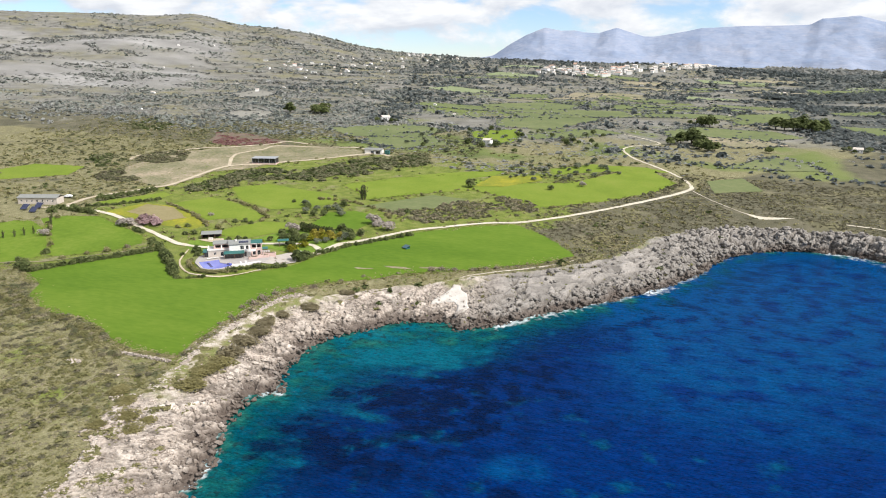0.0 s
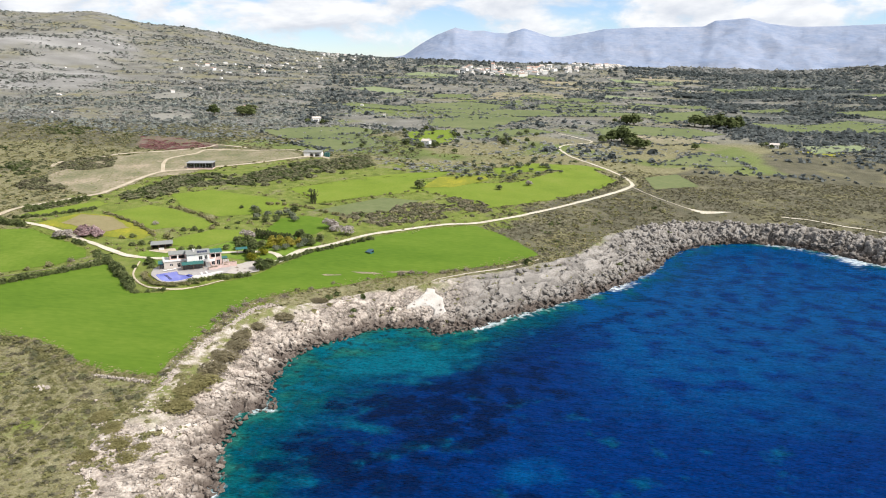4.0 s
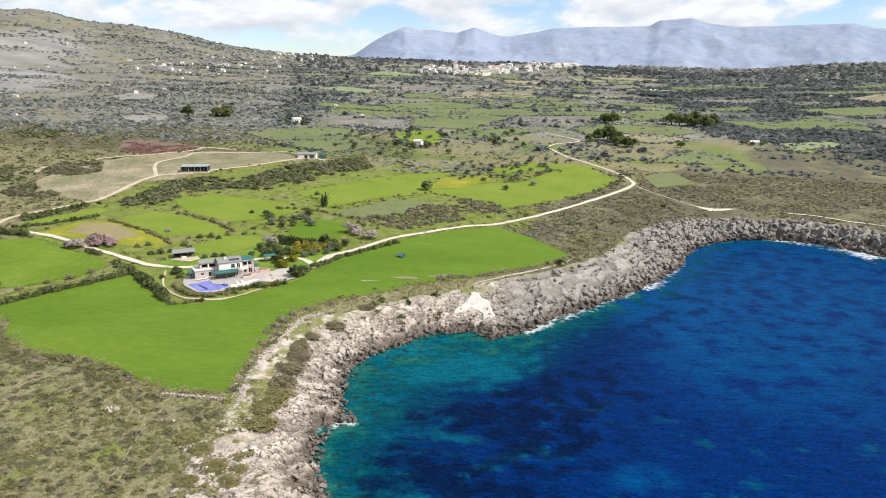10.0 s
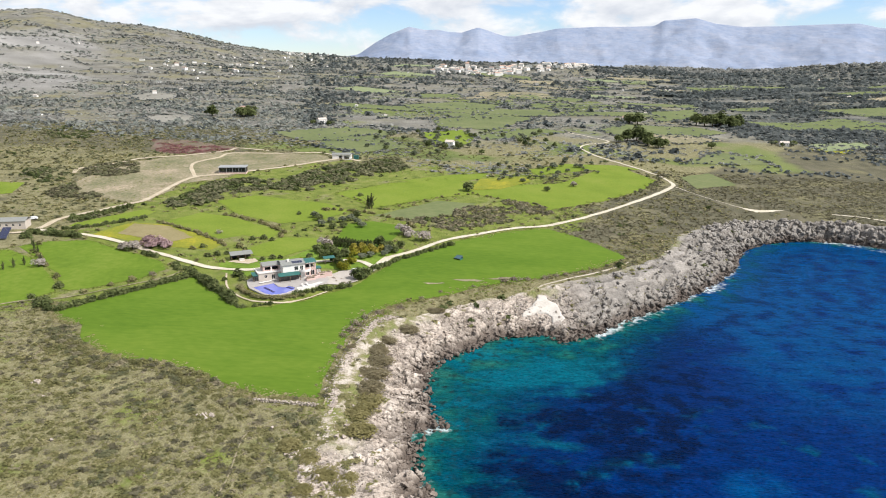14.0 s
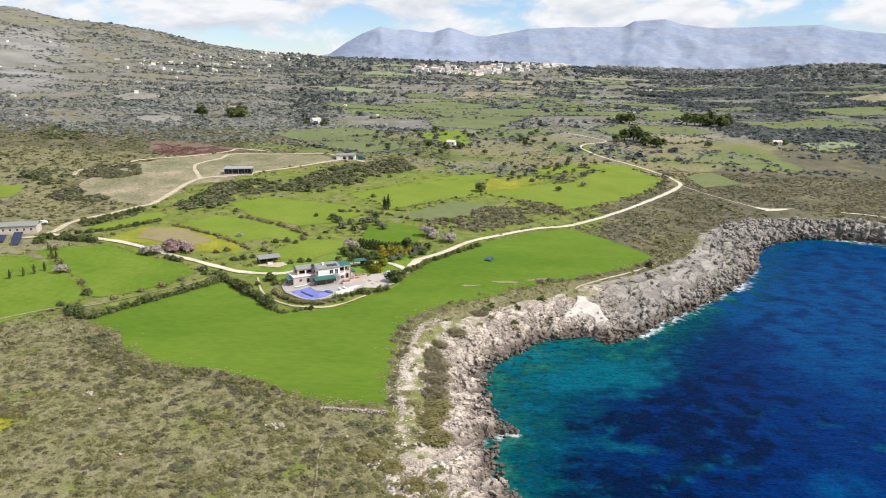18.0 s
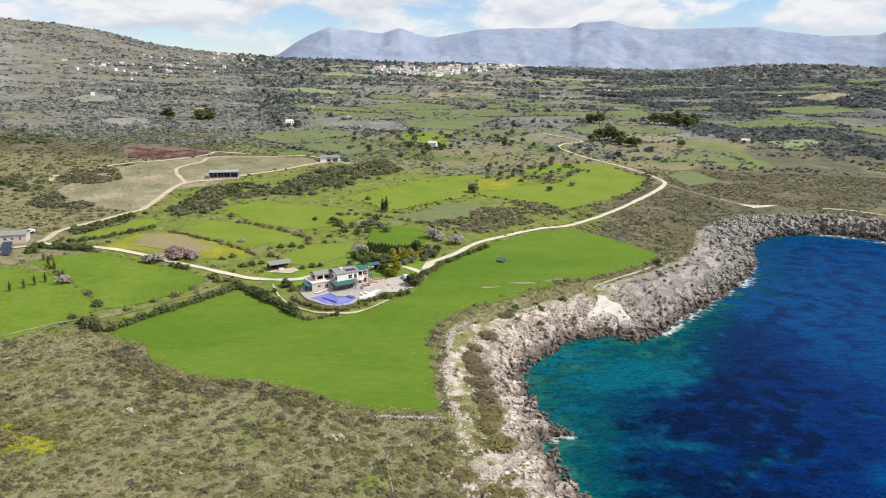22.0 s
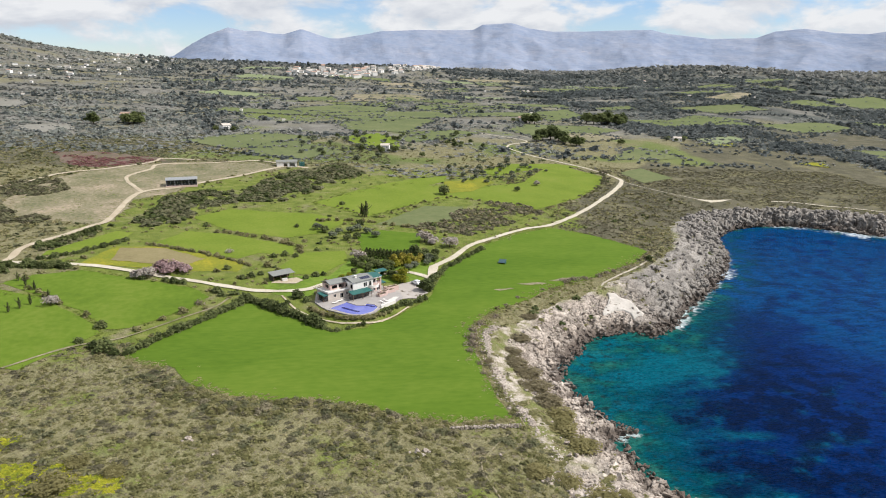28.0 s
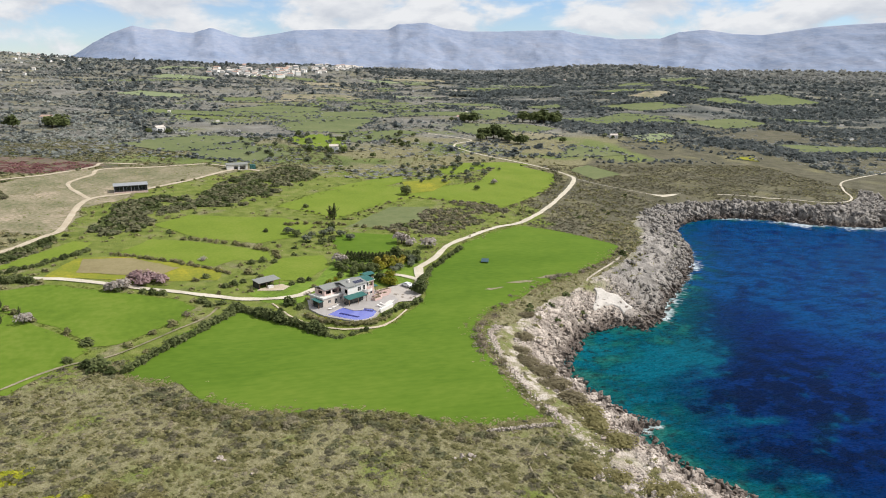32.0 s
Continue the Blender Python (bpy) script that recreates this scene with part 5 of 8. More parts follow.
# scrub among the inland fields
plant("field_scrub", TUFTS_MID, 1700, (-330, 215, 130, 520), (0.7, 2.0), M_SHRUB, "olive-brown scrub between the fields", 78, 22, 0.56, (0.6, 1.1))
plant("field_scrub", TUFTS_MID, 420, (-330, 215, 130, 520), (0.9, 2.4), M_LEAF, "dark evergreen scrub between the fields", 79, 26, 0.5, (0.6, 1.0))
plant("meadow_grass", TUFTS_LOW, 4200, (-330, 215, 130, 520), (0.35, 0.9), M_GREENTUFT, "long green grass between the fields", 84, 16, 0.6, (0.3, 0.5))


def tufts_in(poly, count, size, mat, label, seed):
    """Loose tufts strewn over one plot."""
    rng = np.random.default_rng(seed)
    p = np.asarray(poly, float)
    x, y = rng.uniform(p[:, 0].min(), p[:, 0].max(), count * 4), rng.uniform(p[:, 1].min(), p[:, 1].max(), count * 4)
    ok = inside(poly, x, y) & (fbm(x / 9, y / 9, 3, seed) > 0.47)
    x, y = x[ok][:count], y[ok][:count]
    me = scatter("grass_tufts", TUFTS_LOW, x, y, ground_z(x, y), rng.uniform(*size, len(x)), mat, rng, rng.uniform(0.3, 0.5, len(x)))
    tagged(part("grass_tufts", me, mat), label, "grass", kind="stuff")


def edge_tufts(poly, count, spread, size, mat, label, seed, closed=True, protos=TUFTS_LOW):
    """Ragged grass along the edge of a plot."""
    rng = np.random.default_rng(seed)
    p = np.asarray(poly, float)
    q = np.vstack([p, p[:1]]) if closed else p
    run = np.concatenate([[0], np.cumsum(np.hypot(*np.diff(q, axis=0).T))])
    s = rng.uniform(0, run[-1], count)
    x, y = np.interp(s, run, q[:, 0]) + rng.normal(0, spread, count), np.interp(s, run, q[:, 1]) + rng.normal(0, spread, count)
    ok = fbm(x / 7, y / 7, 3, seed) > 0.42
    x, y = x[ok], y[ok]
    me = scatter("edge_grass", protos, x, y, ground_z(x, y), rng.uniform(*size, len(x)), mat, rng, rng.uniform(0.3, 0.55, len(x)))
    tagged(part("edge_grass", me, mat), label, "grass", kind="stuff")


EAST_EDGE = [(66, 294), (53, 279), (35, 265), (24, 258), (11, 253), (-2, 242), (-17, 232), (-27, 221), (-30, 206), (-31, 188), (-31, 175), (-30, 165)]
edge_tufts(EAST_EDGE, 1200, 2.0, (0.25, 0.75), M_DRYGRASS, "dry grass margin between field and rocks", 91, False, TUFTS_NEAR)
road([(27, 250), (29, 254), (34, 258.6), (48, 270.6), (60, 282), (66, 289)], 0.8, M_ROCKPATH, "pale trodden footpath between field and rocks", 0.06, "footpath")
road([(-25.6, 222), (-28.3, 203), (-28.6, 185), (-28.3, 172), (-28.2, 162)], 0.3, M_DRY, "trodden strip along the field fence", 0.05, "footpath")
edge_tufts(EAST_EDGE, 300, 1.2, (0.3, 0.8), M_DRYGRASS, "tall dry grass on the margin of the field", 94, False, TUFTS_NEAR)
edge_tufts(MAIN_FIELD, 3200, 1.0, (0.25, 0.6), M_GREENTUFT, "long grass along the edge of the field", 92)
edge_tufts([(-30, 165), (-44, 164), (-53, 168), (-62, 172), (-75, 179), (-85, 180), (-95, 183), (-105, 191), (-109, 200), (-118, 203), (-124, 209)], 2600, 1.3, (0.25, 0.7), M_DRYGRASS, "pale dry grass fringe of the big field", 192, False)
edge_tufts(WEST_FIELD + NORTHWEST_FIELD, 900, 1.0, (0.25, 0.7), M_GREENTUFT, "long grass along the edge of the western fields", 93)
edge_tufts(PADDOCK, 900, 3.0, (0.4, 1.0), M_SHRUB, "low scrub along the edge of the paddock", 95)
edge_tufts(NORTH_FIELD, 900, 1.8, (0.4, 1.0), M_GREENTUFT, "long grass along the edge of the wide field", 96)
edge_tufts(MAIN_ROAD[:9], 700, 2.6, (0.3, 0.9), M_SHRUB, "grass and low scrub along the dirt road", 97, False)
M_REDLEAF = foliage("reddish_scrub_leaves", [(0.13, 0.06, 0.056), (0.22, 0.1, 0.096), (0.31, 0.17, 0.165)])
tufts_in(RED_SCRUB, 900, (0.7, 1.6), M_REDLEAF, "reddish brown scrub beside the dirt track", 98)
tufts_in(RED_SCRUB, 160, (0.7, 1.5), M_SHRUB, "olive shrubs among the reddish scrub", 99)
tufts_in(PADDOCK, 1500, (0.3, 0.8), M_DRYGRASS, "dry tufts on the tan paddock", 85)
tufts_in(PADDOCK, 500, (0.4, 0.9), M_GREENTUFT, "green tufts on the tan paddock", 86)
tufts_in(MAIN_FIELD, 1600, (0.12, 0.3), M_GREENTUFT, "taller tufts in the young crop", 87)

# ---- single trees and bushes ----
def tube(bm, a, b, ra, rb, sides=6):
    a, b = Vector(a), Vector(b)
    w = (b - a).normalized()
    u = w.orthogonal().normalized()
    v = w.cross(u)
    rings = []
    for p, r in ((a, ra), (b, rb)):
        rings.append([bm.verts.new(p + r * (u * math.cos(2 * math.pi * k / sides) + v * math.sin(2 * math.pi * k / sides))) for k in range(sides)])
    for k in range(sides):
        bm.faces.new((rings[0][k], rings[0][(k + 1) % sides], rings[1][(k + 1) % sides], rings[1][k]))
    bm.faces.new(rings[1])


def done(bm, name):
    me = bpy.data.meshes.new(name)
    bmesh.ops.recalc_face_normals(bm, faces=bm.faces)
    bm.to_mesh(me)
    bm.free()
    return me


def trunk_mesh(seed, tall, thick, limbs=5):
    rng = random.Random(seed)
    bm = bmesh.new()
    top = Vector((rng.uniform(-0.06, 0.06), rng.uniform(-0.06, 0.06), tall * 0.45))
    tube(bm, (0, 0, -0.15), top, thick, thick * 0.7, 7)
    for k in range(limbs):
        a = 2 * math.pi * (k + rng.random() * 0.6) / limbs
        end = top + Vector((math.cos(a) * tall * 0.3, math.sin(a) * tall * 0.3, tall * rng.uniform(0.2, 0.42)))
        tube(bm, top, end, thick * 0.55, thick * 0.18, 5)
        tube(bm, end.lerp(top, 0.4), end + Vector((math.cos(a + 0.8) * tall * 0.15, math.sin(a + 0.8) * tall * 0.15, tall * 0.12)), thick * 0.25, thick * 0.08, 4)
    return done(bm, "trunk")


def crown_mesh(seed, count, rx, rz, leaf, lift, lumps, mat):
    v, f = leaf_tuft(seed, count, rx, rz, leaf, lift, 0.5, lumps)
    me = fast_mesh("crown", v, f)
    me.materials.append(mat)
    return me


def cone_crown(seed, count, r, tall, leaf, mat, power=0.8):
    """A narrow upright crown, for cypresses and clipped conifers."""
    rng = np.random.default_rng(seed)
    h = rng.uniform(0, 1, count) ** 0.8
    a = rng.uniform(0, 2 * np.pi, count)
    rad = r * np.minimum(1, h * 6 + 0.5) * (1 - h) ** power * rng.uniform(0.75, 1.08, count)
    p = np.stack([rad * np.cos(a), rad * np.sin(a), 0.15 + h * tall], 1)
    n = np.stack([np.cos(a), np.sin(a), 0.5 + 0 * a], 1) + rng.normal(0, 0.4, (count, 3))
    n /= np.linalg.norm(n, axis=1)[:, None]
    t = np.cross(n, rng.normal(0, 1, n.shape))
    t /= np.linalg.norm(t, axis=1)[:, None]
    b = np.cross(n, t)
    s = leaf * rng.uniform(0.6, 1.3, (count, 1))
    q = np.stack([p - t * s, p + b * s, p + t * s, p - b * s], 1).reshape(-1, 3)
    me = fast_mesh("crown", q, np.arange(count * 4).reshape(-1, 4))
    me.materials.append(mat)
    return me


TRUNKS = [trunk_mesh(s, 1.0, 0.055) for s in (3, 4, 5)]
for t in TRUNKS:
    t.materials.append(M_BARK)
CROWNS = {
    "evergreen": [crown_mesh(s, 420, 0.55, 0.62, 0.09, 0.22, 10, (M_HEDGE, M_LEAF, M_HEDGE)[s - 210]) for s in (210, 211, 212)],
    "olive": [crown_mesh(s, 330, 0.58, 0.52, 0.09, 0.28, 9, M_OLIVE) for s in (220, 221)],
    "golden": [crown_mesh(s, 320, 0.52, 0.62, 0.09, 0.22, 9, M_GOLDLEAF) for s in (230, 231)],
    "lime": [crown_mesh(s, 340, 0.56, 0.62, 0.09, 0.16, 9, M_YELLEAF) for s in (240, 241)],
    "pink": [crown_mesh(s, 420, 0.62, 0.55, 0.085, 0.2, 10, M_PINK) for s in (250, 251)],
    "pale": [crown_mesh(s, 360, 0.58, 0.58, 0.08, 0.2, 9, M_PALEBUSH) for s in (260, 261)],
    "cypress": [cone_crown(s, 300, 0.16, 0.9, 0.045, M_LEAF) for s in (270, 271)],
    "conifer": [cone_crown(s, 300, 0.34, 0.95, 0.07, M_LEAF, 0.6) for s in (280, 281)],
}
BUSHES = {
    "shrub": ([crown_mesh(s, 260, 0.58, 0.8, 0.1, 0.0, 8, M_SHRUB) for s in (300, 301, 302)], "olive-brown wild shrub"),
    "dark": ([crown_mesh(s, 300, 0.6, 0.85, 0.1, 0.0, 8, (M_LEAF, M_HEDGE, M_HEDGE)[s - 310]) for s in (310, 311, 312)], "dense dark green evergreen bush"),
    "hedge": ([crown_mesh(s, 190, 0.52, 1.0, 0.12, 0.0, 6, M_HEDGE) for s in (320, 321)], "dark green clipped hedge bush"),
    "brown": ([crown_mesh(s, 1500, 0.62, 0.8, 0.045, 0.0, 14, foliage("brown_olive_leaves", [(0.1553, 0.1412, 0.06), (0.2268, 0.2046, 0.087), (0.3038, 0.2706, 0.132)])) for s in (315, 316, 317)], "broad olive-brown mound of scrub"),
    "heather": ([crown_mesh(s, 1500, 0.62, 0.8, 0.045, 0.0, 14, foliage("brown_heather_leaves", [(0.1404, 0.1196, 0.0725), (0.208, 0.1794, 0.1073), (0.2782, 0.2418, 0.1522)])) for s in (325, 326, 327)], "low dark-brown mound of scrub"),
    "pale": ([crown_mesh(s, 170, 0.58, 0.75, 0.075, 0.0, 8, M_PALEBUSH) for s in (330, 331)], "pale blossoming bush"),
    "lime": ([crown_mesh(s, 170, 0.55, 0.8, 0.085, 0.0, 7, M_YELLEAF) for s in (340, 341)], "yellow-green garden bush"),
    "bare": ([crown_mesh(s, 170, 0.62, 0.6, 0.06, 0.0, 9, foliage("bare_brown_twigs", [(0.17, 0.138, 0.104), (0.265, 0.218, 0.168), (0.36, 0.305, 0.245)])) for s in (350, 351)], "leafless brown thicket bush"),
}
TREE_WORDS = {"evergreen": "dark evergreen tree with a dense crown", "olive": "silvery olive tree", "golden": "golden-leaved garden tree", "lime": "yellow-green mimosa tree", "pink": "pink blossoming judas tree",
    "pale": "pale blossoming almond tree", "cypress": "slim dark cypress", "conifer": "dark conifer with an upright crown"}
plant_rng = random.Random(17)


def tree(kind, x, y, size, where, group="", base=None):
    """A tree of about that height at a place."""
    root = new("cypress" if kind == "cypress" else "tree")
    s = size * plant_rng.uniform(0.9, 1.1)
    root.matrix_basis = pose(x, y, (gz(x, y) if base is None else base) - 0.05, 0, 0, plant_rng.uniform(0, 360)) @ Matrix.Scale(s, 4)
    stem = part("trunk", plant_rng.choice(TRUNKS), None, root)
    if kind not in ("cypress", "conifer"):
        stem.scale = (0.72, 0.72, 0.66)
    part("crown", plant_rng.choice(CROWNS[kind]), None, root)
    return tagged(root, TREE_WORDS[kind] + " " + where, "tree", group)


def bush(kind, x, y, size, where, group="", flat=1.0, base=None, name="bush"):
    meshes, words = BUSHES[kind]
    ob = new(name, plant_rng.choice(meshes))
    s = size * plant_rng.uniform(0.88, 1.12)
    ob.matrix_basis = pose(x, y, (gz(x, y) if base is None else base) - 0.05, 0, 0, plant_rng.uniform(0, 360)) @ Matrix.Diagonal((s, s, s * flat, 1))
    return tagged(ob, words + " " + where, "bush", group)


def row(kind, line, gap, size, where, group, flat=1.0, jitter=0.25, skip=0.0):
    c = catmull(line, 0.25)
    run = np.concatenate([[0], np.cumsum(np.hypot(*np.diff(c, axis=0).T))])
    for s in np.arange(0, run[-1], gap):
        if plant_rng.random() < skip:
            continue
        x, y = np.interp(s, run, c[:, 0]), np.interp(s, run, c[:, 1])
        bush(kind, x + plant_rng.uniform(-jitter, jitter), y + plant_rng.uniform(-jitter, jitter), size * plant_rng.uniform(0.8, 1.25), where, group, flat, None, "hedge_bush")


# hedges round the house plot and between the fields
row("hedge", [(-123, 209), (-115, 220), (-105, 232), (-95, 246)], 1.35, 2.9, "in the long field hedge", "field hedge", 0.8)
row("dark", [(-95, 247), (-86, 238), (-78, 230), (-71, 222)], 1.6, 3.5, "in the garden hedge", "garden hedge", 1.0, 0.5)
row("dark", [(-74, 226), (-71, 222), (-68, 219), (-64, 221), (-58, 223)], 1.7, 1.7, "below the garden path", "lower garden hedge", 0.7, 0.3, 0.12)
row("hedge", [(-53, 229), (-47, 235), (-42, 239), (-37, 244)], 1.3, 2.1, "beside the parking place", "parking hedge", 0.85)
row("dark", [(-35, 250), (-33, 259), (-28, 268), (-23, 277), (-18, 283), (-11, 291), (-4, 299)], 2.3, 2.3, "along the drive", "drive hedge", 0.9, 0.5)
row("shrub", [(4, 316), (20, 329), (36, 338), (60, 362), (84, 393)], 4.2, 1.6, "on the verge of the dirt road", "road verge bushes", 0.7, 1.6, 0.3)
row("dark", [(-181, 287), (-170, 286), (-158, 284)], 1.8, 3.8, "between field and road", "west hedge", 0.8, 0.7)
row("dark", [(-175, 309), (-167.5, 320), (-160.5, 333)], 1.7, 3.6, "along the dirt road", "shed road hedge", 0.75, 0.8)
row("dark", [(-171, 294), (-161.6, 300), (-151, 311), (-145.6, 318)], 1.9, 2.9, "between two fields", "field border", 0.75, 0.6)
row("shrub", [(-137, 311), (-122, 303), (-104, 290), (-96, 282)], 2.0, 2.3, "between two fields", "field border", 0.75, 0.6, 0.2)
row("shrub", [(-112, 328), (-92, 317), (-80, 306), (-78, 294)], 2.0, 2.5, "between two fields", "field border", 0.75, 0.8, 0.15)
row("shrub", [(-70, 345), (-60, 346), (-48, 342), (-30, 332), (-24, 322)], 2.2, 2.6, "between two fields", "field border", 0.75, 1.0, 0.2)
row("shrub", [(-60, 372), (-45, 352), (-25, 372), (0, 392), (25, 376), (40, 363), (70, 388), (98, 420)], 4.0, 1.7, "on the edge of the field", "field border", 0.7, 1.4, 0.25)
for x, y, s in ((-129, 213, 5.0), (-132, 215, 4.2), (-126, 210, 3.6), (-137, 219, 3.0), (-134, 229, 3.4)):
    bush("dark", x, y, s, "at the end of the field hedge", flat=0.8)
for x, y, s in ((-120, 266, 3.6), (-117, 265, 3.4), (-123, 268, 3.0), (-105, 255, 3.8), (-103, 252, 3.0), (-131, 270, 3.2)):
    bush("dark", x, y, s, "beside the dirt road", flat=0.85)
for x, y, s in ((-109, 245, 4.2), (-113, 238, 3.2), (-118, 233, 2.4)):
    bush("shrub" if s < 4 else "bare", x, y, s, "on the edge of the green field", flat=0.8)
for x, y, s in ((-133, 271, 5.2), (-130, 272, 5.0)):
    tree("pale", x, y, s, "beside the dirt road")
for x, y, s in ((-126, 278, 6.0), (-122, 278, 6.4), (-118, 276, 5.6), (-124, 275, 5.0)):
    tree("pink", x, y, s, "beside the dirt road", "blossoming trees")
bush("pale", -105, 299, 3.6, "alone in the green field", flat=0.7)
tree("pale", -153, 248, 4.6, "at the field corner")
for x, y in ((-168, 272), (-164, 262), (-160, 259), (-157, 256), (-151, 249)):
    bush("shrub", x, y, 2.6, "in the line of saplings", "sapling line")
for x, y in ((-170, 271), (-166, 266), (-162, 262), (-159, 249), (-161, 246), (-163, 243), (-166, 240), (-155, 253)):
    tree("cypress", x, y, 3.2, "in a row beside the field", "young cypresses")
bush("shrub", -140, 238, 2.4, "on the field path")
bush("dark", -179, 281, 6.0, "beside the white house", flat=0.9)
# garden of the house
for k in range(13):
    tree("conifer", -53 + 1.3 * k, 289 - 0.25 * k, 3.6, "behind the garden", "conifer screen")
tree("pale", -56.5, 287, 6.4, "behind the garden")
for kind, x, y, s in (("evergreen", -58, 280, 4.5), ("evergreen", -53, 276, 4.0), ("evergreen", -50, 277, 4.6), ("evergreen", -59, 271, 3.4), ("evergreen", -46, 276, 4.6), ("lime", -43, 277, 4.2), ("evergreen", -48, 272, 4.0),
        ("golden", -40, 281, 5.6), ("golden", -37, 283, 4.6), ("lime", -42, 268, 4.4), ("lime", -43, 260, 4.6), ("lime", -45, 262, 4.0), ("evergreen", -46, 265, 4.2), ("evergreen", -34, 290, 5.4), ("evergreen", -32, 286, 4.8), ("olive", -30, 283, 4.6),
        ("evergreen", -36, 250, 5.4), ("evergreen", -34.5, 253, 5.0), ("evergreen", -47, 279, 3.8), ("olive", -36, 277, 4.2), ("evergreen", -54, 272, 3.6), ("olive", -39, 274, 3.8)):
    tree(kind, x, y, s * 0.95, "in the house garden", "garden trees")
for kind, x, y, s in (("dark", -79, 248, 4.6), ("dark", -76, 244, 2.8), ("bare", -72, 256, 3.2), ("shrub", -69, 262, 2.4), ("lime", -64, 266, 3.0), ("lime", -61, 268, 2.6), ("dark", -82, 243, 2.6), ("shrub", -73, 251, 2.0),
        ("dark", -95, 270, 3.0), ("dark", -92, 272, 2.6), ("dark", -76, 267, 2.8), ("dark", -73, 269, 3.0), ("dark", -70, 270, 2.6), ("shrub", -90, 262, 2.2), ("dark", -98, 268, 2.6), ("shrub", -100, 262, 2.2), ("dark", -104, 279, 3.2), ("shrub", -107, 276, 2.4),
        ("shrub", -86, 276, 2.4), ("shrub", -92, 290, 2.4), ("dark", -88, 292, 3.0), ("dark", -84, 294, 3.0), ("dark", -80, 292, 2.8), ("shrub", -90, 281, 4.0)):
    bush(kind, x, y, s, "beside the garden of the house", flat=0.85)
for kind, x, y, s in (("golden", -43.5, 281.5, 4.4), ("golden", -41.5, 279, 4.0), ("lime", -38.5, 279.5, 4.2), ("golden", -35, 281, 4.4), ("evergreen", -52, 281, 3.8), ("evergreen", -56, 277.5, 3.4), ("evergreen", -37.5, 286, 4.4), ("evergreen", -30, 288, 4.4),
        ("evergreen", -27.5, 284, 4.0), ("evergreen", -49, 268, 3.0), ("evergreen", -55, 283.5, 4.2), ("golden", -33, 284, 3.8), ("evergreen", -26, 291, 4.0), ("olive", -31, 279.5, 3.4)):
    tree(kind, x, y, s, "in the house garden", "garden trees")
# trees standing in the fields
tree("evergreen", -2, 398, 7.5, "alone in the wide field")
tree("evergreen", 42, 408, 4.6, "alone in the wide field")
tree("pale", 58, 423, 5.0, "alone in the wide field")
for x, y, s in ((-48, 352, 6.6), (-50, 353, 6.0), (-49, 351, 5.4)):
    tree("cypress", x, y, s, "between fields", "cypress clump")
for x, y in ((-68, 326), (-62, 324), (-57, 325), (-54, 328), (-55, 316), (-59, 314), (-50, 324), (-65, 318), (-71, 330), (-47, 318), (-52, 334)):
    tree("olive" if (x + y) % 3 else "evergreen", x, y, 4.2, "in the small orchard", "orchard trees")
for x, y, s in ((-27, 310, 7.2), (-18, 302, 6.4), (-24, 306, 4.6)):
    tree("pale", x, y, s, "beside the main road")
for x, y, s in ((-58, 376, 3.0), (-80, 335, 2.6)):
    bush("dark", x, y, s, "in the green field", flat=0.8)
orchard = random.Random(8)
for k in range(64):
    x, y = 10 + orchard.uniform(0, 1) * 80, 428 + orchard.uniform(0, 1) * 70
    if 0.55 * (x - 10) - 12 < y - 428 < 0.55 * (x - 10) + 52:
        tree("olive", x, y, orchard.uniform(2.6, 4.4), "in the olive meadow", "olive meadow")
for k in range(70):
    x, y = orchard.uniform(-90, 60), orchard.uniform(490, 620)
    tree("olive" if k % 3 else "evergreen", x, y, orchard.uniform(3.0, 5.5), "among the far fields", "far field trees")
for x, y, s in ((143, 722, 10), (149, 714, 9), (206, 721, 12), (213, 718, 11), (220, 716, 12), (228, 718, 12), (236, 720, 12), (246, 723, 11), (240, 714, 9), (111, 589, 7), (119, 596, 9), (127, 600, 10), (131, 592, 9), (135, 588, 8), (131, 576, 8), (137, 566, 8), (142, 572, 7), (180, 577, 6), (123, 619, 7),
        (-215, 669, 10), (-219, 661, 10), (-246, 659, 8), (-224, 671, 9), (-211, 663, 8)):
    tree("evergreen", x, y, s * 1.35, "on the plain", "dark clumps")
for hx, hy in ((-20, 528), (142, 731), (246, 607), (-140, 640)):
    for k in range(6):
        a = 1.1 * k + hx
        tree("evergreen" if k % 2 else "olive", hx + (7 + k % 3) * math.cos(a), hy + 2 + (6 + k % 2) * math.sin(a), 4.0 + k % 3, "beside a far farmhouse", "farmhouse trees")
# thickets too dense to count
thicket_rng = np.random.default_rng(21)
THICK = [leaf_tuft(500 + k, 46, 1.0, 0.85, 0.35, lumps=9) for k in range(5)]
THICK_FINE = [leaf_tuft(520 + k, 150, 1.0, 0.85, 0.15, lumps=10) for k in range(4)]


def thicket(poly, count, size, mats, words, protos=THICK):
    """Dense bushes over one plot, in a mix of leaves."""
    rng = thicket_rng
    p = np.array(poly, float)
    x, y = rng.uniform(p[:, 0].min(), p[:, 0].max(), count * 12), rng.uniform(p[:, 1].min(), p[:, 1].max(), count * 12)
    ok = inside(p, x, y) & (fbm(x / 9, y / 9, 2, 77) > 0.36)
    x, y = x[ok][:count], y[ok][:count]
    turn = rng.integers(0, len(mats), len(x))
    for k, mat in enumerate(mats):
        i = turn == k
        me = scatter("thicket", protos, x[i], y[i], ground_z(x[i], y[i]) - 0.1, rng.uniform(*size, i.sum()), mat, rng, rng.uniform(0.6, 0.95, i.sum()))
        tagged(part("thicket", me, mat), words, "bushes", kind="stuff")


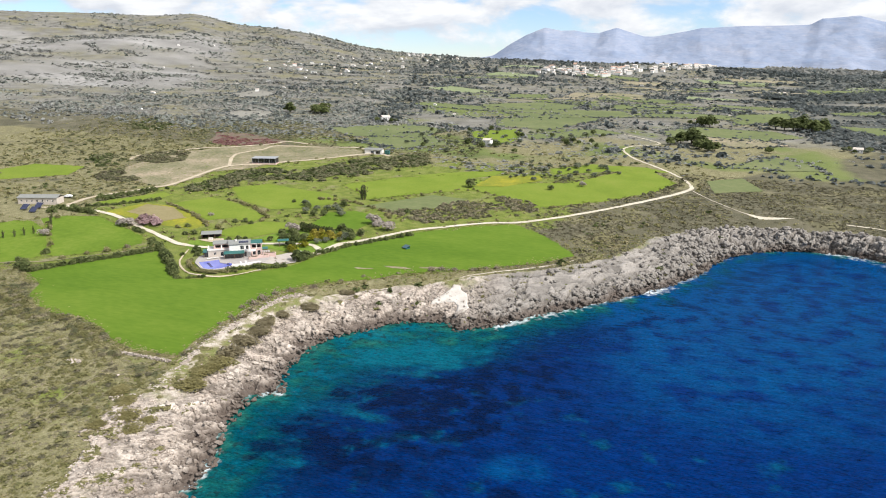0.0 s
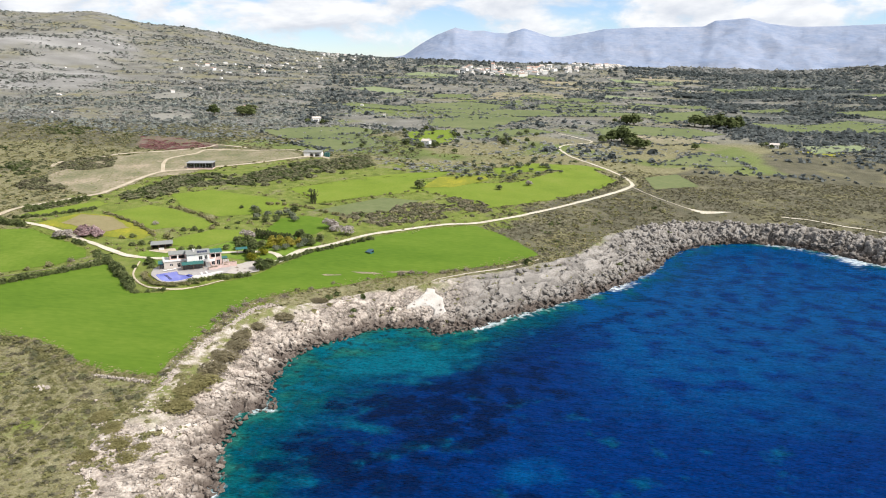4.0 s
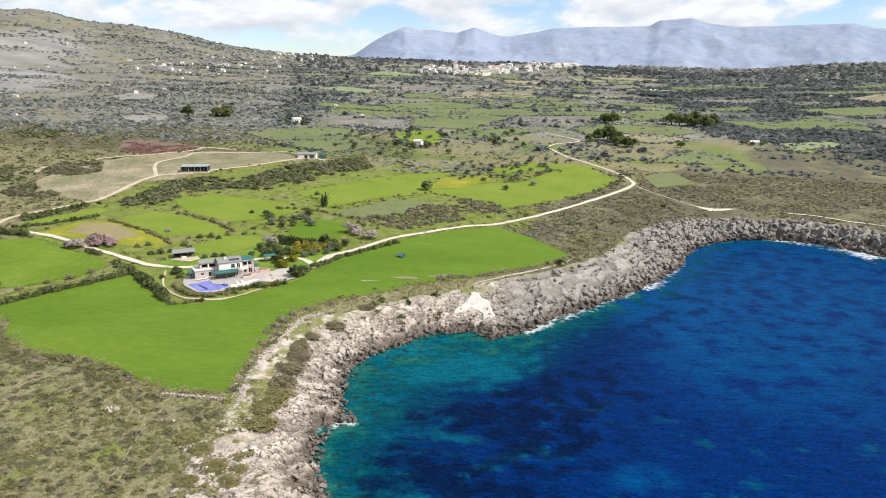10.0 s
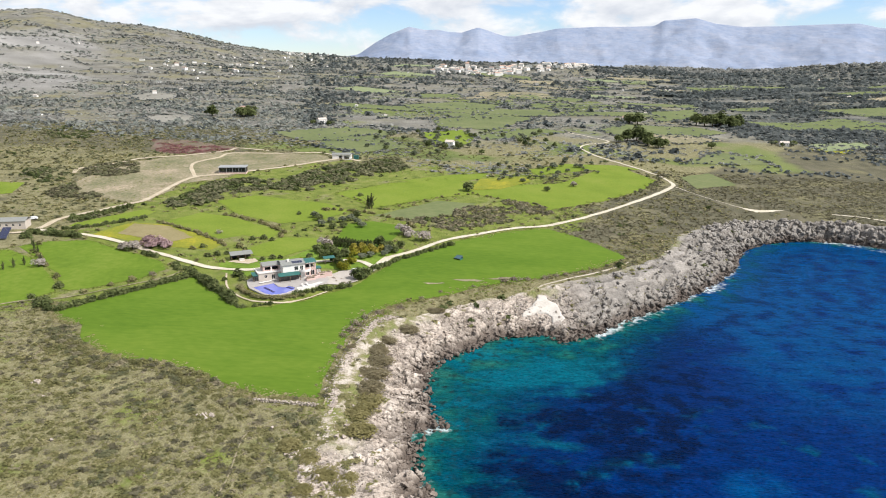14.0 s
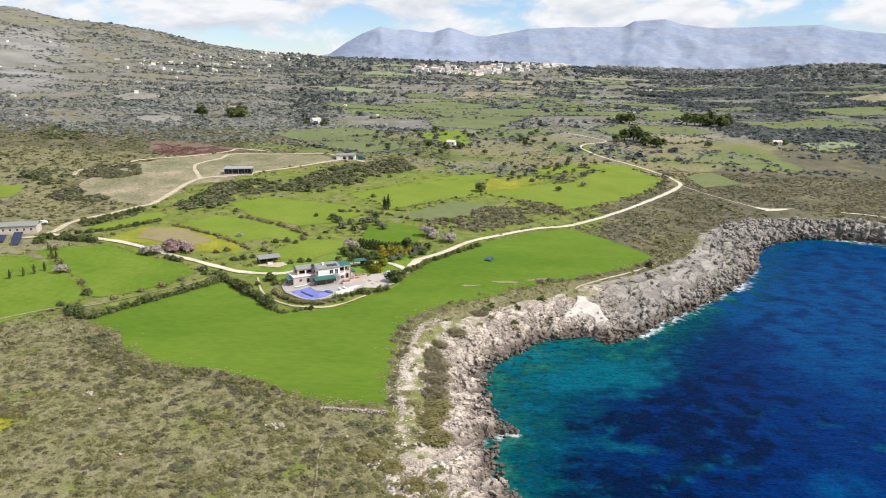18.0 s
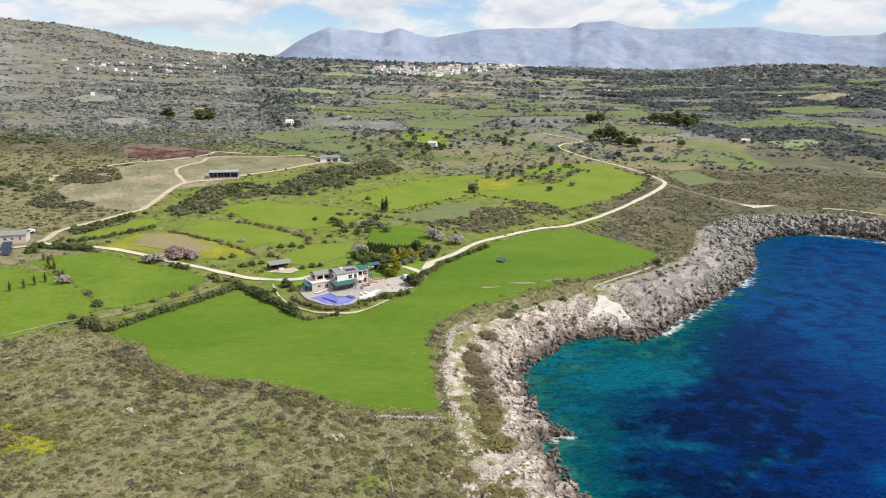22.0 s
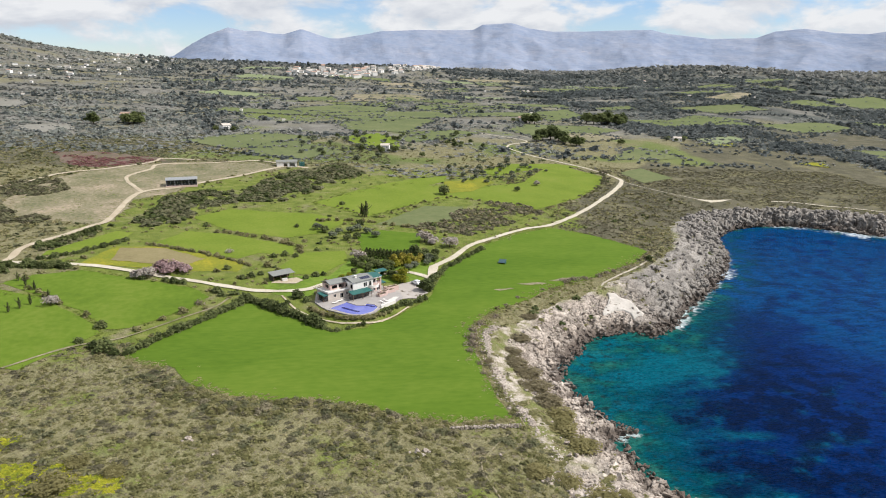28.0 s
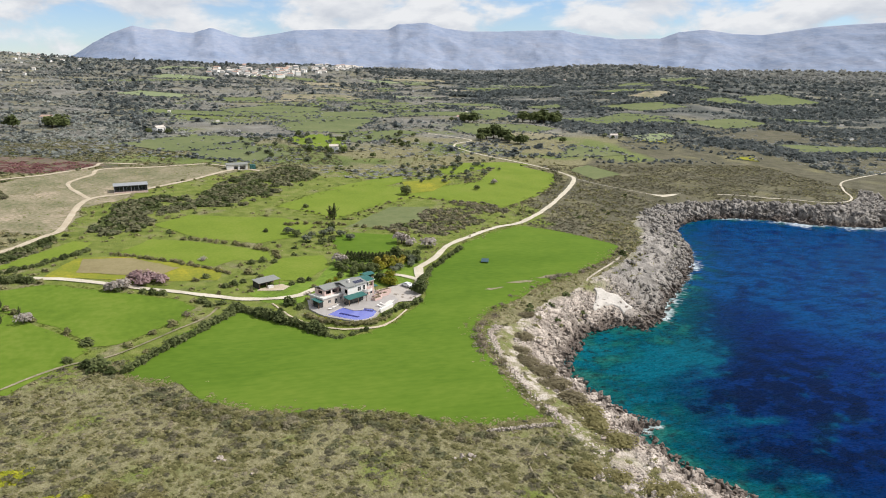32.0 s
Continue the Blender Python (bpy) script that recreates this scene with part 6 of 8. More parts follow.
thicket([(-151, 340), (-147, 352), (-142, 392), (-133, 401), (-106, 404), (-97, 433), (-82, 453), (-53, 477), (-41, 452), (-65, 417), (-86, 382), (-108, 382), (-124, 368), (-129, 343), (-141, 337)], 900, (1.6, 3.2), (M_MAQUIS, M_LEAF, M_MAQUIS), "dense evergreen thicket below the sheds")
thicket([(-176, 305), (-171, 314), (-163, 326), (-155, 338), (-158, 331), (-165, 318), (-171, 306)], 26, (1.2, 2.1), (M_MAQUIS, M_LEAF), "dark thicket along the dirt road")
thicket([(-255, 395), (-248, 403), (-229, 397), (-218, 369), (-231, 373)], 130, (1.2, 2.8), (M_LEAF, M_MAQUIS), "dark thicket on the western slope")
thicket([(-224, 398), (-224, 418), (-204, 428), (-192, 406), (-203, 391)], 160, (1.2, 2.4), (M_MAQUIS, M_HEATH), "brown-green thicket beside the paddock")
thicket([(-213, 350), (-218, 376), (-199, 362), (-184, 351), (-194, 337)], 150, (1.2, 2.4), (M_HEATH, M_MAQUIS), "greyish thicket above the white house")
thicket([(-318, 517), (-312, 534), (-288, 536), (-272, 496), (-294, 487)], 70, (1.6, 3.2), (M_LEAF, M_MAQUIS), "dark trees at the foot of the hill")
thicket([(-32, 334), (-17, 343), (1, 367), (19, 382), (36, 376), (42, 358), (35, 348), (9, 330), (-4, 319), (-22, 326)], 480, (0.9, 2.0), (M_HEATH, M_GREYSHRUB, M_MAQUIS), "leafless grey-brown thicket beside the road")
thicket([(68, 390), (84, 406), (106, 439), (116, 470), (123, 470), (112, 440), (98, 418)], 60, (0.9, 1.9), (M_MAQUIS, M_HEATH), "low bushes on the road verge")
thicket([(-110, 194), (-103, 187), (-96, 182), (-86, 179), (-76, 178.5), (-65, 174.5), (-55, 168.5), (-46, 163), (-42, 158), (-50, 158), (-62, 167), (-76, 172), (-88, 173), (-98, 176), (-108, 184), (-116, 196)], 190, (0.8, 2.1), (M_MAQUIS, M_SHRUB, M_GREYSHRUB, M_CUSHION), "broad brownish shrubs along the edge of the field", THICK_FINE)
plant("field_scrub", TUFTS_MID, 1000, (-340, 290, -160, 520), (0.9, 2.4), M_MAQUIS, "olive-brown scrub on the western slope", 181, 20, 0.6, (0.5, 0.9))
plant("field_scrub", TUFTS_LOW, 3600, (-360, 290, -160, 560), (0.7, 1.8), M_SHRUB, "low olive scrub on the western slope", 182, 14, 0.66, (0.45, 0.8))
plant("field_scrub", TUFTS_LOW, 2200, (-240, 470, -20, 600), (0.7, 1.9), M_MAQUIS, "dense scrub above the paddock", 183, 16, 0.62, (0.45, 0.8))
for x, y, s in ((-123, 151, 7.0), (-113, 154.5, 5.6), (-121, 158.5, 5.0)):
    bush("brown", x, y, s, "among the yellow flowers", "scrub mounds", 0.38)
# bushes along the coast path and at the edge of the rocks
for x, y, s, way, long in ((-14.0, 214, 5.4, 30, 1.35), (-18.8, 204.4, 4.2, 60, 1.3), (-20.4, 196.4, 5.4, 120, 1.5), (-18.6, 190, 5.2, 105, 1.5), (-19.4, 182, 6.4, 95, 1.3), (-19.0, 173, 6.8, 95, 1.35), (-18.0, 166.4, 5.6, 95, 1.3), (-19.6, 160.2, 5.8, 65, 1.3), (-17.8, 152.8, 6.0, 80, 1.25), (-28.0, 196, 2.6, 90, 1.3),
        (-31, 143, 4.6, 130, 1.4), (-21.4, 133.6, 4.8, 110, 1.2), (-16.6, 134.4, 3.6, 90, 1.2), (-16.6, 129, 3.8, 90, 1.2), (-26, 139, 4.0, 120, 1.3), (-24, 127, 3.6, 100, 1.3), (-6.4, 228.4, 4.2, 20, 1.4)):
    ob = bush("heather" if 170 < y < 208 or y > 212 else "brown", x, y, s, "beside the coast path", "coast path mounds", 0.3, gz(x, y) + 0.25)
    ob.matrix_basis = pose(x, y, float(shore_z(np.array([x]), np.array([y]))[0]) - 0.1, 0, 0, way) @ Matrix.Diagonal((s * long * 1.02, s * 1.2, s * 0.44, 1))
for x, y, s in ((-20.5, 200, 3.4), (-13, 143, 3.4), (-21, 144, 2.8), (-10, 154, 2.6), (-9, 215, 3.4), (-22.5, 164, 2.6),
        (-12, 133, 3.4), (-17, 136, 3.0), (-8, 127, 3.0), (-3, 228, 3.4), (2, 233, 2.6), (-7, 222, 3.8)):
    bush("shrub" if s < 5 else "brown", x, y, s, "beside the coast path", "coast path bushes", 0.34, None)
for x, y, s in ((-30.5, 206, 4.6), (-29.5, 211, 4.8), (-31.5, 202, 3.4), (-31, 194, 2.6), (-31.2, 188, 2.2), (-27.5, 216.5, 3.6), (-24, 221, 3.2), (-18, 226.5, 3.0)):
    bush("bare", x, y, s, "on the edge of the big field", flat=0.8)
for x, y, s in ((16, 257, 4.6), (20, 258.6, 4.4), (24, 259.4, 3.6), (31, 262, 4.2), (35, 265, 3.4), (39, 267, 3.0), (-6, 243, 2.6), (5, 250, 2.4), (-12, 236, 2.6), (46, 272, 2.4)):
    bush("bare", x, y, s, "between field and rocks", "bare shore bushes", 0.6)
bush("dark", 62, 284, 3.4, "alone above the rocks", flat=0.7)

# ---- building helpers ----
def boxes(name, items, bevel=0.0):
    """One mesh of boxes, each (x0, x1, y0, y1, z0, z1)."""
    bm = bmesh.new()
    for x0, x1, y0, y1, z0, z1 in items:
        m = Matrix.Translation(((x0 + x1) / 2, (y0 + y1) / 2, (z0 + z1) / 2)) @ Matrix.Diagonal((x1 - x0, y1 - y0, z1 - z0, 1))
        bmesh.ops.create_cube(bm, size=1, matrix=m)
    if bevel:
        bmesh.ops.bevel(bm, geom=bm.edges[:], offset=bevel, segments=1, affect="EDGES")
    return done(bm, name)


def wall_mesh(p0, p1, z0, z1, thick, openings=()):
    """A wall from p0 to p1 (its outer face to the right of that way), with openings (s0, s1, za, zb) through it."""
    p0, p1 = Vector(p0), Vector(p1)
    length = (p1 - p0).length
    u = (p1 - p0) / length
    inw = Vector((-u.y, u.x))
    ss = sorted({0.0, length, *[min(max(v, 0), length) for o in openings for v in o[:2]]})
    zs = sorted({z0, z1, *[v for o in openings for v in o[2:]]})
    solid = [[not any(o[0] - 1e-6 <= (a + b) / 2 <= o[1] and o[2] <= (c + d) / 2 <= o[3] for o in openings) for c, d in zip(zs[:-1], zs[1:])] for a, b in zip(ss[:-1], ss[1:])]
    bm = bmesh.new()

    def at(s, z, t):
        q = p0 + u * s + inw * t
        return bm.verts.new((q.x, q.y, z))
    ni, nj = len(solid), len(solid[0])
    for i in range(ni):
        for j in range(nj):
            if not solid[i][j]:
                continue
            a, b, c, d = ss[i], ss[i + 1], zs[j], zs[j + 1]
            bm.faces.new((at(a, c, 0), at(b, c, 0), at(b, d, 0), at(a, d, 0)))
            bm.faces.new((at(b, c, thick), at(a, c, thick), at(a, d, thick), at(b, d, thick)))
            if i == 0 or not solid[i - 1][j]:
                bm.faces.new((at(a, c, thick), at(a, c, 0), at(a, d, 0), at(a, d, thick)))
            if i == ni - 1 or not solid[i + 1][j]:
                bm.faces.new((at(b, c, 0), at(b, c, thick), at(b, d, thick), at(b, d, 0)))
            if j == 0 or not solid[i][j - 1]:
                bm.faces.new((at(a, c, thick), at(b, c, thick), at(b, c, 0), at(a, c, 0)))
            if j == nj - 1 or not solid[i][j + 1]:
                bm.faces.new((at(a, d, 0), at(b, d, 0), at(b, d, thick), at(a, d, thick)))
    bmesh.ops.remove_doubles(bm, verts=bm.verts, dist=1e-4)
    return done(bm, "wall")


def prism(name, poly, z0, z1):
    bm = bmesh.new()
    lo = [bm.verts.new((x, y, z0)) for x, y in poly]
    hi = [bm.verts.new((x, y, z1)) for x, y in poly]
    n = len(poly)
    bm.faces.new(hi)
    bm.faces.new(lo[::-1])
    for i in range(n):
        bm.faces.new((lo[i], lo[(i + 1) % n], hi[(i + 1) % n], hi[i]))
    return done(bm, name)


def gable(name, x0, x1, y0, y1, z_eave, z_ridge, thick=0.18, over=0.35, along="x"):
    """A ridged roof of two thick slopes over a rectangle."""
    bm = bmesh.new()
    x0, x1, y0, y1 = x0 - over, x1 + over, y0 - over, y1 + over
    sec = [(0, z_eave), (0.5, z_ridge), (1, z_eave)]
    ends = []
    for e in (0, 1):
        ring = []
        for off in (0, -thick):
            for s, z in (sec if off == 0 else sec[::-1]):
                if along == "x":
                    ring.append(bm.verts.new((x0 + (x1 - x0) * e, y0 + (y1 - y0) * s, z + off)))
                else:
                    ring.append(bm.verts.new((x0 + (x1 - x0) * s, y0 + (y1 - y0) * e, z + off)))
        ends.append(ring)
    n = len(ends[0])
    for i in range(n):
        bm.faces.new((ends[0][i], ends[0][(i + 1) % n], ends[1][(i + 1) % n], ends[1][i]))
    bm.faces.new((ends[0][0], ends[0][1], ends[0][4], ends[0][5]))
    bm.faces.new((ends[0][1], ends[0][2], ends[0][3], ends[0][4]))
    bm.faces.new((ends[1][5], ends[1][4], ends[1][1], ends[1][0]))
    bm.faces.new((ends[1][4], ends[1][3], ends[1][2], ends[1][1]))
    return done(bm, name)


def slope(name, x0, x1, y0, y1, z_at_y0, z_at_y1, thick=0.12):
    """A plain tilted slab, its height running from y0 to y1."""
    bm = bmesh.new()
    top = [bm.verts.new(q) for q in ((x0, y0, z_at_y0), (x1, y0, z_at_y0), (x1, y1, z_at_y1), (x0, y1, z_at_y1))]
    low = [bm.verts.new((v.co.x, v.co.y, v.co.z - thick)) for v in top]
    bm.faces.new(top)
    bm.faces.new(low[::-1])
    for i in range(4):
        bm.faces.new((low[i], low[(i + 1) % 4], top[(i + 1) % 4], top[i]))
    return done(bm, name)


def plain(name, a, b, scale=0.8, rough=0.7, bump=0.0, metal=0.0, spec=0.4):
    return material(name, [a, b], scale, scale * 9, rough=rough, bump=bump, metal=metal, spec=spec)


M_WHITE = plain("white_render", (0.66, 0.63, 0.59), (0.78, 0.75, 0.72))
M_CREAM = plain("cream_render", (0.44, 0.385, 0.335), (0.54, 0.485, 0.43))
M_ROSE = plain("rose_render", (0.5, 0.36, 0.32), (0.6, 0.45, 0.41))
M_SLATE = plain("grey_roof_shingle", (0.16, 0.165, 0.155), (0.235, 0.24, 0.225), 1.4, 0.85, 0.06)
M_TEAL = plain("teal_roof_sheet", (0.015, 0.085, 0.078), (0.025, 0.12, 0.108), 0.6, 0.55)
# near-black puts the shade inside rooms and loggias into the colour
M_DARKIN = plain("shaded_interior", (0.03, 0.028, 0.026), (0.05, 0.047, 0.043))
M_GLASS = plain("dark_window_glass", (0.012, 0.016, 0.02), (0.02, 0.026, 0.03), 0.5, 0.08, spec=0.8)
M_PAVE = plain("greyish_terrace_paving", (0.27, 0.25, 0.235), (0.36, 0.335, 0.315), 0.6, 0.8)
M_POOL = plain("violet_blue_pool_water", (0.12, 0.14, 0.42), (0.165, 0.185, 0.5), 0.35, 0.12, 0.03, spec=0.5)
M_POOLTILE = plain("navy_pool_tile", (0.012, 0.014, 0.12), (0.02, 0.025, 0.17), 2.0, 0.25)
M_WOOD = plain("brown_timber", (0.12, 0.075, 0.045), (0.2, 0.13, 0.085), 3.0)
M_BLACK = plain("black_cladding", (0.016, 0.015, 0.015), (0.03, 0.028, 0.027), 1.5, 0.6)
M_GREYM = plain("grey_sheet_metal", (0.25, 0.26, 0.27), (0.34, 0.35, 0.36), 0.9, 0.5, metal=0.3)
M_SOLAR = plain("solar_cells", (0.008, 0.012, 0.04), (0.014, 0.02, 0.065), 2.5, 0.15, spec=0.8)
M_CONC = plain("pale_concrete", (0.5, 0.48, 0.44), (0.62, 0.6, 0.56), 0.6, 0.9)
M_PARK = plain("worn_greyish_concrete", (0.3, 0.27, 0.24), (0.4, 0.365, 0.33), 0.5, 0.9)
M_CARWHITE = plain("white_car_paint", (0.68, 0.69, 0.7), (0.74, 0.75, 0.76), 0.3, 0.25, spec=0.6)
M_TYRE = plain("black_rubber", (0.012, 0.012, 0.012), (0.02, 0.02, 0.02), 5.0, 0.85)
M_STEEL = plain("dull_steel", (0.3, 0.3, 0.3), (0.38, 0.38, 0.38), 3.0, 0.4, metal=0.8)
M_TERRA = plain("terracotta_tiles", (0.3, 0.12, 0.06), (0.42, 0.19, 0.1), 1.2, 0.85, 0.05)

# ---- the villa by the sea ----
VILLA_Z = 12.95
villa = new("house")
villa.matrix_basis = pose(-60.7, 241.9, VILLA_Z, 0, 0, 30) @ pose(1.1, 1.2, 0) @ Matrix.Diagonal((0.84, 0.84, 0.82, 1))
tagged(villa, "white two-storey villa with grey roofs and teal awnings beside a pool", "house")


def window(parent, x0, x1, y, z0, z1, panes=2):
    """A framed window in a wall that faces -y, set back from its outer face."""
    w = part("window", boxes("window", [(x0, x1, y + 0.12, y + 0.15, z0, z1)]), M_GLASS, parent, "dark glazed window")
    f = 0.07
    part("frame", boxes("frame", [(x0, x0 + f, y + 0.06, y + 0.16, z0, z1), (x1 - f, x1, y + 0.06, y + 0.16, z0, z1), (x0 + f, x1 - f, y + 0.06, y + 0.16, z0, z0 + f), (x0 + f, x1 - f, y + 0.06, y + 0.16, z1 - f, z1)]
        + [(x0 + (x1 - x0) * k / panes - 0.025, x0 + (x1 - x0) * k / panes + 0.025, y + 0.07, y + 0.15, z0 + f - 0.01, z1 - f + 0.01) for k in range(1, panes)]), M_WHITE, w)
    return w


def block(parent, x0, x1, y0, y1, z0, z1, mat, front=(), left=(), right=(), thick=0.3):
    """Four walls of a block; openings are given along each wall from its start."""
    part("wall", wall_mesh((x0, y0), (x1, y0), z0, z1, thick, front), mat, parent)
    part("wall", wall_mesh((x1, y0 + thick), (x1, y1 - thick), z0, z1, thick, right), mat, parent)
    part("wall", wall_mesh((x1, y1), (x0, y1), z0, z1, thick), mat, parent)
    part("wall", wall_mesh((x0, y1 - thick), (x0, y0 + thick), z0, z1, thick, left), mat, parent)
    part("floor_slab", boxes("floor_slab", [(x0 + thick, x1 - thick, y0 + thick, y1 - thick, z0 + 0.01, z0 + 0.12)]), M_DARKIN, parent)


def build_villa():
    v = villa
    # ground floor of the west wing
    block(v, -10.5, -1.05, 3.0, 11.0, 0, 3.1, M_CREAM, [(2.4, 3.6, 1.0, 2.2), (5.4, 6.8, 0.12, 2.25), (8.0, 9.0, 1.0, 2.2)], [(4.6, 6.6, 0.12, 2.3)])
    window(v, -8.1, -6.9, 3.0, 1.0, 2.2)
    window(v, -5.1, -3.7, 3.0, 0.12, 2.25)
    window(v, -2.5, -1.5, 3.0, 1.0, 2.2)
    part("flat_roof", boxes("flat_roof", [(-10.8, -1.05, 2.7, 11.2, 3.1, 3.32)], 0.03), M_CONC, v)
    part("parapet", boxes("parapet", [(-10.8, -1.1, 2.7, 2.95, 3.32, 3.75), (-10.8, -10.55, 2.95, 11.2, 3.32, 3.75)], 0.02), M_WHITE, v, "white roof terrace parapet")
    # upper west block with its loggia
    block(v, -8.0, -1.1, 5.2, 11.0, 3.33, 5.5, M_ROSE, [(0.7, 3.2, 3.75, 5.1), (3.7, 6.3, 3.75, 5.1)], [(1.6, 4.2, 3.75, 5.1)])
    part("pillar", boxes("pillar", [(-4.85, -4.35, 5.18, 5.5, 3.33, 5.5)]), M_WHITE, v)
    part("back_wall", boxes("back_wall", [(-7.6, -1.5, 8.0, 8.1, 3.45, 5.5)]), M_DARKIN, v)
    part("roof", gable("roof", -8.0, -1.1, 5.2, 11.0, 5.75, 6.75, along="x"), M_SLATE, v, "grey shingled gable roof")
    # central block
    block(v, -1.0, 8.4, 0.2, 9.0, 0, 6.1, M_WHITE, [(0.8, 3.2, 0.12, 2.4), (4.1, 7.6, 0.12, 2.45), (4.9, 6.5, 3.5, 5.3), (7.3, 8.6, 3.3, 5.4)], [(6.5, 8.5, 3.5, 5.2), (2.5, 4.5, 3.5, 5.2)], [(1.0, 2.8, 3.4, 5.4)])
    window(v, -0.2, 2.2, 0.2, 0.12, 2.4, 3)
    window(v, 3.1, 6.6, 0.2, 0.12, 2.45, 4)
    window(v, 3.9, 5.5, 0.2, 3.5, 5.3, 2)
    window(v, 6.3, 7.6, 0.2, 3.3, 5.4, 2)
    part("inner_floor", boxes("inner_floor", [(-0.7, 8.1, 0.5, 8.7, 2.95, 3.1)]), M_DARKIN, v)
    roof = part("roof", gable("roof", -1.0, 8.4, 0.2, 9.0, 6.28, 7.44, along="x"), M_SLATE, v, "grey shingled gable roof with solar panels")
    for k in range(4):
        x = 3.4 + 1.08 * k
        p = part("solar_panel", slope("solar_panel", x, x + 1.0, 1.0, 2.7, 6.28 + 0.244 * 1.15 + 0.14, 6.28 + 0.244 * 2.85 + 0.14, 0.05), M_SOLAR, roof, "dark blue solar panel")
    part("chimney", boxes("chimney", [(1.7, 2.5, 2.8, 3.5, 6.5, 7.9), (1.6, 2.6, 2.7, 3.6, 7.9, 8.02)], 0.02), M_WHITE, roof)
    # east block with its teal roof
    block(v, 8.45, 13.6, 2.0, 9.0, 0, 5.7, M_ROSE, [(0.6, 4.6, 3.6, 5.2), (0.8, 2.2, 0.12, 2.3), (2.9, 4.4, 0.12, 2.3)], (), [(1.2, 3.4, 3.6, 5.2), (1.2, 3.0, 0.12, 2.3)])
    part("back_wall", boxes("back_wall", [(8.8, 13.2, 4.8, 4.9, 3.1, 5.6)]), M_DARKIN, v)
    part("inner_floor", boxes("inner_floor", [(8.75, 13.3, 2.3, 8.7, 2.9, 3.05)]), M_CREAM, v)
    window(v, 9.25, 10.65, 2.0, 0.12, 2.3)
    window(v, 11.35, 12.85, 2.0, 0.12, 2.3)
    part("pillar", boxes("pillar", [(10.9, 11.25, 1.98, 2.32, 3.05, 5.7)]), M_WHITE, v)
    part("roof", gable("roof", 8.45, 13.6, 2.0, 9.0, 5.9, 6.65, along="x"), M_TEAL, v, "teal sheet roof")
    part("gutter", boxes("gutter", [(8.1, 13.95, 1.55, 1.66, 5.7, 5.82)], 0.02), M_WHITE, v)
    # balcony
    bm = bmesh.new()
    for r0, r1, z0, z1 in ((0.0, 2.3, 2.75, 2.95), (2.15, 2.3, 2.95, 3.85)):
        n = 14
        rings = []
        for k in range(n + 1):
            a = math.pi + math.pi * k / n
            c, s = math.cos(a), math.sin(a)
            rings.append([bm.verts.new((8.4 + r * c, 0.2 + r * s * 0.8, z)) for r, z in ((r0 + 0.01, z0), (r1, z0), (r1, z1), (r0 + 0.01, z1))])
        for a, b in zip(rings[:-1], rings[1:]):
            for i in range(4):
                bm.faces.new((a[i], a[(i + 1) % 4], b[(i + 1) % 4], b[i]))
        bm.faces.new(rings[0])
        bm.faces.new(rings[-1][::-1])
    part("balcony", done(bm, "balcony"), M_WHITE, v, "rounded white balcony")
    # awnings on timber posts
    for x0, x1, y0, y1, z0, z1 in ((-3.4, 5.6, -3.4, 0.15, 2.65, 3.2), (13.7, 16.2, 2.4, 5.4, 2.6, 3.0)):
        aw = part("awning", slope("awning", x0, x1, y0, y1, z0, z1), M_TEAL, v, "teal sheet awning on posts")
        part("beam", boxes("beam", [(x0 + 0.1, x1 - 0.1, y0 + 0.2, y0 + 0.36, z0 - 0.36, z0 - 0.14)]), M_WOOD, aw)
        for x in (x0 + 0.2, (x0 + x1) / 2, x1 - 0.35):
            part("post", boxes("post", [(x, x + 0.16, y0 + 0.2, y0 + 0.36, 0, z0 - 0.36)], 0.01), M_WOOD, aw)
    # dark glazed boxes added for the deep shade under the awnings
    for x0, x1, y0, y1, h in ((-3.0, 5.2, -1.2, 0.14, 2.5), (-12.2, -10.6, 3.2, 6.8, 2.7)):
        ve = part("veranda", boxes("veranda", [(x0, x1, y0, y1, 0.03, h)]), M_GLASS, v, "dark box added for the shade under an awning")
        n = max(2, int((x1 - x0) / 1.1))
        for q in range(n + 1):
            part("mullion", boxes("mullion", [(x0 + (x1 - x0) * q / n - 0.03, x0 + (x1 - x0) * q / n + 0.03, y0 - 0.04, y0 - 0.004, 0.03, h)]), M_WOOD, ve)
    # west corner porch under its own awning
    part("porch_roof", slope("porch_roof", -12.9, -10.84, 2.2, 7.2, 2.7, 3.0), M_TEAL, v, "teal sheet porch roof")
    for y in (3.2, 6.9):
        part("post", boxes("post", [(-12.6, -12.42, y, y + 0.18, 0, 2.85)], 0.01), M_WOOD, v)
    # curved rose garden wall before the east block
    bm = bmesh.new()
    for k in range(16):
        a0, a1 = math.radians(200 + 140 * k / 16), math.radians(200 + 140 * (k + 1) / 16)
        for r in (3.0,):
            q = [bm.verts.new((11.3 + rr * math.cos(a), -1.6 + rr * 0.75 * math.sin(a), z)) for a in (a0, a1) for rr in (r, r - 0.25) for z in (0, 1.25)]
            for f in ((0, 4, 5, 1), (2, 3, 7, 6), (1, 5, 7, 3), (0, 2, 6, 4)):
                bm.faces.new([q[i] for i in f])
    bmesh.ops.remove_doubles(bm, verts=bm.verts, dist=1e-3)
    part("garden_wall", done(bm, "garden_wall"), M_ROSE, v, "curved rose garden wall")
    part("steps", boxes("steps", [(2.6, 5.6, -0.75, 0.15, 0, 0.16), (2.6, 5.6, -0.35, 0.15, 0.16, 0.3)]), M_PAVE, v)


build_villa()

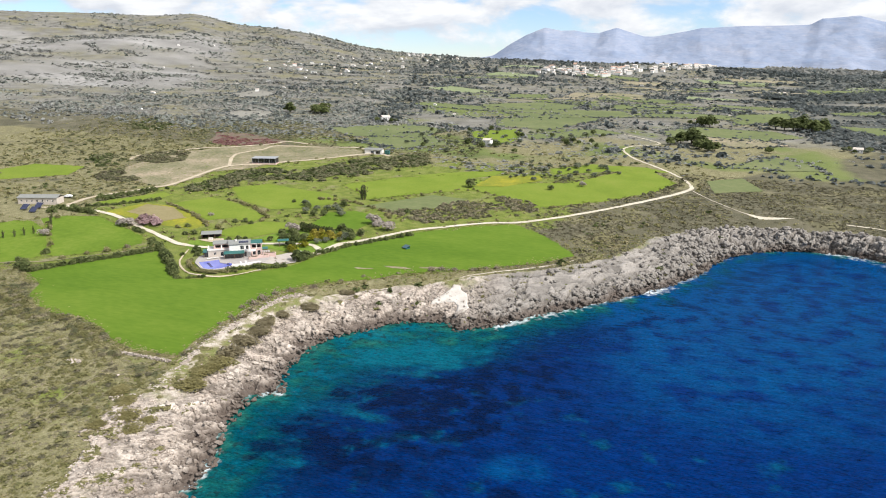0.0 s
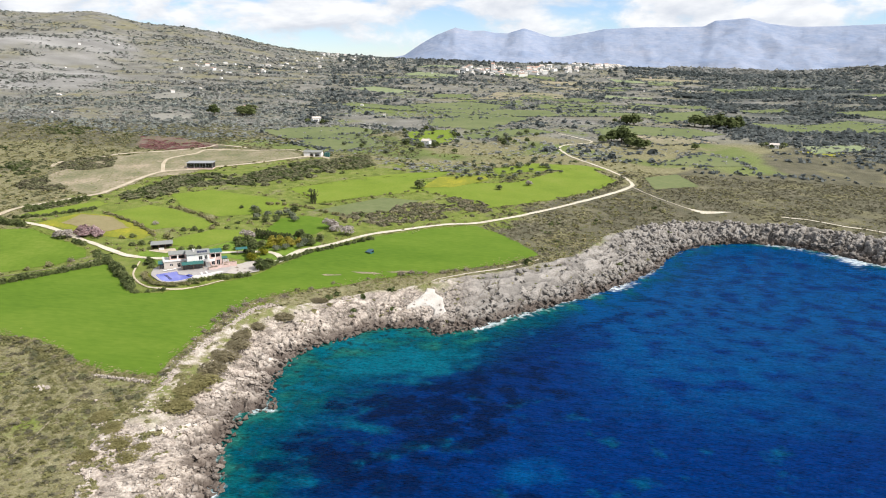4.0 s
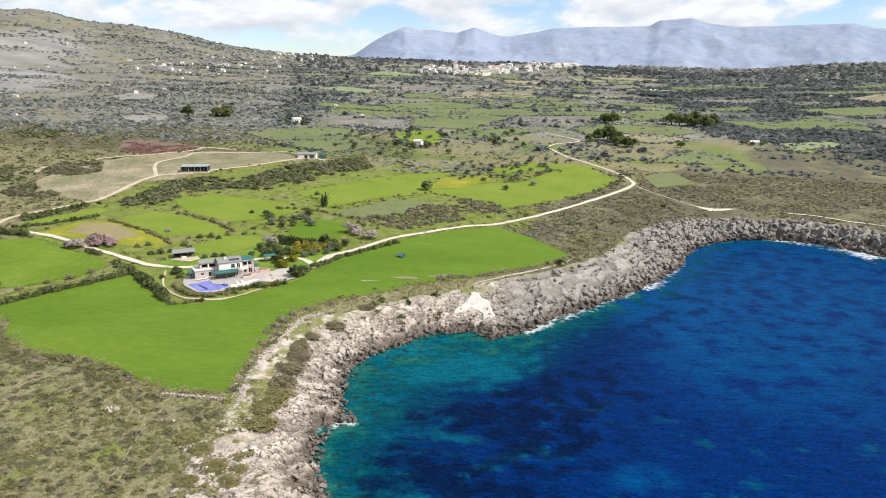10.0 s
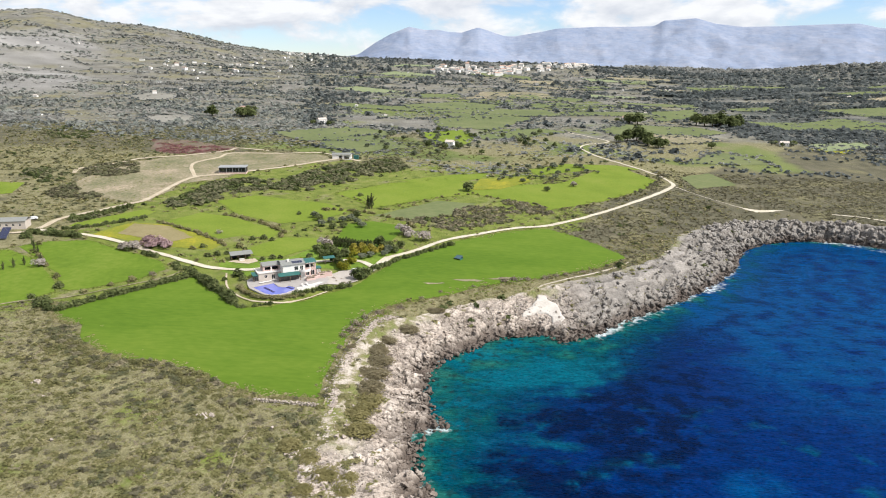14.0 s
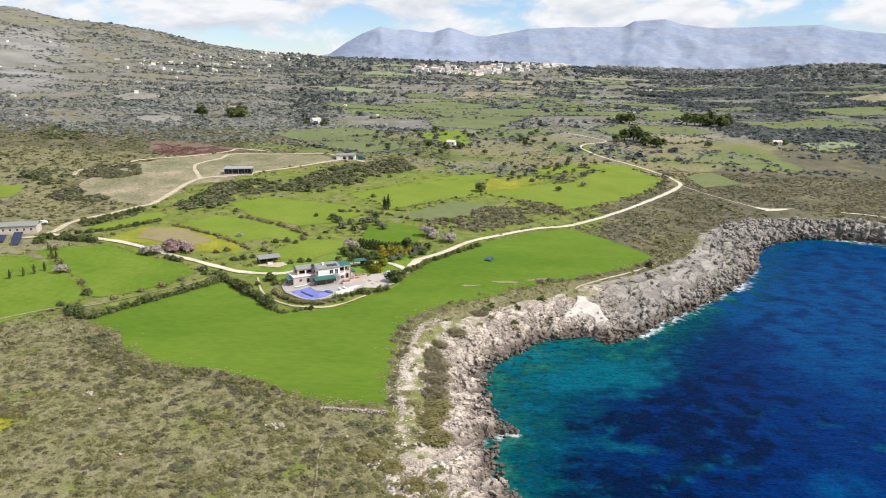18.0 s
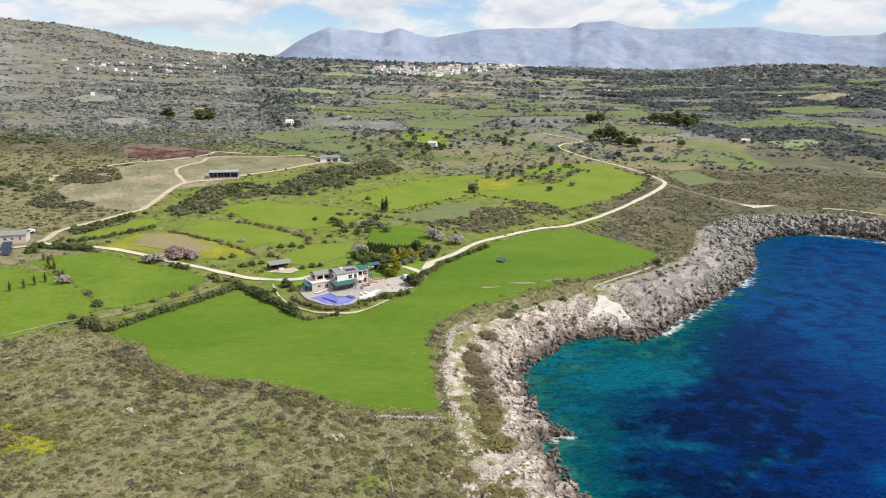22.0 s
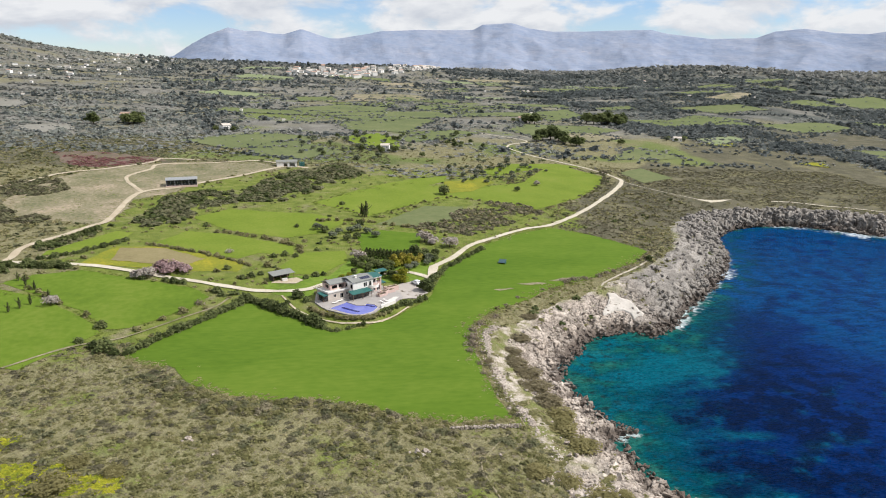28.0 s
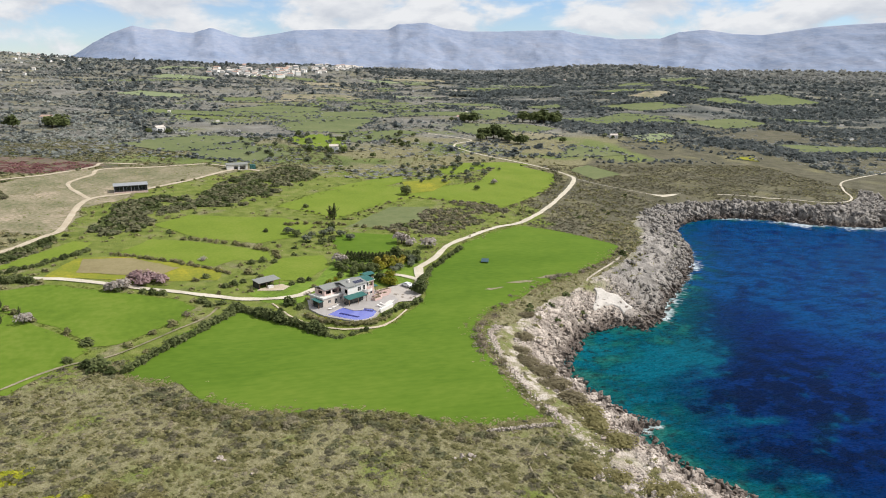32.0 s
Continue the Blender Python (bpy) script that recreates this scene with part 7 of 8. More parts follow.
POOL = [(-69.1, 234.3), (-63.5, 239.6), (-60.6, 235.6), (-58.1, 235.2), (-57.4, 236.8), (-55.0, 235.4), (-54.2, 232.7), (-56.0, 229.0), (-58.0, 227.3), (-60.2, 226.7), (-62.4, 227.4), (-64.4, 229.2)]


def build_terrace():
    from mathutils.geometry import delaunay_2d_cdt
    outer, hole = [Vector(p) for p in TERRACE], [Vector(p) for p in POOL]
    n, k = len(outer), len(hole)
    edges = [(i, (i + 1) % n) for i in range(n)] + [(n + i, n + (i + 1) % k) for i in range(k)]
    v, _, f, *_ = delaunay_2d_cdt(outer + hole, edges, [], 1, 1e-4)
    bm = bmesh.new()
    top = [bm.verts.new((p.x, p.y, VILLA_Z)) for p in v]
    for q in f:
        c = sum((v[i] for i in q), Vector((0, 0))) / len(q)
        if not inside(POOL, np.array([c.x]), np.array([c.y]))[0]:
            bm.faces.new([top[i] for i in q])
    for ring, depth in ((TERRACE, 1.6), (POOL[::-1], 1.6)):
        for (ax, ay), (bx, by) in zip(ring, ring[1:] + ring[:1]):
            bm.faces.new([bm.verts.new(q) for q in ((ax, ay, VILLA_Z), (bx, by, VILLA_Z), (bx, by, VILLA_Z - depth), (ax, ay, VILLA_Z - depth))])
    bmesh.ops.remove_doubles(bm, verts=bm.verts, dist=1e-4)
    ob = part("terrace", done(bm, "terrace"), M_PAVE)
    tagged(ob, "raised greyish stone terrace round the pool", "terrace", kind="structure")
    pool = part("swimming_pool", prism("swimming_pool", POOL, VILLA_Z - 1.5, VILLA_Z - 0.12), M_POOL)
    tagged(pool, "violet-blue swimming pool set in the terrace", "pool")
    for a, b in (((-65.2, 234.6), (-60.4, 229.7)), ((-57.6, 235.6), (-55.2, 233.6))):
        a, b = Vector(a), Vector(b)
        u = (b - a).normalized()
        w = Vector((-u.y, u.x)) * 0.45
        q = [a - w, b - w, b + w, a + w]
        part("pool_bench", prism("pool_bench", [(p.x, p.y) for p in q], VILLA_Z - 0.119, VILLA_Z - 0.03), M_POOLTILE, pool, "navy-tiled bench in the pool")
    rim = []
    for (ax, ay), (bx, by) in zip(POOL, POOL[1:] + POOL[:1]):
        a, b = Vector((ax, ay)), Vector((bx, by))
        u = (b - a).normalized()
        w = Vector((-u.y, u.x)) * 0.13
        rim.append(prism("coping", [tuple(p) for p in (a - u * 0.1, b + u * 0.1, b + u * 0.1 + w, a - u * 0.1 + w)], VILLA_Z + 0.004, VILLA_Z + 0.07))
    for me in rim:
        part("coping", me, M_CREAM, pool, "cream coping stone")
    # bright paving and a low wall east of the pool
    low = part("garden_wall", prism("garden_wall", [(-53.2, 232.0), (-48.2, 236.4), (-48.5, 236.7), (-53.5, 232.4)], VILLA_Z - 1.0, VILLA_Z + 0.75), M_WHITE)
    tagged(low, "low white wall on the edge of the terrace", "wall")
    pav = part("white_paving", prism("white_paving", [(-53.6, 233.4), (-48.9, 237.4), (-46.4, 242.0), (-48.2, 242.0), (-52.2, 236.6)], VILLA_Z - 0.2, VILLA_Z + 0.03), M_CONC)
    tagged(pav, "pale sunlit concrete paving beside the pool", "paving", kind="structure")


build_terrace()


def planter(x, y, turn, long, high, words):
    """A rose-coloured raised bed with its earth, beside the parking place."""
    root = new("planter")
    root.matrix_basis = pose(x, y, VILLA_Z, 0, 0, turn)
    for q in ((-long, long, -0.9, -0.68), (-long, long, 0.68, 0.9), (-long, -long + 0.22, -0.68, 0.68), (long - 0.22, long, -0.68, 0.68)):
        part("side", boxes("side", [(*q, -0.4, high)], 0.02), M_ROSE, root)
    part("earth", boxes("earth", [(-long + 0.22, long - 0.22, -0.68, 0.68, -0.4, high - 0.12)]), M_PLOUGH, root, "bare brown earth")
    tagged(root, words, "planter", "raised beds")


for q in ((-49.6, 247.2, 28, 2.6, 0.9), (-48.0, 250.4, 24, 2.4, 1.1), (-51.8, 244.2, 34, 1.6, 0.7)):
    planter(*q, "low rose-walled raised bed with brown shrubs")
    for k in (-1.2, 0.0, 1.2):
        a = math.radians(q[2])
        bush("bare", q[0] + k * math.cos(a), q[1] + k * math.sin(a), 1.5, "in a raised bed", "raised bed shrubs", 0.8, VILLA_Z + q[4] - 0.15)


def sun_lounger(x, y, turn):
    root = new("sun_lounger")
    root.matrix_basis = pose(x, y, VILLA_Z, 0, 0, turn)
    part("seat", boxes("seat", [(-0.95, 0.45, -0.33, 0.33, 0.3, 0.38)], 0.02), M_WHITE, root)
    part("backrest", slope("backrest", 0.45, 1.1, -0.33, 0.33, 0.6, 0.6, 0.07), M_WHITE, root)
    for a in (-0.85, 0.35):
        for b in (-0.28, 0.24):
            part("leg", boxes("leg", [(a, a + 0.05, b, b + 0.05, 0, 0.3)]), M_STEEL, root)
    tagged(root, "white sun lounger on the pool terrace", "lounger", "pool loungers")


for q in ((-67.2, 238.8, 20), (-65.6, 240.4, 25), (-52.4, 236.6, 130), (-51.2, 238.0, 130)):
    sun_lounger(*q)

PARKING = [(-50.6, 243.2), (-47.0, 238.8), (-40.6, 243.2), (-35.8, 248.4), (-38.2, 254.5), (-33.8, 258), (-37.5, 262), (-44.5, 257.5), (-47.5, 251)]
tagged(part("parking_place", drape("parking_place", PARKING, 0.3, 2.0, 0.3), M_PARK), "greyish concrete parking place beside the villa", "paving", kind="structure")
for k, (x, y, s) in enumerate(((-44.5, 248.5, 1.5), (-42.0, 249.4, 1.2), (-40.2, 245.8, 1.6), (-38.6, 246.8, 1.2), (-43.0, 245.6, 1.0))):
    bush("bare", x, y, s, "in a bed on the parking place", "parking beds", 0.5, gz(x, y) + 0.32)
road([(-84, 250), (-79, 237), (-72.5, 229), (-64, 223.6), (-56, 223.6), (-50, 228.5), (-44, 236)], 0.6, M_TRACK, "narrow garden path round the pool terrace", 0.25, "garden_path")
row("shrub", [(-75, 238), (-71.5, 232.2), (-65, 226.6), (-60, 225.0), (-55, 226.6), (-51, 231)], 0.9, 2.1, "in the low hedge below the pool", "pool hedge", 0.6, 0.3)
row("lime", [(-75, 238), (-70, 232), (-64.5, 227), (-60, 225.4), (-56, 226.8)], 1.3, 1.3, "in the low hedge below the pool", "pool hedge", 0.7, 0.2)


def car(x, y, turn, mat, label):
    root = new("car")
    root.matrix_basis = pose(x, y, gz(x, y) + 0.3, 0, 0, turn)
    bm = bmesh.new()
    prof = [(-2.05, 0.35), (-2.1, 0.75), (-1.95, 0.95), (-1.5, 1.05), (-1.0, 1.48), (0.55, 1.5), (1.15, 1.02), (1.95, 0.85), (2.1, 0.6), (2.05, 0.35)]
    sides = [[bm.verts.new((px, s * (0.84 if pz < 1.1 else 0.66), pz)) for px, pz in prof] for s in (-1, 1)]
    n = len(prof)
    for i in range(n):
        bm.faces.new((sides[0][i], sides[0][(i + 1) % n], sides[1][(i + 1) % n], sides[1][i]))
    bm.faces.new(sides[0])
    bm.faces.new(sides[1][::-1])
    bmesh.ops.bevel(bm, geom=bm.edges[:], offset=0.05, segments=1, affect="EDGES")
    body = part("body", done(bm, "body"), mat, root)
    for s in (-1, 1):
        part("side_window", boxes("side_window", [(-0.95, 0.5, s * 0.745 - 0.03, s * 0.745 + 0.03, 1.05, 1.36)]), M_GLASS, body)
    part("windscreen", slope("windscreen", 0.66, 1.16, -0.6, 0.6, 1.28, 1.28, 0.06), M_GLASS, body)
    part("rear_window", slope("rear_window", -1.42, -1.02, -0.58, 0.58, 1.32, 1.32, 0.06), M_GLASS, body)
    for a in (-1.3, 1.3):
        for s in (-0.8, 0.8):
            bm = bmesh.new()
            bmesh.ops.create_cone(bm, cap_ends=True, segments=16, radius1=0.33, radius2=0.33, depth=0.22, matrix=pose(a, s, 0.33, 90))
            wheel = part("wheel", done(bm, "wheel"), M_TYRE, root)
            bm = bmesh.new()
            bmesh.ops.create_cone(bm, cap_ends=True, segments=12, radius1=0.2, radius2=0.2, depth=0.25, matrix=pose(a, s, 0.33, 90))
            part("rim", done(bm, "rim"), M_STEEL, wheel)
    for s in (-0.55, 0.55):
        part("headlight", boxes("headlight", [(2.0, 2.1, s - 0.16, s + 0.16, 0.62, 0.76)], 0.01), M_CONC, body)
        part("tail_light", boxes("tail_light", [(-2.12, -2.04, s - 0.14, s + 0.14, 0.72, 0.86)], 0.01), M_TERRA, body)
    return tagged(root, label, "car")


car(-38.5, 256.9, 118, M_CARWHITE, "white hatchback parked beside the villa")
car(-191.5, 305.0, 200, M_CARWHITE, "pale car parked on the grass behind the white house")


# ---- open shed, blue shelter and the sheds on the paddock ----
def at_ground(name, x, y, turn, dz=0.0):
    root = new(name)
    root.matrix_basis = pose(x, y, gz(x, y) + dz, 0, 0, turn)
    return root


s = at_ground("open_shed", -84.5, 267.4, 28)
s.matrix_basis = s.matrix_basis @ Matrix.Scale(0.84, 4)
tagged(s, "open shed with a grey mono-pitch roof on posts", "shed")
part("roof", slope("roof", -5.0, 5.0, -2.6, 2.6, 2.55, 3.2, 0.14), M_SLATE, s)
for x in (-4.6, -1.5, 1.5, 4.4):
    for y, h in ((-2.3, 2.5), (2.1, 2.95)):
        part("post", boxes("post", [(x, x + 0.18, y, y + 0.18, -0.3, h)], 0.01), M_WOOD, s)
part("back_wall", boxes("back_wall", [(-4.6, 4.6, 2.3, 2.42, -0.3, 2.9)]), M_BLACK, s)
part("side_wall", boxes("side_wall", [(-4.75, -4.62, -2.2, 2.3, -0.3, 2.5)]), M_BLACK, s)
c = at_ground("storage_box", -83.4, 264.9, 22, 0.0)
tagged(c, "white storage box under the open shed", "box")
part("body", boxes("body", [(-0.9, 0.9, -0.5, 0.5, 0, 0.8)], 0.03), M_WHITE, c)
part("lid", boxes("lid", [(-0.95, 0.95, -0.55, 0.55, 0.804, 0.9)], 0.02), M_CONC, c)
tagged(part("shed_yard", drape("shed_yard", [(-88, 263), (-80, 261.5), (-77, 265), (-79, 268), (-87, 264.6)], 0.2, 1.5, 0.5), M_TRACK), "bare dirt yard before the open shed", "ground", kind="structure")

b = at_ground("field_shelter", -1.6, 279.3, -28)
b.matrix_basis = b.matrix_basis @ Matrix.Scale(0.82, 4)
tagged(b, "small animal shelter with a tilted blue-grey roof on the field", "shelter")
part("roof", slope("roof", -1.7, 1.7, -1.5, 1.5, 0.75, 1.7, 0.07), plain("blue_grey_sheet", (0.025, 0.06, 0.075), (0.05, 0.1, 0.115), 1.5, 0.5), b)
# left panel is black: its shaded side is put into the colour
part("side_panel", boxes("side_panel", [(-1.6, -1.52, -1.35, 1.4, 0, 0.72)]), M_BLACK, b)
part("side_panel", boxes("side_panel", [(1.5, 1.58, -1.35, 1.4, 0, 0.72)]), M_TEAL, b)
part("back_panel", boxes("back_panel", [(-1.52, 1.5, 1.35, 1.42, 0, 1.55)]), M_BLACK, b)
for x in (-1.55, 1.47):
    part("post", boxes("post", [(x, x + 0.08, 1.25, 1.34, 0, 1.58)]), M_STEEL, b)

k = at_ground("black_shed", -140.0, 415.5, 8)
tagged(k, "long black-clad shed with a grey roof on a pale base", "shed")
part("plinth", boxes("plinth", [(-7.8, 7.8, -3.2, 3.2, -1.2, 0.55)], 0.03), M_ROSE, k, "pale rose plinth")
part("wall", wall_mesh((-7.5, -3.0), (7.5, -3.0), 0.55, 3.4, 0.2, [(0.8, 3.6, 1.2, 3.0), (4.3, 7.1, 1.2, 3.0), (7.8, 10.6, 1.2, 3.0), (11.3, 14.2, 1.2, 3.0)]), M_BLACK, k)
for a, bq in (((7.5, -2.8), (7.5, 2.8)), ((7.5, 3.0), (-7.5, 3.0)), ((-7.5, 2.8), (-7.5, -2.8))):
    part("wall", wall_mesh(a, bq, 0.55, 3.4, 0.2), M_BLACK, k)
for x in (-6.7, -3.2, 0.3, 3.8):
    w = part("window", boxes("window", [(x, x + 2.8, -2.9, -2.86, 1.2, 3.0)]), M_GLASS, k, "dark glazed opening")
    part("frame", boxes("frame", [(x + 1.36, x + 1.44, -2.95, -2.84, 1.2, 3.0)]), M_GREYM, w)
part("roof", slope("roof", -8.0, 8.0, -3.6, 3.4, 3.62, 4.1, 0.2), M_GREYM, k, "grey sheet roof")
for x in (-7.7, -3.4, 0.1, 3.6, 7.5):
    part("column", boxes("column", [(x, x + 0.2, -3.2, -3.0, 0.55, 3.42)]), M_GREYM, k)

w = at_ground("white_shed", -87.0, 470.0, 4)
tagged(w, "low white shed with a grey roof and dark openings", "shed")
part("wall", wall_mesh((-6.0, -2.6), (6.0, -2.6), -0.6, 2.7, 0.25, [(4.2, 6.4, -0.1, 2.1), (7.6, 10.8, -0.1, 2.2)]), M_WHITE, w)
for a, bq in (((6.0, -2.35), (6.0, 2.35)), ((6.0, 2.6), (-6.0, 2.6)), ((-6.0, 2.35), (-6.0, -2.35))):
    part("wall", wall_mesh(a, bq, -0.6, 2.7, 0.25), M_WHITE, w)
part("roof", gable("roof", -6.0, 6.0, -2.6, 2.6, 2.9, 3.9), M_SLATE, w, "grey gable roof")
part("floor_slab", boxes("floor_slab", [(-5.7, 5.7, -2.3, 2.3, -0.6, -0.1)]), M_DARKIN, w)
g = at_ground("container", -77.8, 470.5, 4)
tagged(g, "dark green storage container beside the white shed", "container")
part("body", boxes("body", [(-1.6, 1.6, -1.3, 1.3, 0, 2.6)], 0.03), M_TEAL, g)
for x in (-0.75, 0.72):
    part("door_bar", boxes("door_bar", [(x, x + 0.06, -1.36, -1.302, 0.1, 2.5)]), M_STEEL, g)

h = at_ground("farm_house", -196.5, 293.0, 14)
tagged(h, "long cream farmhouse with a grey roof and small windows", "house")
openings = [(1.2 + 2.6 * q, 2.2 + 2.6 * q, 0.9, 2.0) for q in range(7)]
part("wall", wall_mesh((-10, -3.2), (9.5, -3.2), -0.8, 2.9, 0.3, openings), M_CREAM, h)
for q in range(7):
    x = -10 + 1.2 + 2.6 * q
    window(h, x, x + 1.0, -3.2, 0.9, 2.0)
for a, bq in (((9.5, -2.9), (9.5, 2.9)), ((9.5, 3.2), (-10, 3.2)), ((-10, 2.9), (-10, -2.9))):
    part("wall", wall_mesh(a, bq, -0.8, 2.9, 0.3), M_CREAM, h)
part("roof", gable("roof", -10, 9.5, -3.2, 3.2, 3.1, 4.3), M_SLATE, h, "grey gable roof")
for x, y in ((-189.6, 284.0), (-186.0, 277.0), (-193.5, 279.5)):
    r = at_ground("solar_array", x, y, 10)
    tagged(r, "tilted dark blue solar array on a steel frame", "solar panel", "solar arrays")
    for i in range(3):
        for j in range(2):
            part("panel", slope("panel", -1.7 + 1.15 * i, -0.6 + 1.15 * i, -1.5 + 1.55 * j, 0.0 + 1.55 * j, 0.7 + 0.95 * j, 1.62 + 0.95 * j, 0.06), M_SOLAR, r)
    for i in (-1.4, 1.4):
        part("leg", boxes("leg", [(i, i + 0.1, -1.2, -1.1, 0, 0.72)]), M_STEEL, r)
        part("leg", boxes("leg", [(i, i + 0.1, 1.2, 1.3, 0, 2.1)]), M_STEEL, r)
p = at_ground("garden_pergola", -50.5, 266.5, 30)
tagged(p, "small garden pergola with a teal roof", "pergola")
part("roof", gable("roof", -1.9, 1.9, -1.5, 1.5, 2.5, 3.0, 0.1), M_TEAL, p)
for x in (-1.7, 1.55):
    for y in (-1.4, 1.25):
        part("post", boxes("post", [(x, x + 0.14, y, y + 0.14, 0, 2.42)]), M_WOOD, p)

# the white ramp down the rocks
def build_ramp():
    me = drape("ramp", RAMP, 0.0, 0.7, 0.5)
    co = np.empty(len(me.vertices) * 3, np.float32)
    me.vertices.foreach_get("co", co)
    co = co.reshape(-1, 3)
    co[:, 2] = height(co[:, 0], co[:, 1]) + 0.78 + 0.12 * fbm(co[:, 0] / 2, co[:, 1] / 2, 3, 47)
    me.vertices.foreach_set("co", co.ravel())
    me.update()
    bm = bmesh.new()
    bm.from_mesh(me)
    r = bmesh.ops.extrude_face_region(bm, geom=bm.faces[:])
    for q in r["geom"]:
        if isinstance(q, bmesh.types.BMVert):
            q.co.z -= 2.5
    ob = part("concrete_ramp", done(bm, "concrete_ramp"), material("weathered_pale_concrete", [(0.36, 0.33, 0.29), (0.5, 0.465, 0.42), (0.6, 0.565, 0.515)], 0.3, 2.2, bump=0.15))
    tagged(ob, "whitish concrete ramp on the rocks above the water", "ramp")


build_ramp()


def ramp_stones():
    """Broken rock on both sides of the ramp."""
    rng = np.random.default_rng(46)
    c = catmull(RAMP, 0.4)
    pick = c[rng.integers(0, len(c), 150)] + rng.normal(0, 1.0, (150, 2))
    pick[:, 0] += 0.9 * np.sign(pick[:, 0] - 31.5)
    pick = pick[ramp_gap(pick[:, 0], pick[:, 1]) > 0.7]
    size = rng.uniform(0.3, 0.9, len(pick))
    me = scatter("ramp_stones", [arrays(b) for b in BOULDERS], pick[:, 0], pick[:, 1], height(pick[:, 0], pick[:, 1]) + 0.55, size, M_SHORE, rng, rng.uniform(0.7, 1.1, len(pick)), 0.3)
    tagged(part("ramp_stones", me, M_SHORE), "broken limestone beside the concrete ramp", "stones", kind="stuff")


ramp_stones()

# the dry-stone wall and the wire fence of the big field
def build_stone_wall():
    root = new("stone_wall")
    tagged(root, "tumbled dry-stone wall of pale limestone at the field corner", "wall")
    rng = random.Random(31)
    meshes = BOULDERS[:6]
    c = catmull([(-45, 161.5), (-37, 161.2), (-29.5, 161)], 0.5)
    for q in c:
        for lay in range(2):
            for side in (-0.25, 0.3):
                s = rng.uniform(0.26, 0.46)
                ob = new("stone", rng.choice(meshes))
                ob.parent = root
                x, y = q[0] + rng.uniform(-0.2, 0.2), q[1] + side + rng.uniform(-0.15, 0.15)
                ob.matrix_basis = pose(x, y, gz(x, y) + 0.15 + 0.38 * lay, rng.uniform(-30, 30), rng.uniform(-30, 30), rng.uniform(0, 360)) @ Matrix.Scale(s, 4)


build_stone_wall()


def build_fence():
    root = new("fence")
    tagged(root, "wire fence on thin wooden posts beside the coast path", "fence")
    c = catmull([(-26, 222), (-28.6, 203), (-28.8, 185), (-28.4, 163)], 3.0)
    post = boxes("post", [(-0.05, 0.05, -0.05, 0.05, 0, 1.25)])
    post.materials.append(M_WOOD)
    pts = []
    for q in c:
        z = gz(q[0], q[1])
        ob = new("post", post)
        ob.parent = root
        ob.location = (q[0], q[1], z - 0.1)
        pts.append(Vector((q[0], q[1], z)))
    for h in (0.5, 1.0):
        bm = bmesh.new()
        for a, bq in zip(pts[:-1], pts[1:]):
            tube(bm, a + Vector((0, 0, h)), bq + Vector((0, 0, h)), 0.012, 0.012, 3)
        part("wire", done(bm, "wire"), M_STEEL, root)


build_fence()
for x, y, s in ((-53.3, 153, 1.2), (-54.6, 152.4, 0.9), (-52.0, 153.5, 0.9), (-52.8, 151.9, 0.7), (-54.0, 153.8, 0.8), (-51.2, 152.6, 0.6), (-55.4, 153.2, 0.5), (-53.6, 151.2, 0.5), (-101, 165, 0.9), (-100, 164.2, 0.5), (-102, 164.4, 0.5), (-95, 158, 0.6), (-37, 150, 0.6), (-82, 140, 0.7)):
    ob = new("rock", BOULDERS[int(x) % 9])
    ob.matrix_basis = pose(x, y, gz(x, y) + 0.25 * s, 10, 5, x * 7) @ Matrix.Scale(s, 4)
    tagged(ob, "single pale limestone rock in the scrub", "rock")


def build_path_stones():
    """Pale slabs of rock laid bare along the coast path."""
    rng = np.random.default_rng(44)
    c = catmull(COAST_PATH, 0.3)
    pick = c[rng.integers(0, len(c), 1900)]
    off = rng.normal(0, 0.62, (1900, 2)) * (1 + (rng.uniform(0, 1, (1900, 1)) < 0.2) * 2.5)
    x, y = pick[:, 0] + off[:, 0], pick[:, 1] + off[:, 1]
    size = rng.uniform(0.2, 0.85, 1900)
    me = scatter("path_stones", [arrays(b) for b in BOULDERS], x, y, ground_z(x, y) + 0.05, size, M_SHORE, rng, rng.uniform(0.3, 0.55, 1900), 0.2)
    tagged(part("path_stones", me, M_SHORE), "pale bare stones strewn along the coast path", "stones", kind="stuff")


build_path_stones()
road([(-40, 118), (-40, 130), (-42, 145), (-40, 150), (-33, 158)], 0.35, M_DRY, "narrow trodden trail through the scrub", 0.15, "trail")
for n, (x, y, r0) in enumerate(((-128, 154, 8.0), (-134, 157, 5), (-116, 151, 5), (-139, 168, 4))):
    plant("yellow_flowers", TUFTS_LOW, 1700, (x - r0, y - r0 * 0.6, x + r0, y + r0 * 0.6), (0.35, 0.8), M_FLOWER, "patch of yellow flowers in the scrub", 400 + n, 3, 0.72, (0.3, 0.6), category="flowers")
for q in ([(-3, 255), (6, 256.5), (9, 255.4), (2, 253.8)], [(10, 258), (19, 260.5), (20, 259), (12, 256.8)], [(-12, 250), (-6, 252), (-5, 251), (-10, 249)]):
    field(q, M_DRY, "thin stony patch in the green field", 0.16, 1.5, 0.8, "bare_patch")

# ---- the far land ----
def wood_cover(x, y):
    """How thick the far scrub and woods stand, 0 to 1."""
    v = fbm(x / 90, y / 45, 4, 90)
    open_fields = smooth(-260, -60, x) * smooth(760, 560, x) * smooth(1250, 700, y)
    az, r = np.degrees(np.arctan2(x, y)), np.hypot(x, y)
    return v - 0.13 * open_fields + 0.1 * smooth(1000, 1500, y) - 0.2 * smooth(-18, -32, az) * smooth(900, 1300, r)


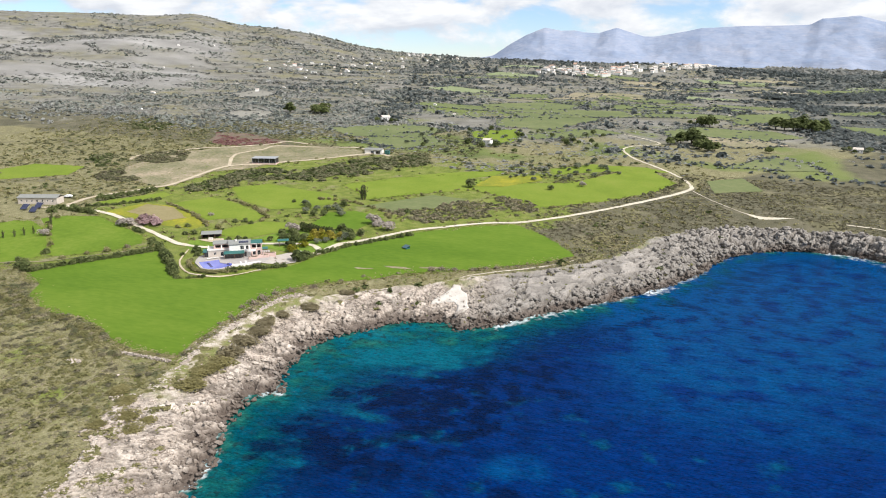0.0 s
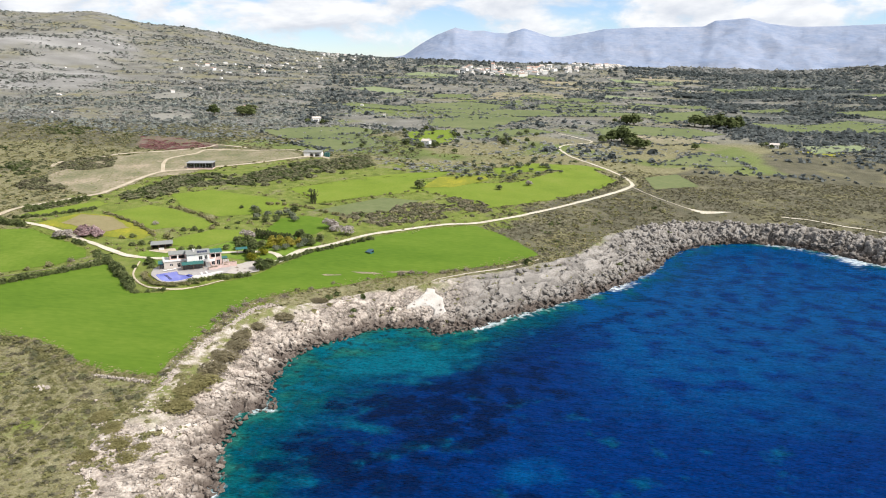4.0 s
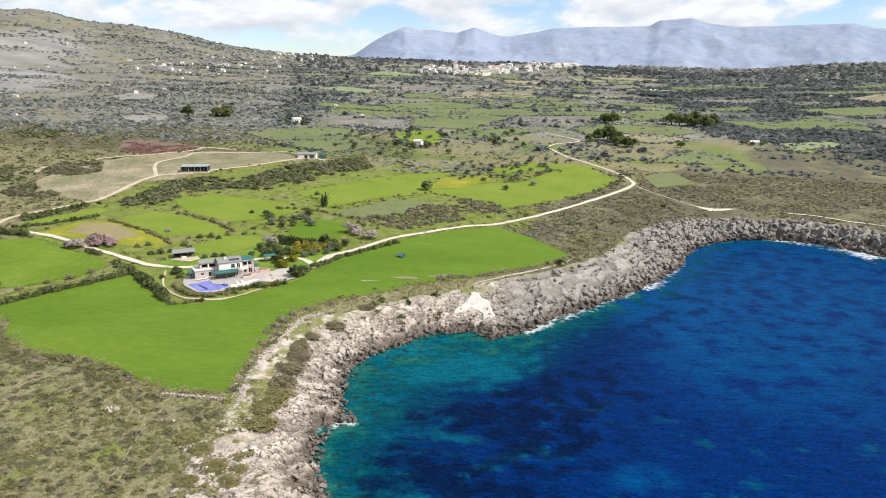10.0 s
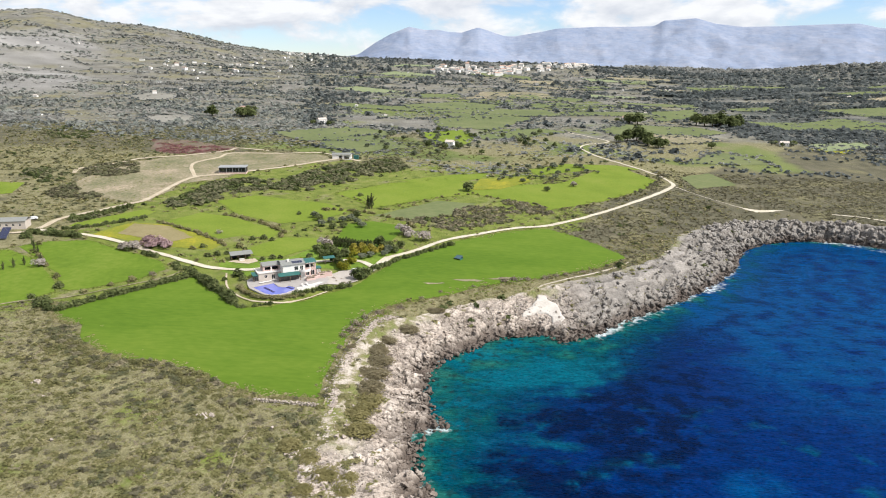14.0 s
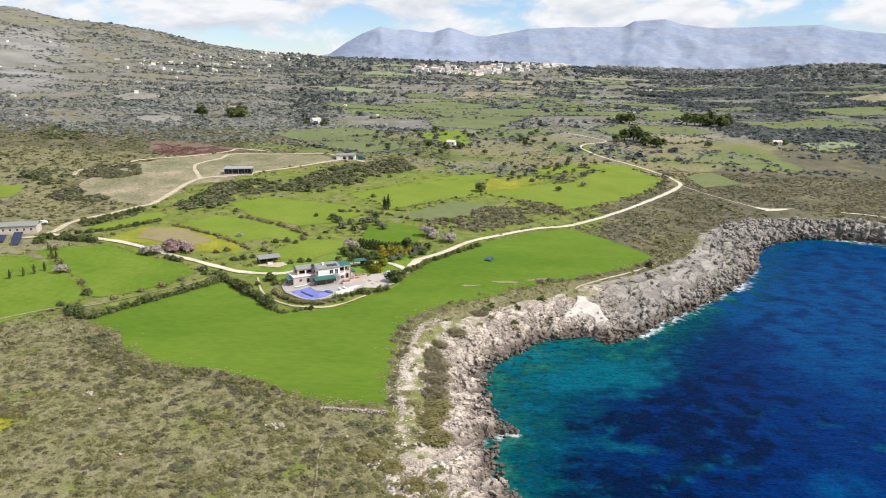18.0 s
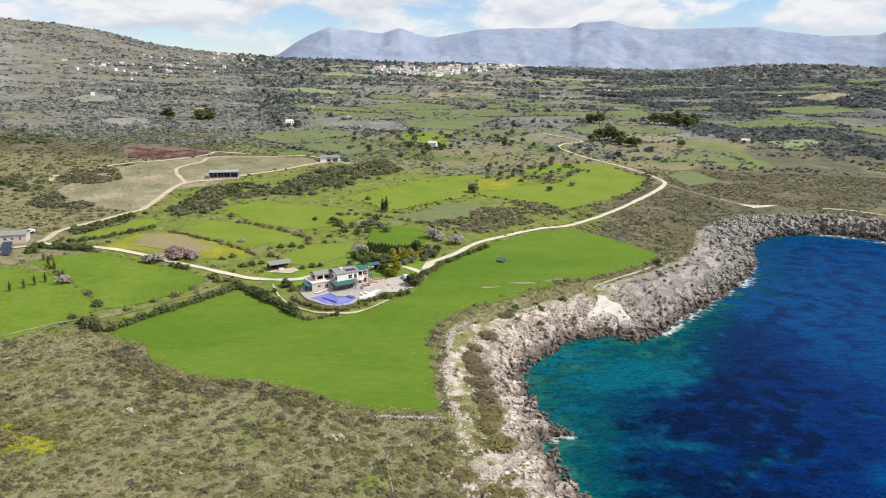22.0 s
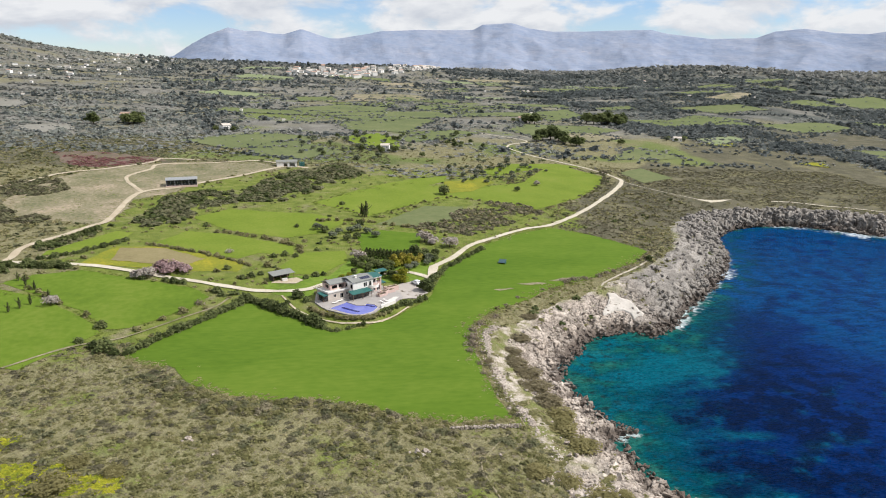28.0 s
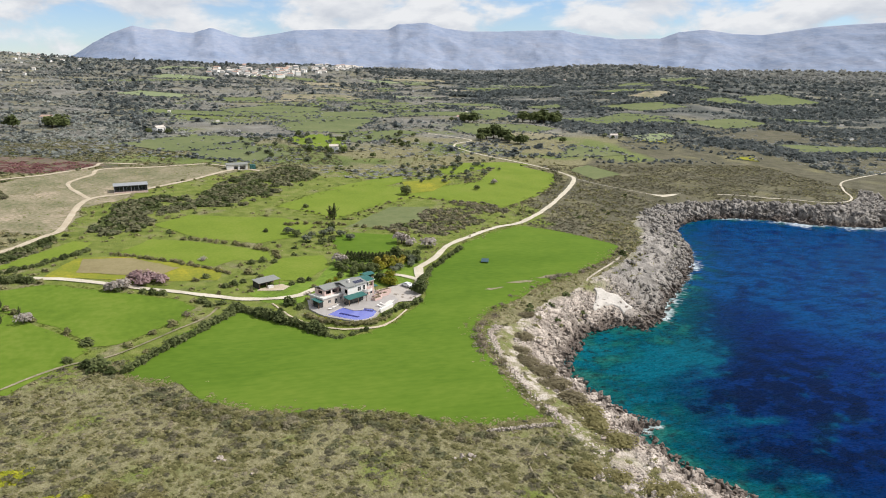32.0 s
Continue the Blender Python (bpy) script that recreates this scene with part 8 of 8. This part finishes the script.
def plant_far(name, protos, count, r0, r1, size, mat, label, seed, share, flat=(0.6, 1.1), az=(-52, 54)):
    rng = np.random.default_rng(seed)
    r = np.sqrt(rng.uniform(r0 ** 2, r1 ** 2, count * 5)) if r1 < 900 else np.exp(rng.uniform(np.log(r0), np.log(r1), count * 5))
    a = np.radians(rng.uniform(*az, count * 5))
    x, y = r * np.sin(a), r * np.cos(a)
    ok = free(x, y) & (wood_cover(x, y) + rng.uniform(-0.06, 0.06, len(x)) > 1 - share) & (y > 440 + 60 * (x < -100) + 100 * ((x > 120) & (x < 340))) & (shore_distance(x, y) > 15)
    x, y, r = x[ok][:count], y[ok][:count], r[ok][:count]
    s = (size[0] + (size[1] - size[0]) * rng.uniform(0, 1, len(x)) ** 2) * (0.8 + 0.5 * r / 1000)
    me = scatter(name, protos, x, y, ground_z(x, y) - 0.2, s, mat, rng, rng.uniform(*flat, len(x)))
    return tagged(part(name, me, mat), label, "woods", kind="stuff")


# olive green with distance haze mixed into the colour as well
M_HAZYOLIVE = foliage("hazed_olive_leaves", [(0.168, 0.184, 0.164), (0.236, 0.252, 0.226), (0.31, 0.324, 0.29)], scale=0.01)
plant_far("far_scrub", TUFTS_DOT, 32000, 440, 2700, (1.0, 2.6), M_HAZYLEAF, "hazy grey-green maquis covering the far land", 101, 0.68, (0.35, 0.65))
plant_far("far_olive_trees", TUFTS_DOT, 13000, 440, 2400, (1.2, 2.4), M_HAZYOLIVE, "silvery olive groves on the plain", 102, 0.56, (0.8, 1.1))
plant_far("far_dark_trees", TUFTS_FAR, 4200, 480, 2300, (1.8, 4.6), M_HAZYDARK, "dark evergreen trees on the plain", 103, 0.52, (0.8, 1.5), (-14, 54))
plant_far("far_grey_trees", TUFTS_FAR, 2200, 480, 2300, (1.6, 3.6), M_HAZYOLIVE, "hazy grey-green trees on the western slopes", 104, 0.52, (0.7, 1.2), (-52, -10))


def right_wood(name, count, az, r0, r1, seed, size, mat, share, label):
    plant_far(name, TUFTS_DOT, count, r0, r1, size, mat, label, seed, share, (0.8, 1.4), az)


right_wood("dark_wood", 7000, (14, 54), 620, 1350, 111, (1.7, 3.2), M_HAZYDARK, 0.6, "dark evergreen wood on the eastern plain")
right_wood("dark_wood", 3000, (10, 56), 1900, 3300, 113, (3.0, 6.0), M_HAZYLEAF, 0.75, "hazy woods on the farthest plain")
right_wood("dark_wood", 3800, (8, 54), 1000, 2000, 112, (2.0, 4.0), M_HAZYDARK, 0.54, "wooded hills on the eastern horizon")


def far_hedgerows(count, az, r0, r1, mat, size, seed, label):
    """Dark lines of trees along the far field edges."""
    rng = np.random.default_rng(seed)
    xs, ys = [], []
    for _ in range(count):
        a, r = math.radians(rng.uniform(*az)), rng.uniform(r0, r1)
        cx, cy, turn, run = r * math.sin(a), r * math.cos(a), rng.normal(0, 0.45), rng.uniform(30, 130)
        s = rng.uniform(-run / 2, run / 2, int(run / 2.2))
        xs.append(cx + s * math.cos(turn) + rng.normal(0, 3, len(s)))
        ys.append(cy + s * math.sin(turn) + rng.normal(0, 5, len(s)))
    x, y = np.concatenate(xs), np.concatenate(ys)
    ok = free(x, y) & (shore_distance(x, y) > 15) & (y > 480)
    x, y = x[ok], y[ok]
    me = scatter("hedgerows", TUFTS_DOT, x, y, ground_z(x, y) - 0.2, rng.uniform(*size, len(x)) * (0.7 + 0.5 * np.hypot(x, y) / 1000), mat, rng, rng.uniform(0.8, 1.5, len(x)))
    tagged(part("hedgerows", me, mat), label, "woods", kind="stuff")


def field_borders():
    """Trees and scrub along the borders of the far fields."""
    rng = np.random.default_rng(125)
    for mat, gap, size, words in ((M_HAZYDARK, 4.5, (0.9, 2.2), "dark bushes along the borders of far fields"), (M_HAZYLEAF, 3.0, (0.8, 1.9), "hazy grey-green scrub along the borders of far fields")):
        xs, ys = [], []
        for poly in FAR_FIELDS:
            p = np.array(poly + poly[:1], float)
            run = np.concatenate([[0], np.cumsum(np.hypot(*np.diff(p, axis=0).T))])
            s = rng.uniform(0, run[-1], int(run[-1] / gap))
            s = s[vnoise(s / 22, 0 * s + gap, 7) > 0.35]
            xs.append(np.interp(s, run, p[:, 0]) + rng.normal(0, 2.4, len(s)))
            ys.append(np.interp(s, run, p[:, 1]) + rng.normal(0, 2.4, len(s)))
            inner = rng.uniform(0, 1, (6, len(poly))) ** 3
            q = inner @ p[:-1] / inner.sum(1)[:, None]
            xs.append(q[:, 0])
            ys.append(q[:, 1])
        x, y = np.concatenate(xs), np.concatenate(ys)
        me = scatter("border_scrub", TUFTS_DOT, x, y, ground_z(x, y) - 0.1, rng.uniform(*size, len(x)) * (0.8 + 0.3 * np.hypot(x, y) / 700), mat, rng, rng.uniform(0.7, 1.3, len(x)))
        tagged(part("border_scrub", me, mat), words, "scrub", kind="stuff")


field_borders()
far_hedgerows(110, (-24, 40), 520, 1500, M_HAZYDARK, (1.4, 2.8), 121, "dark lines of trees between the far fields")
far_hedgerows(70, (-40, 10), 560, 1700, M_HAZYLEAF, (1.4, 2.8), 122, "hazy grey-green lines of scrub on the far slopes")
far_hedgerows(46, (-44, -14), 900, 2000, M_HAZYLEAF, (1.6, 3.0), 124, "dark lines of scrub along the terraces of the hill")
far_hedgerows(26, (5, 45), 1100, 1900, M_HAZYDARK, (2.4, 4.4), 123, "clumps of tall dark trees on the horizon")


# ---- far houses ----
M_FARROOF = plain("faded_tile_roof", (0.33, 0.22, 0.17), (0.43, 0.3, 0.24), 1.2, 0.85)
M_FARWALL = plain("weathered_white_wall", (0.68, 0.665, 0.63), (0.82, 0.8, 0.77))
def far_house_mesh(w, d, h, seed):
    rng = random.Random(seed)
    wall = boxes("wall", [(-w / 2, w / 2, -d / 2, d / 2, -2.0, h)])
    wall.materials.append(M_FARWALL)
    roof = gable("roof", -w / 2, w / 2, -d / 2, d / 2, h + 0.15, h + 1.2 + 0.1 * d, 0.2, 0.3)
    roof.materials.append(M_FARROOF if seed == 1 else M_SLATE if seed % 2 else M_CREAM)
    n = max(2, int(w / 3))
    wins = []
    for k in range(n):
        x = -w / 2 + (k + 0.5) * w / n
        for z in ((1.0, 4.0) if h > 5 else (1.0,)):
            me = boxes("window", [(x - 0.5, x + 0.5, -d / 2 - 0.03, -d / 2 + 0.05, z, z + 1.3)])
            me.materials.append(M_GLASS)
            wins.append(me)
    return wall, roof, wins


FAR_KINDS = [far_house_mesh(w, d, h, s) for s, (w, d, h) in enumerate(((9, 7, 3.4), (11, 8, 6.2), (8, 7, 6.0), (14, 8, 3.6), (10, 9, 6.4), (7, 6, 3.2)))]


def far_house(x, y, rng, label, group, scale=1.0, windows=True):
    wall, roof, wins = rng.choice(FAR_KINDS)
    root = new("house")
    root.matrix_basis = pose(x, y, gz(x, y), 0, 0, rng.uniform(-35, 35)) @ Matrix.Scale(scale, 4)
    part("wall", wall, None, root)
    part("roof", roof, None, root)
    if windows:
        for me in wins:
            part("window", me, None, root)
    tagged(root, label, "house", group)


hr = random.Random(77)
for x, y in ((-20, 528), (142, 731), (246, 607), (-140, 640), (-230, 700), (-445, 981)):
    far_house(x, y, hr, "small white farmhouse among the far fields", "plain houses", 0.75)
for k in range(190):
    x = hr.uniform(-105, 60) if k % 2 else hr.uniform(10, 240)
    y = 1400 + 1.9 * max(0, x - 10) ** 0.98 * 0.9 + hr.uniform(-45, 90)
    far_house(x, y, hr, "white house of the distant hill village", "hill village", hr.uniform(0.5, 0.95), False)
for k in range(70):
    x, y = hr.gauss(-490, 70), hr.uniform(1150, 1950)
    far_house(x + 0.12 * (y - 1500), y, hr, "white house scattered on the distant hillside", "hillside houses", hr.uniform(0.35, 0.7), False)
for k in range(45):
    a, r = math.radians(hr.uniform(-35, 48)), hr.uniform(700, 1700)
    far_house(r * math.sin(a), r * math.cos(a), hr, "lone pale house on the distant plain", "plain houses", hr.uniform(0.3, 0.5), False)
bell = new("church_tower")
bell.matrix_basis = pose(-40, 1420, gz(-40, 1420))
tagged(bell, "pale church tower over the distant village", "tower")
part("shaft", boxes("shaft", [(-3, 3, -3, 3, -2, 15)]), M_WHITE, bell)
part("roof", gable("roof", -3, 3, -3, 3, 15.1, 18, 0.3), M_FARROOF, bell)
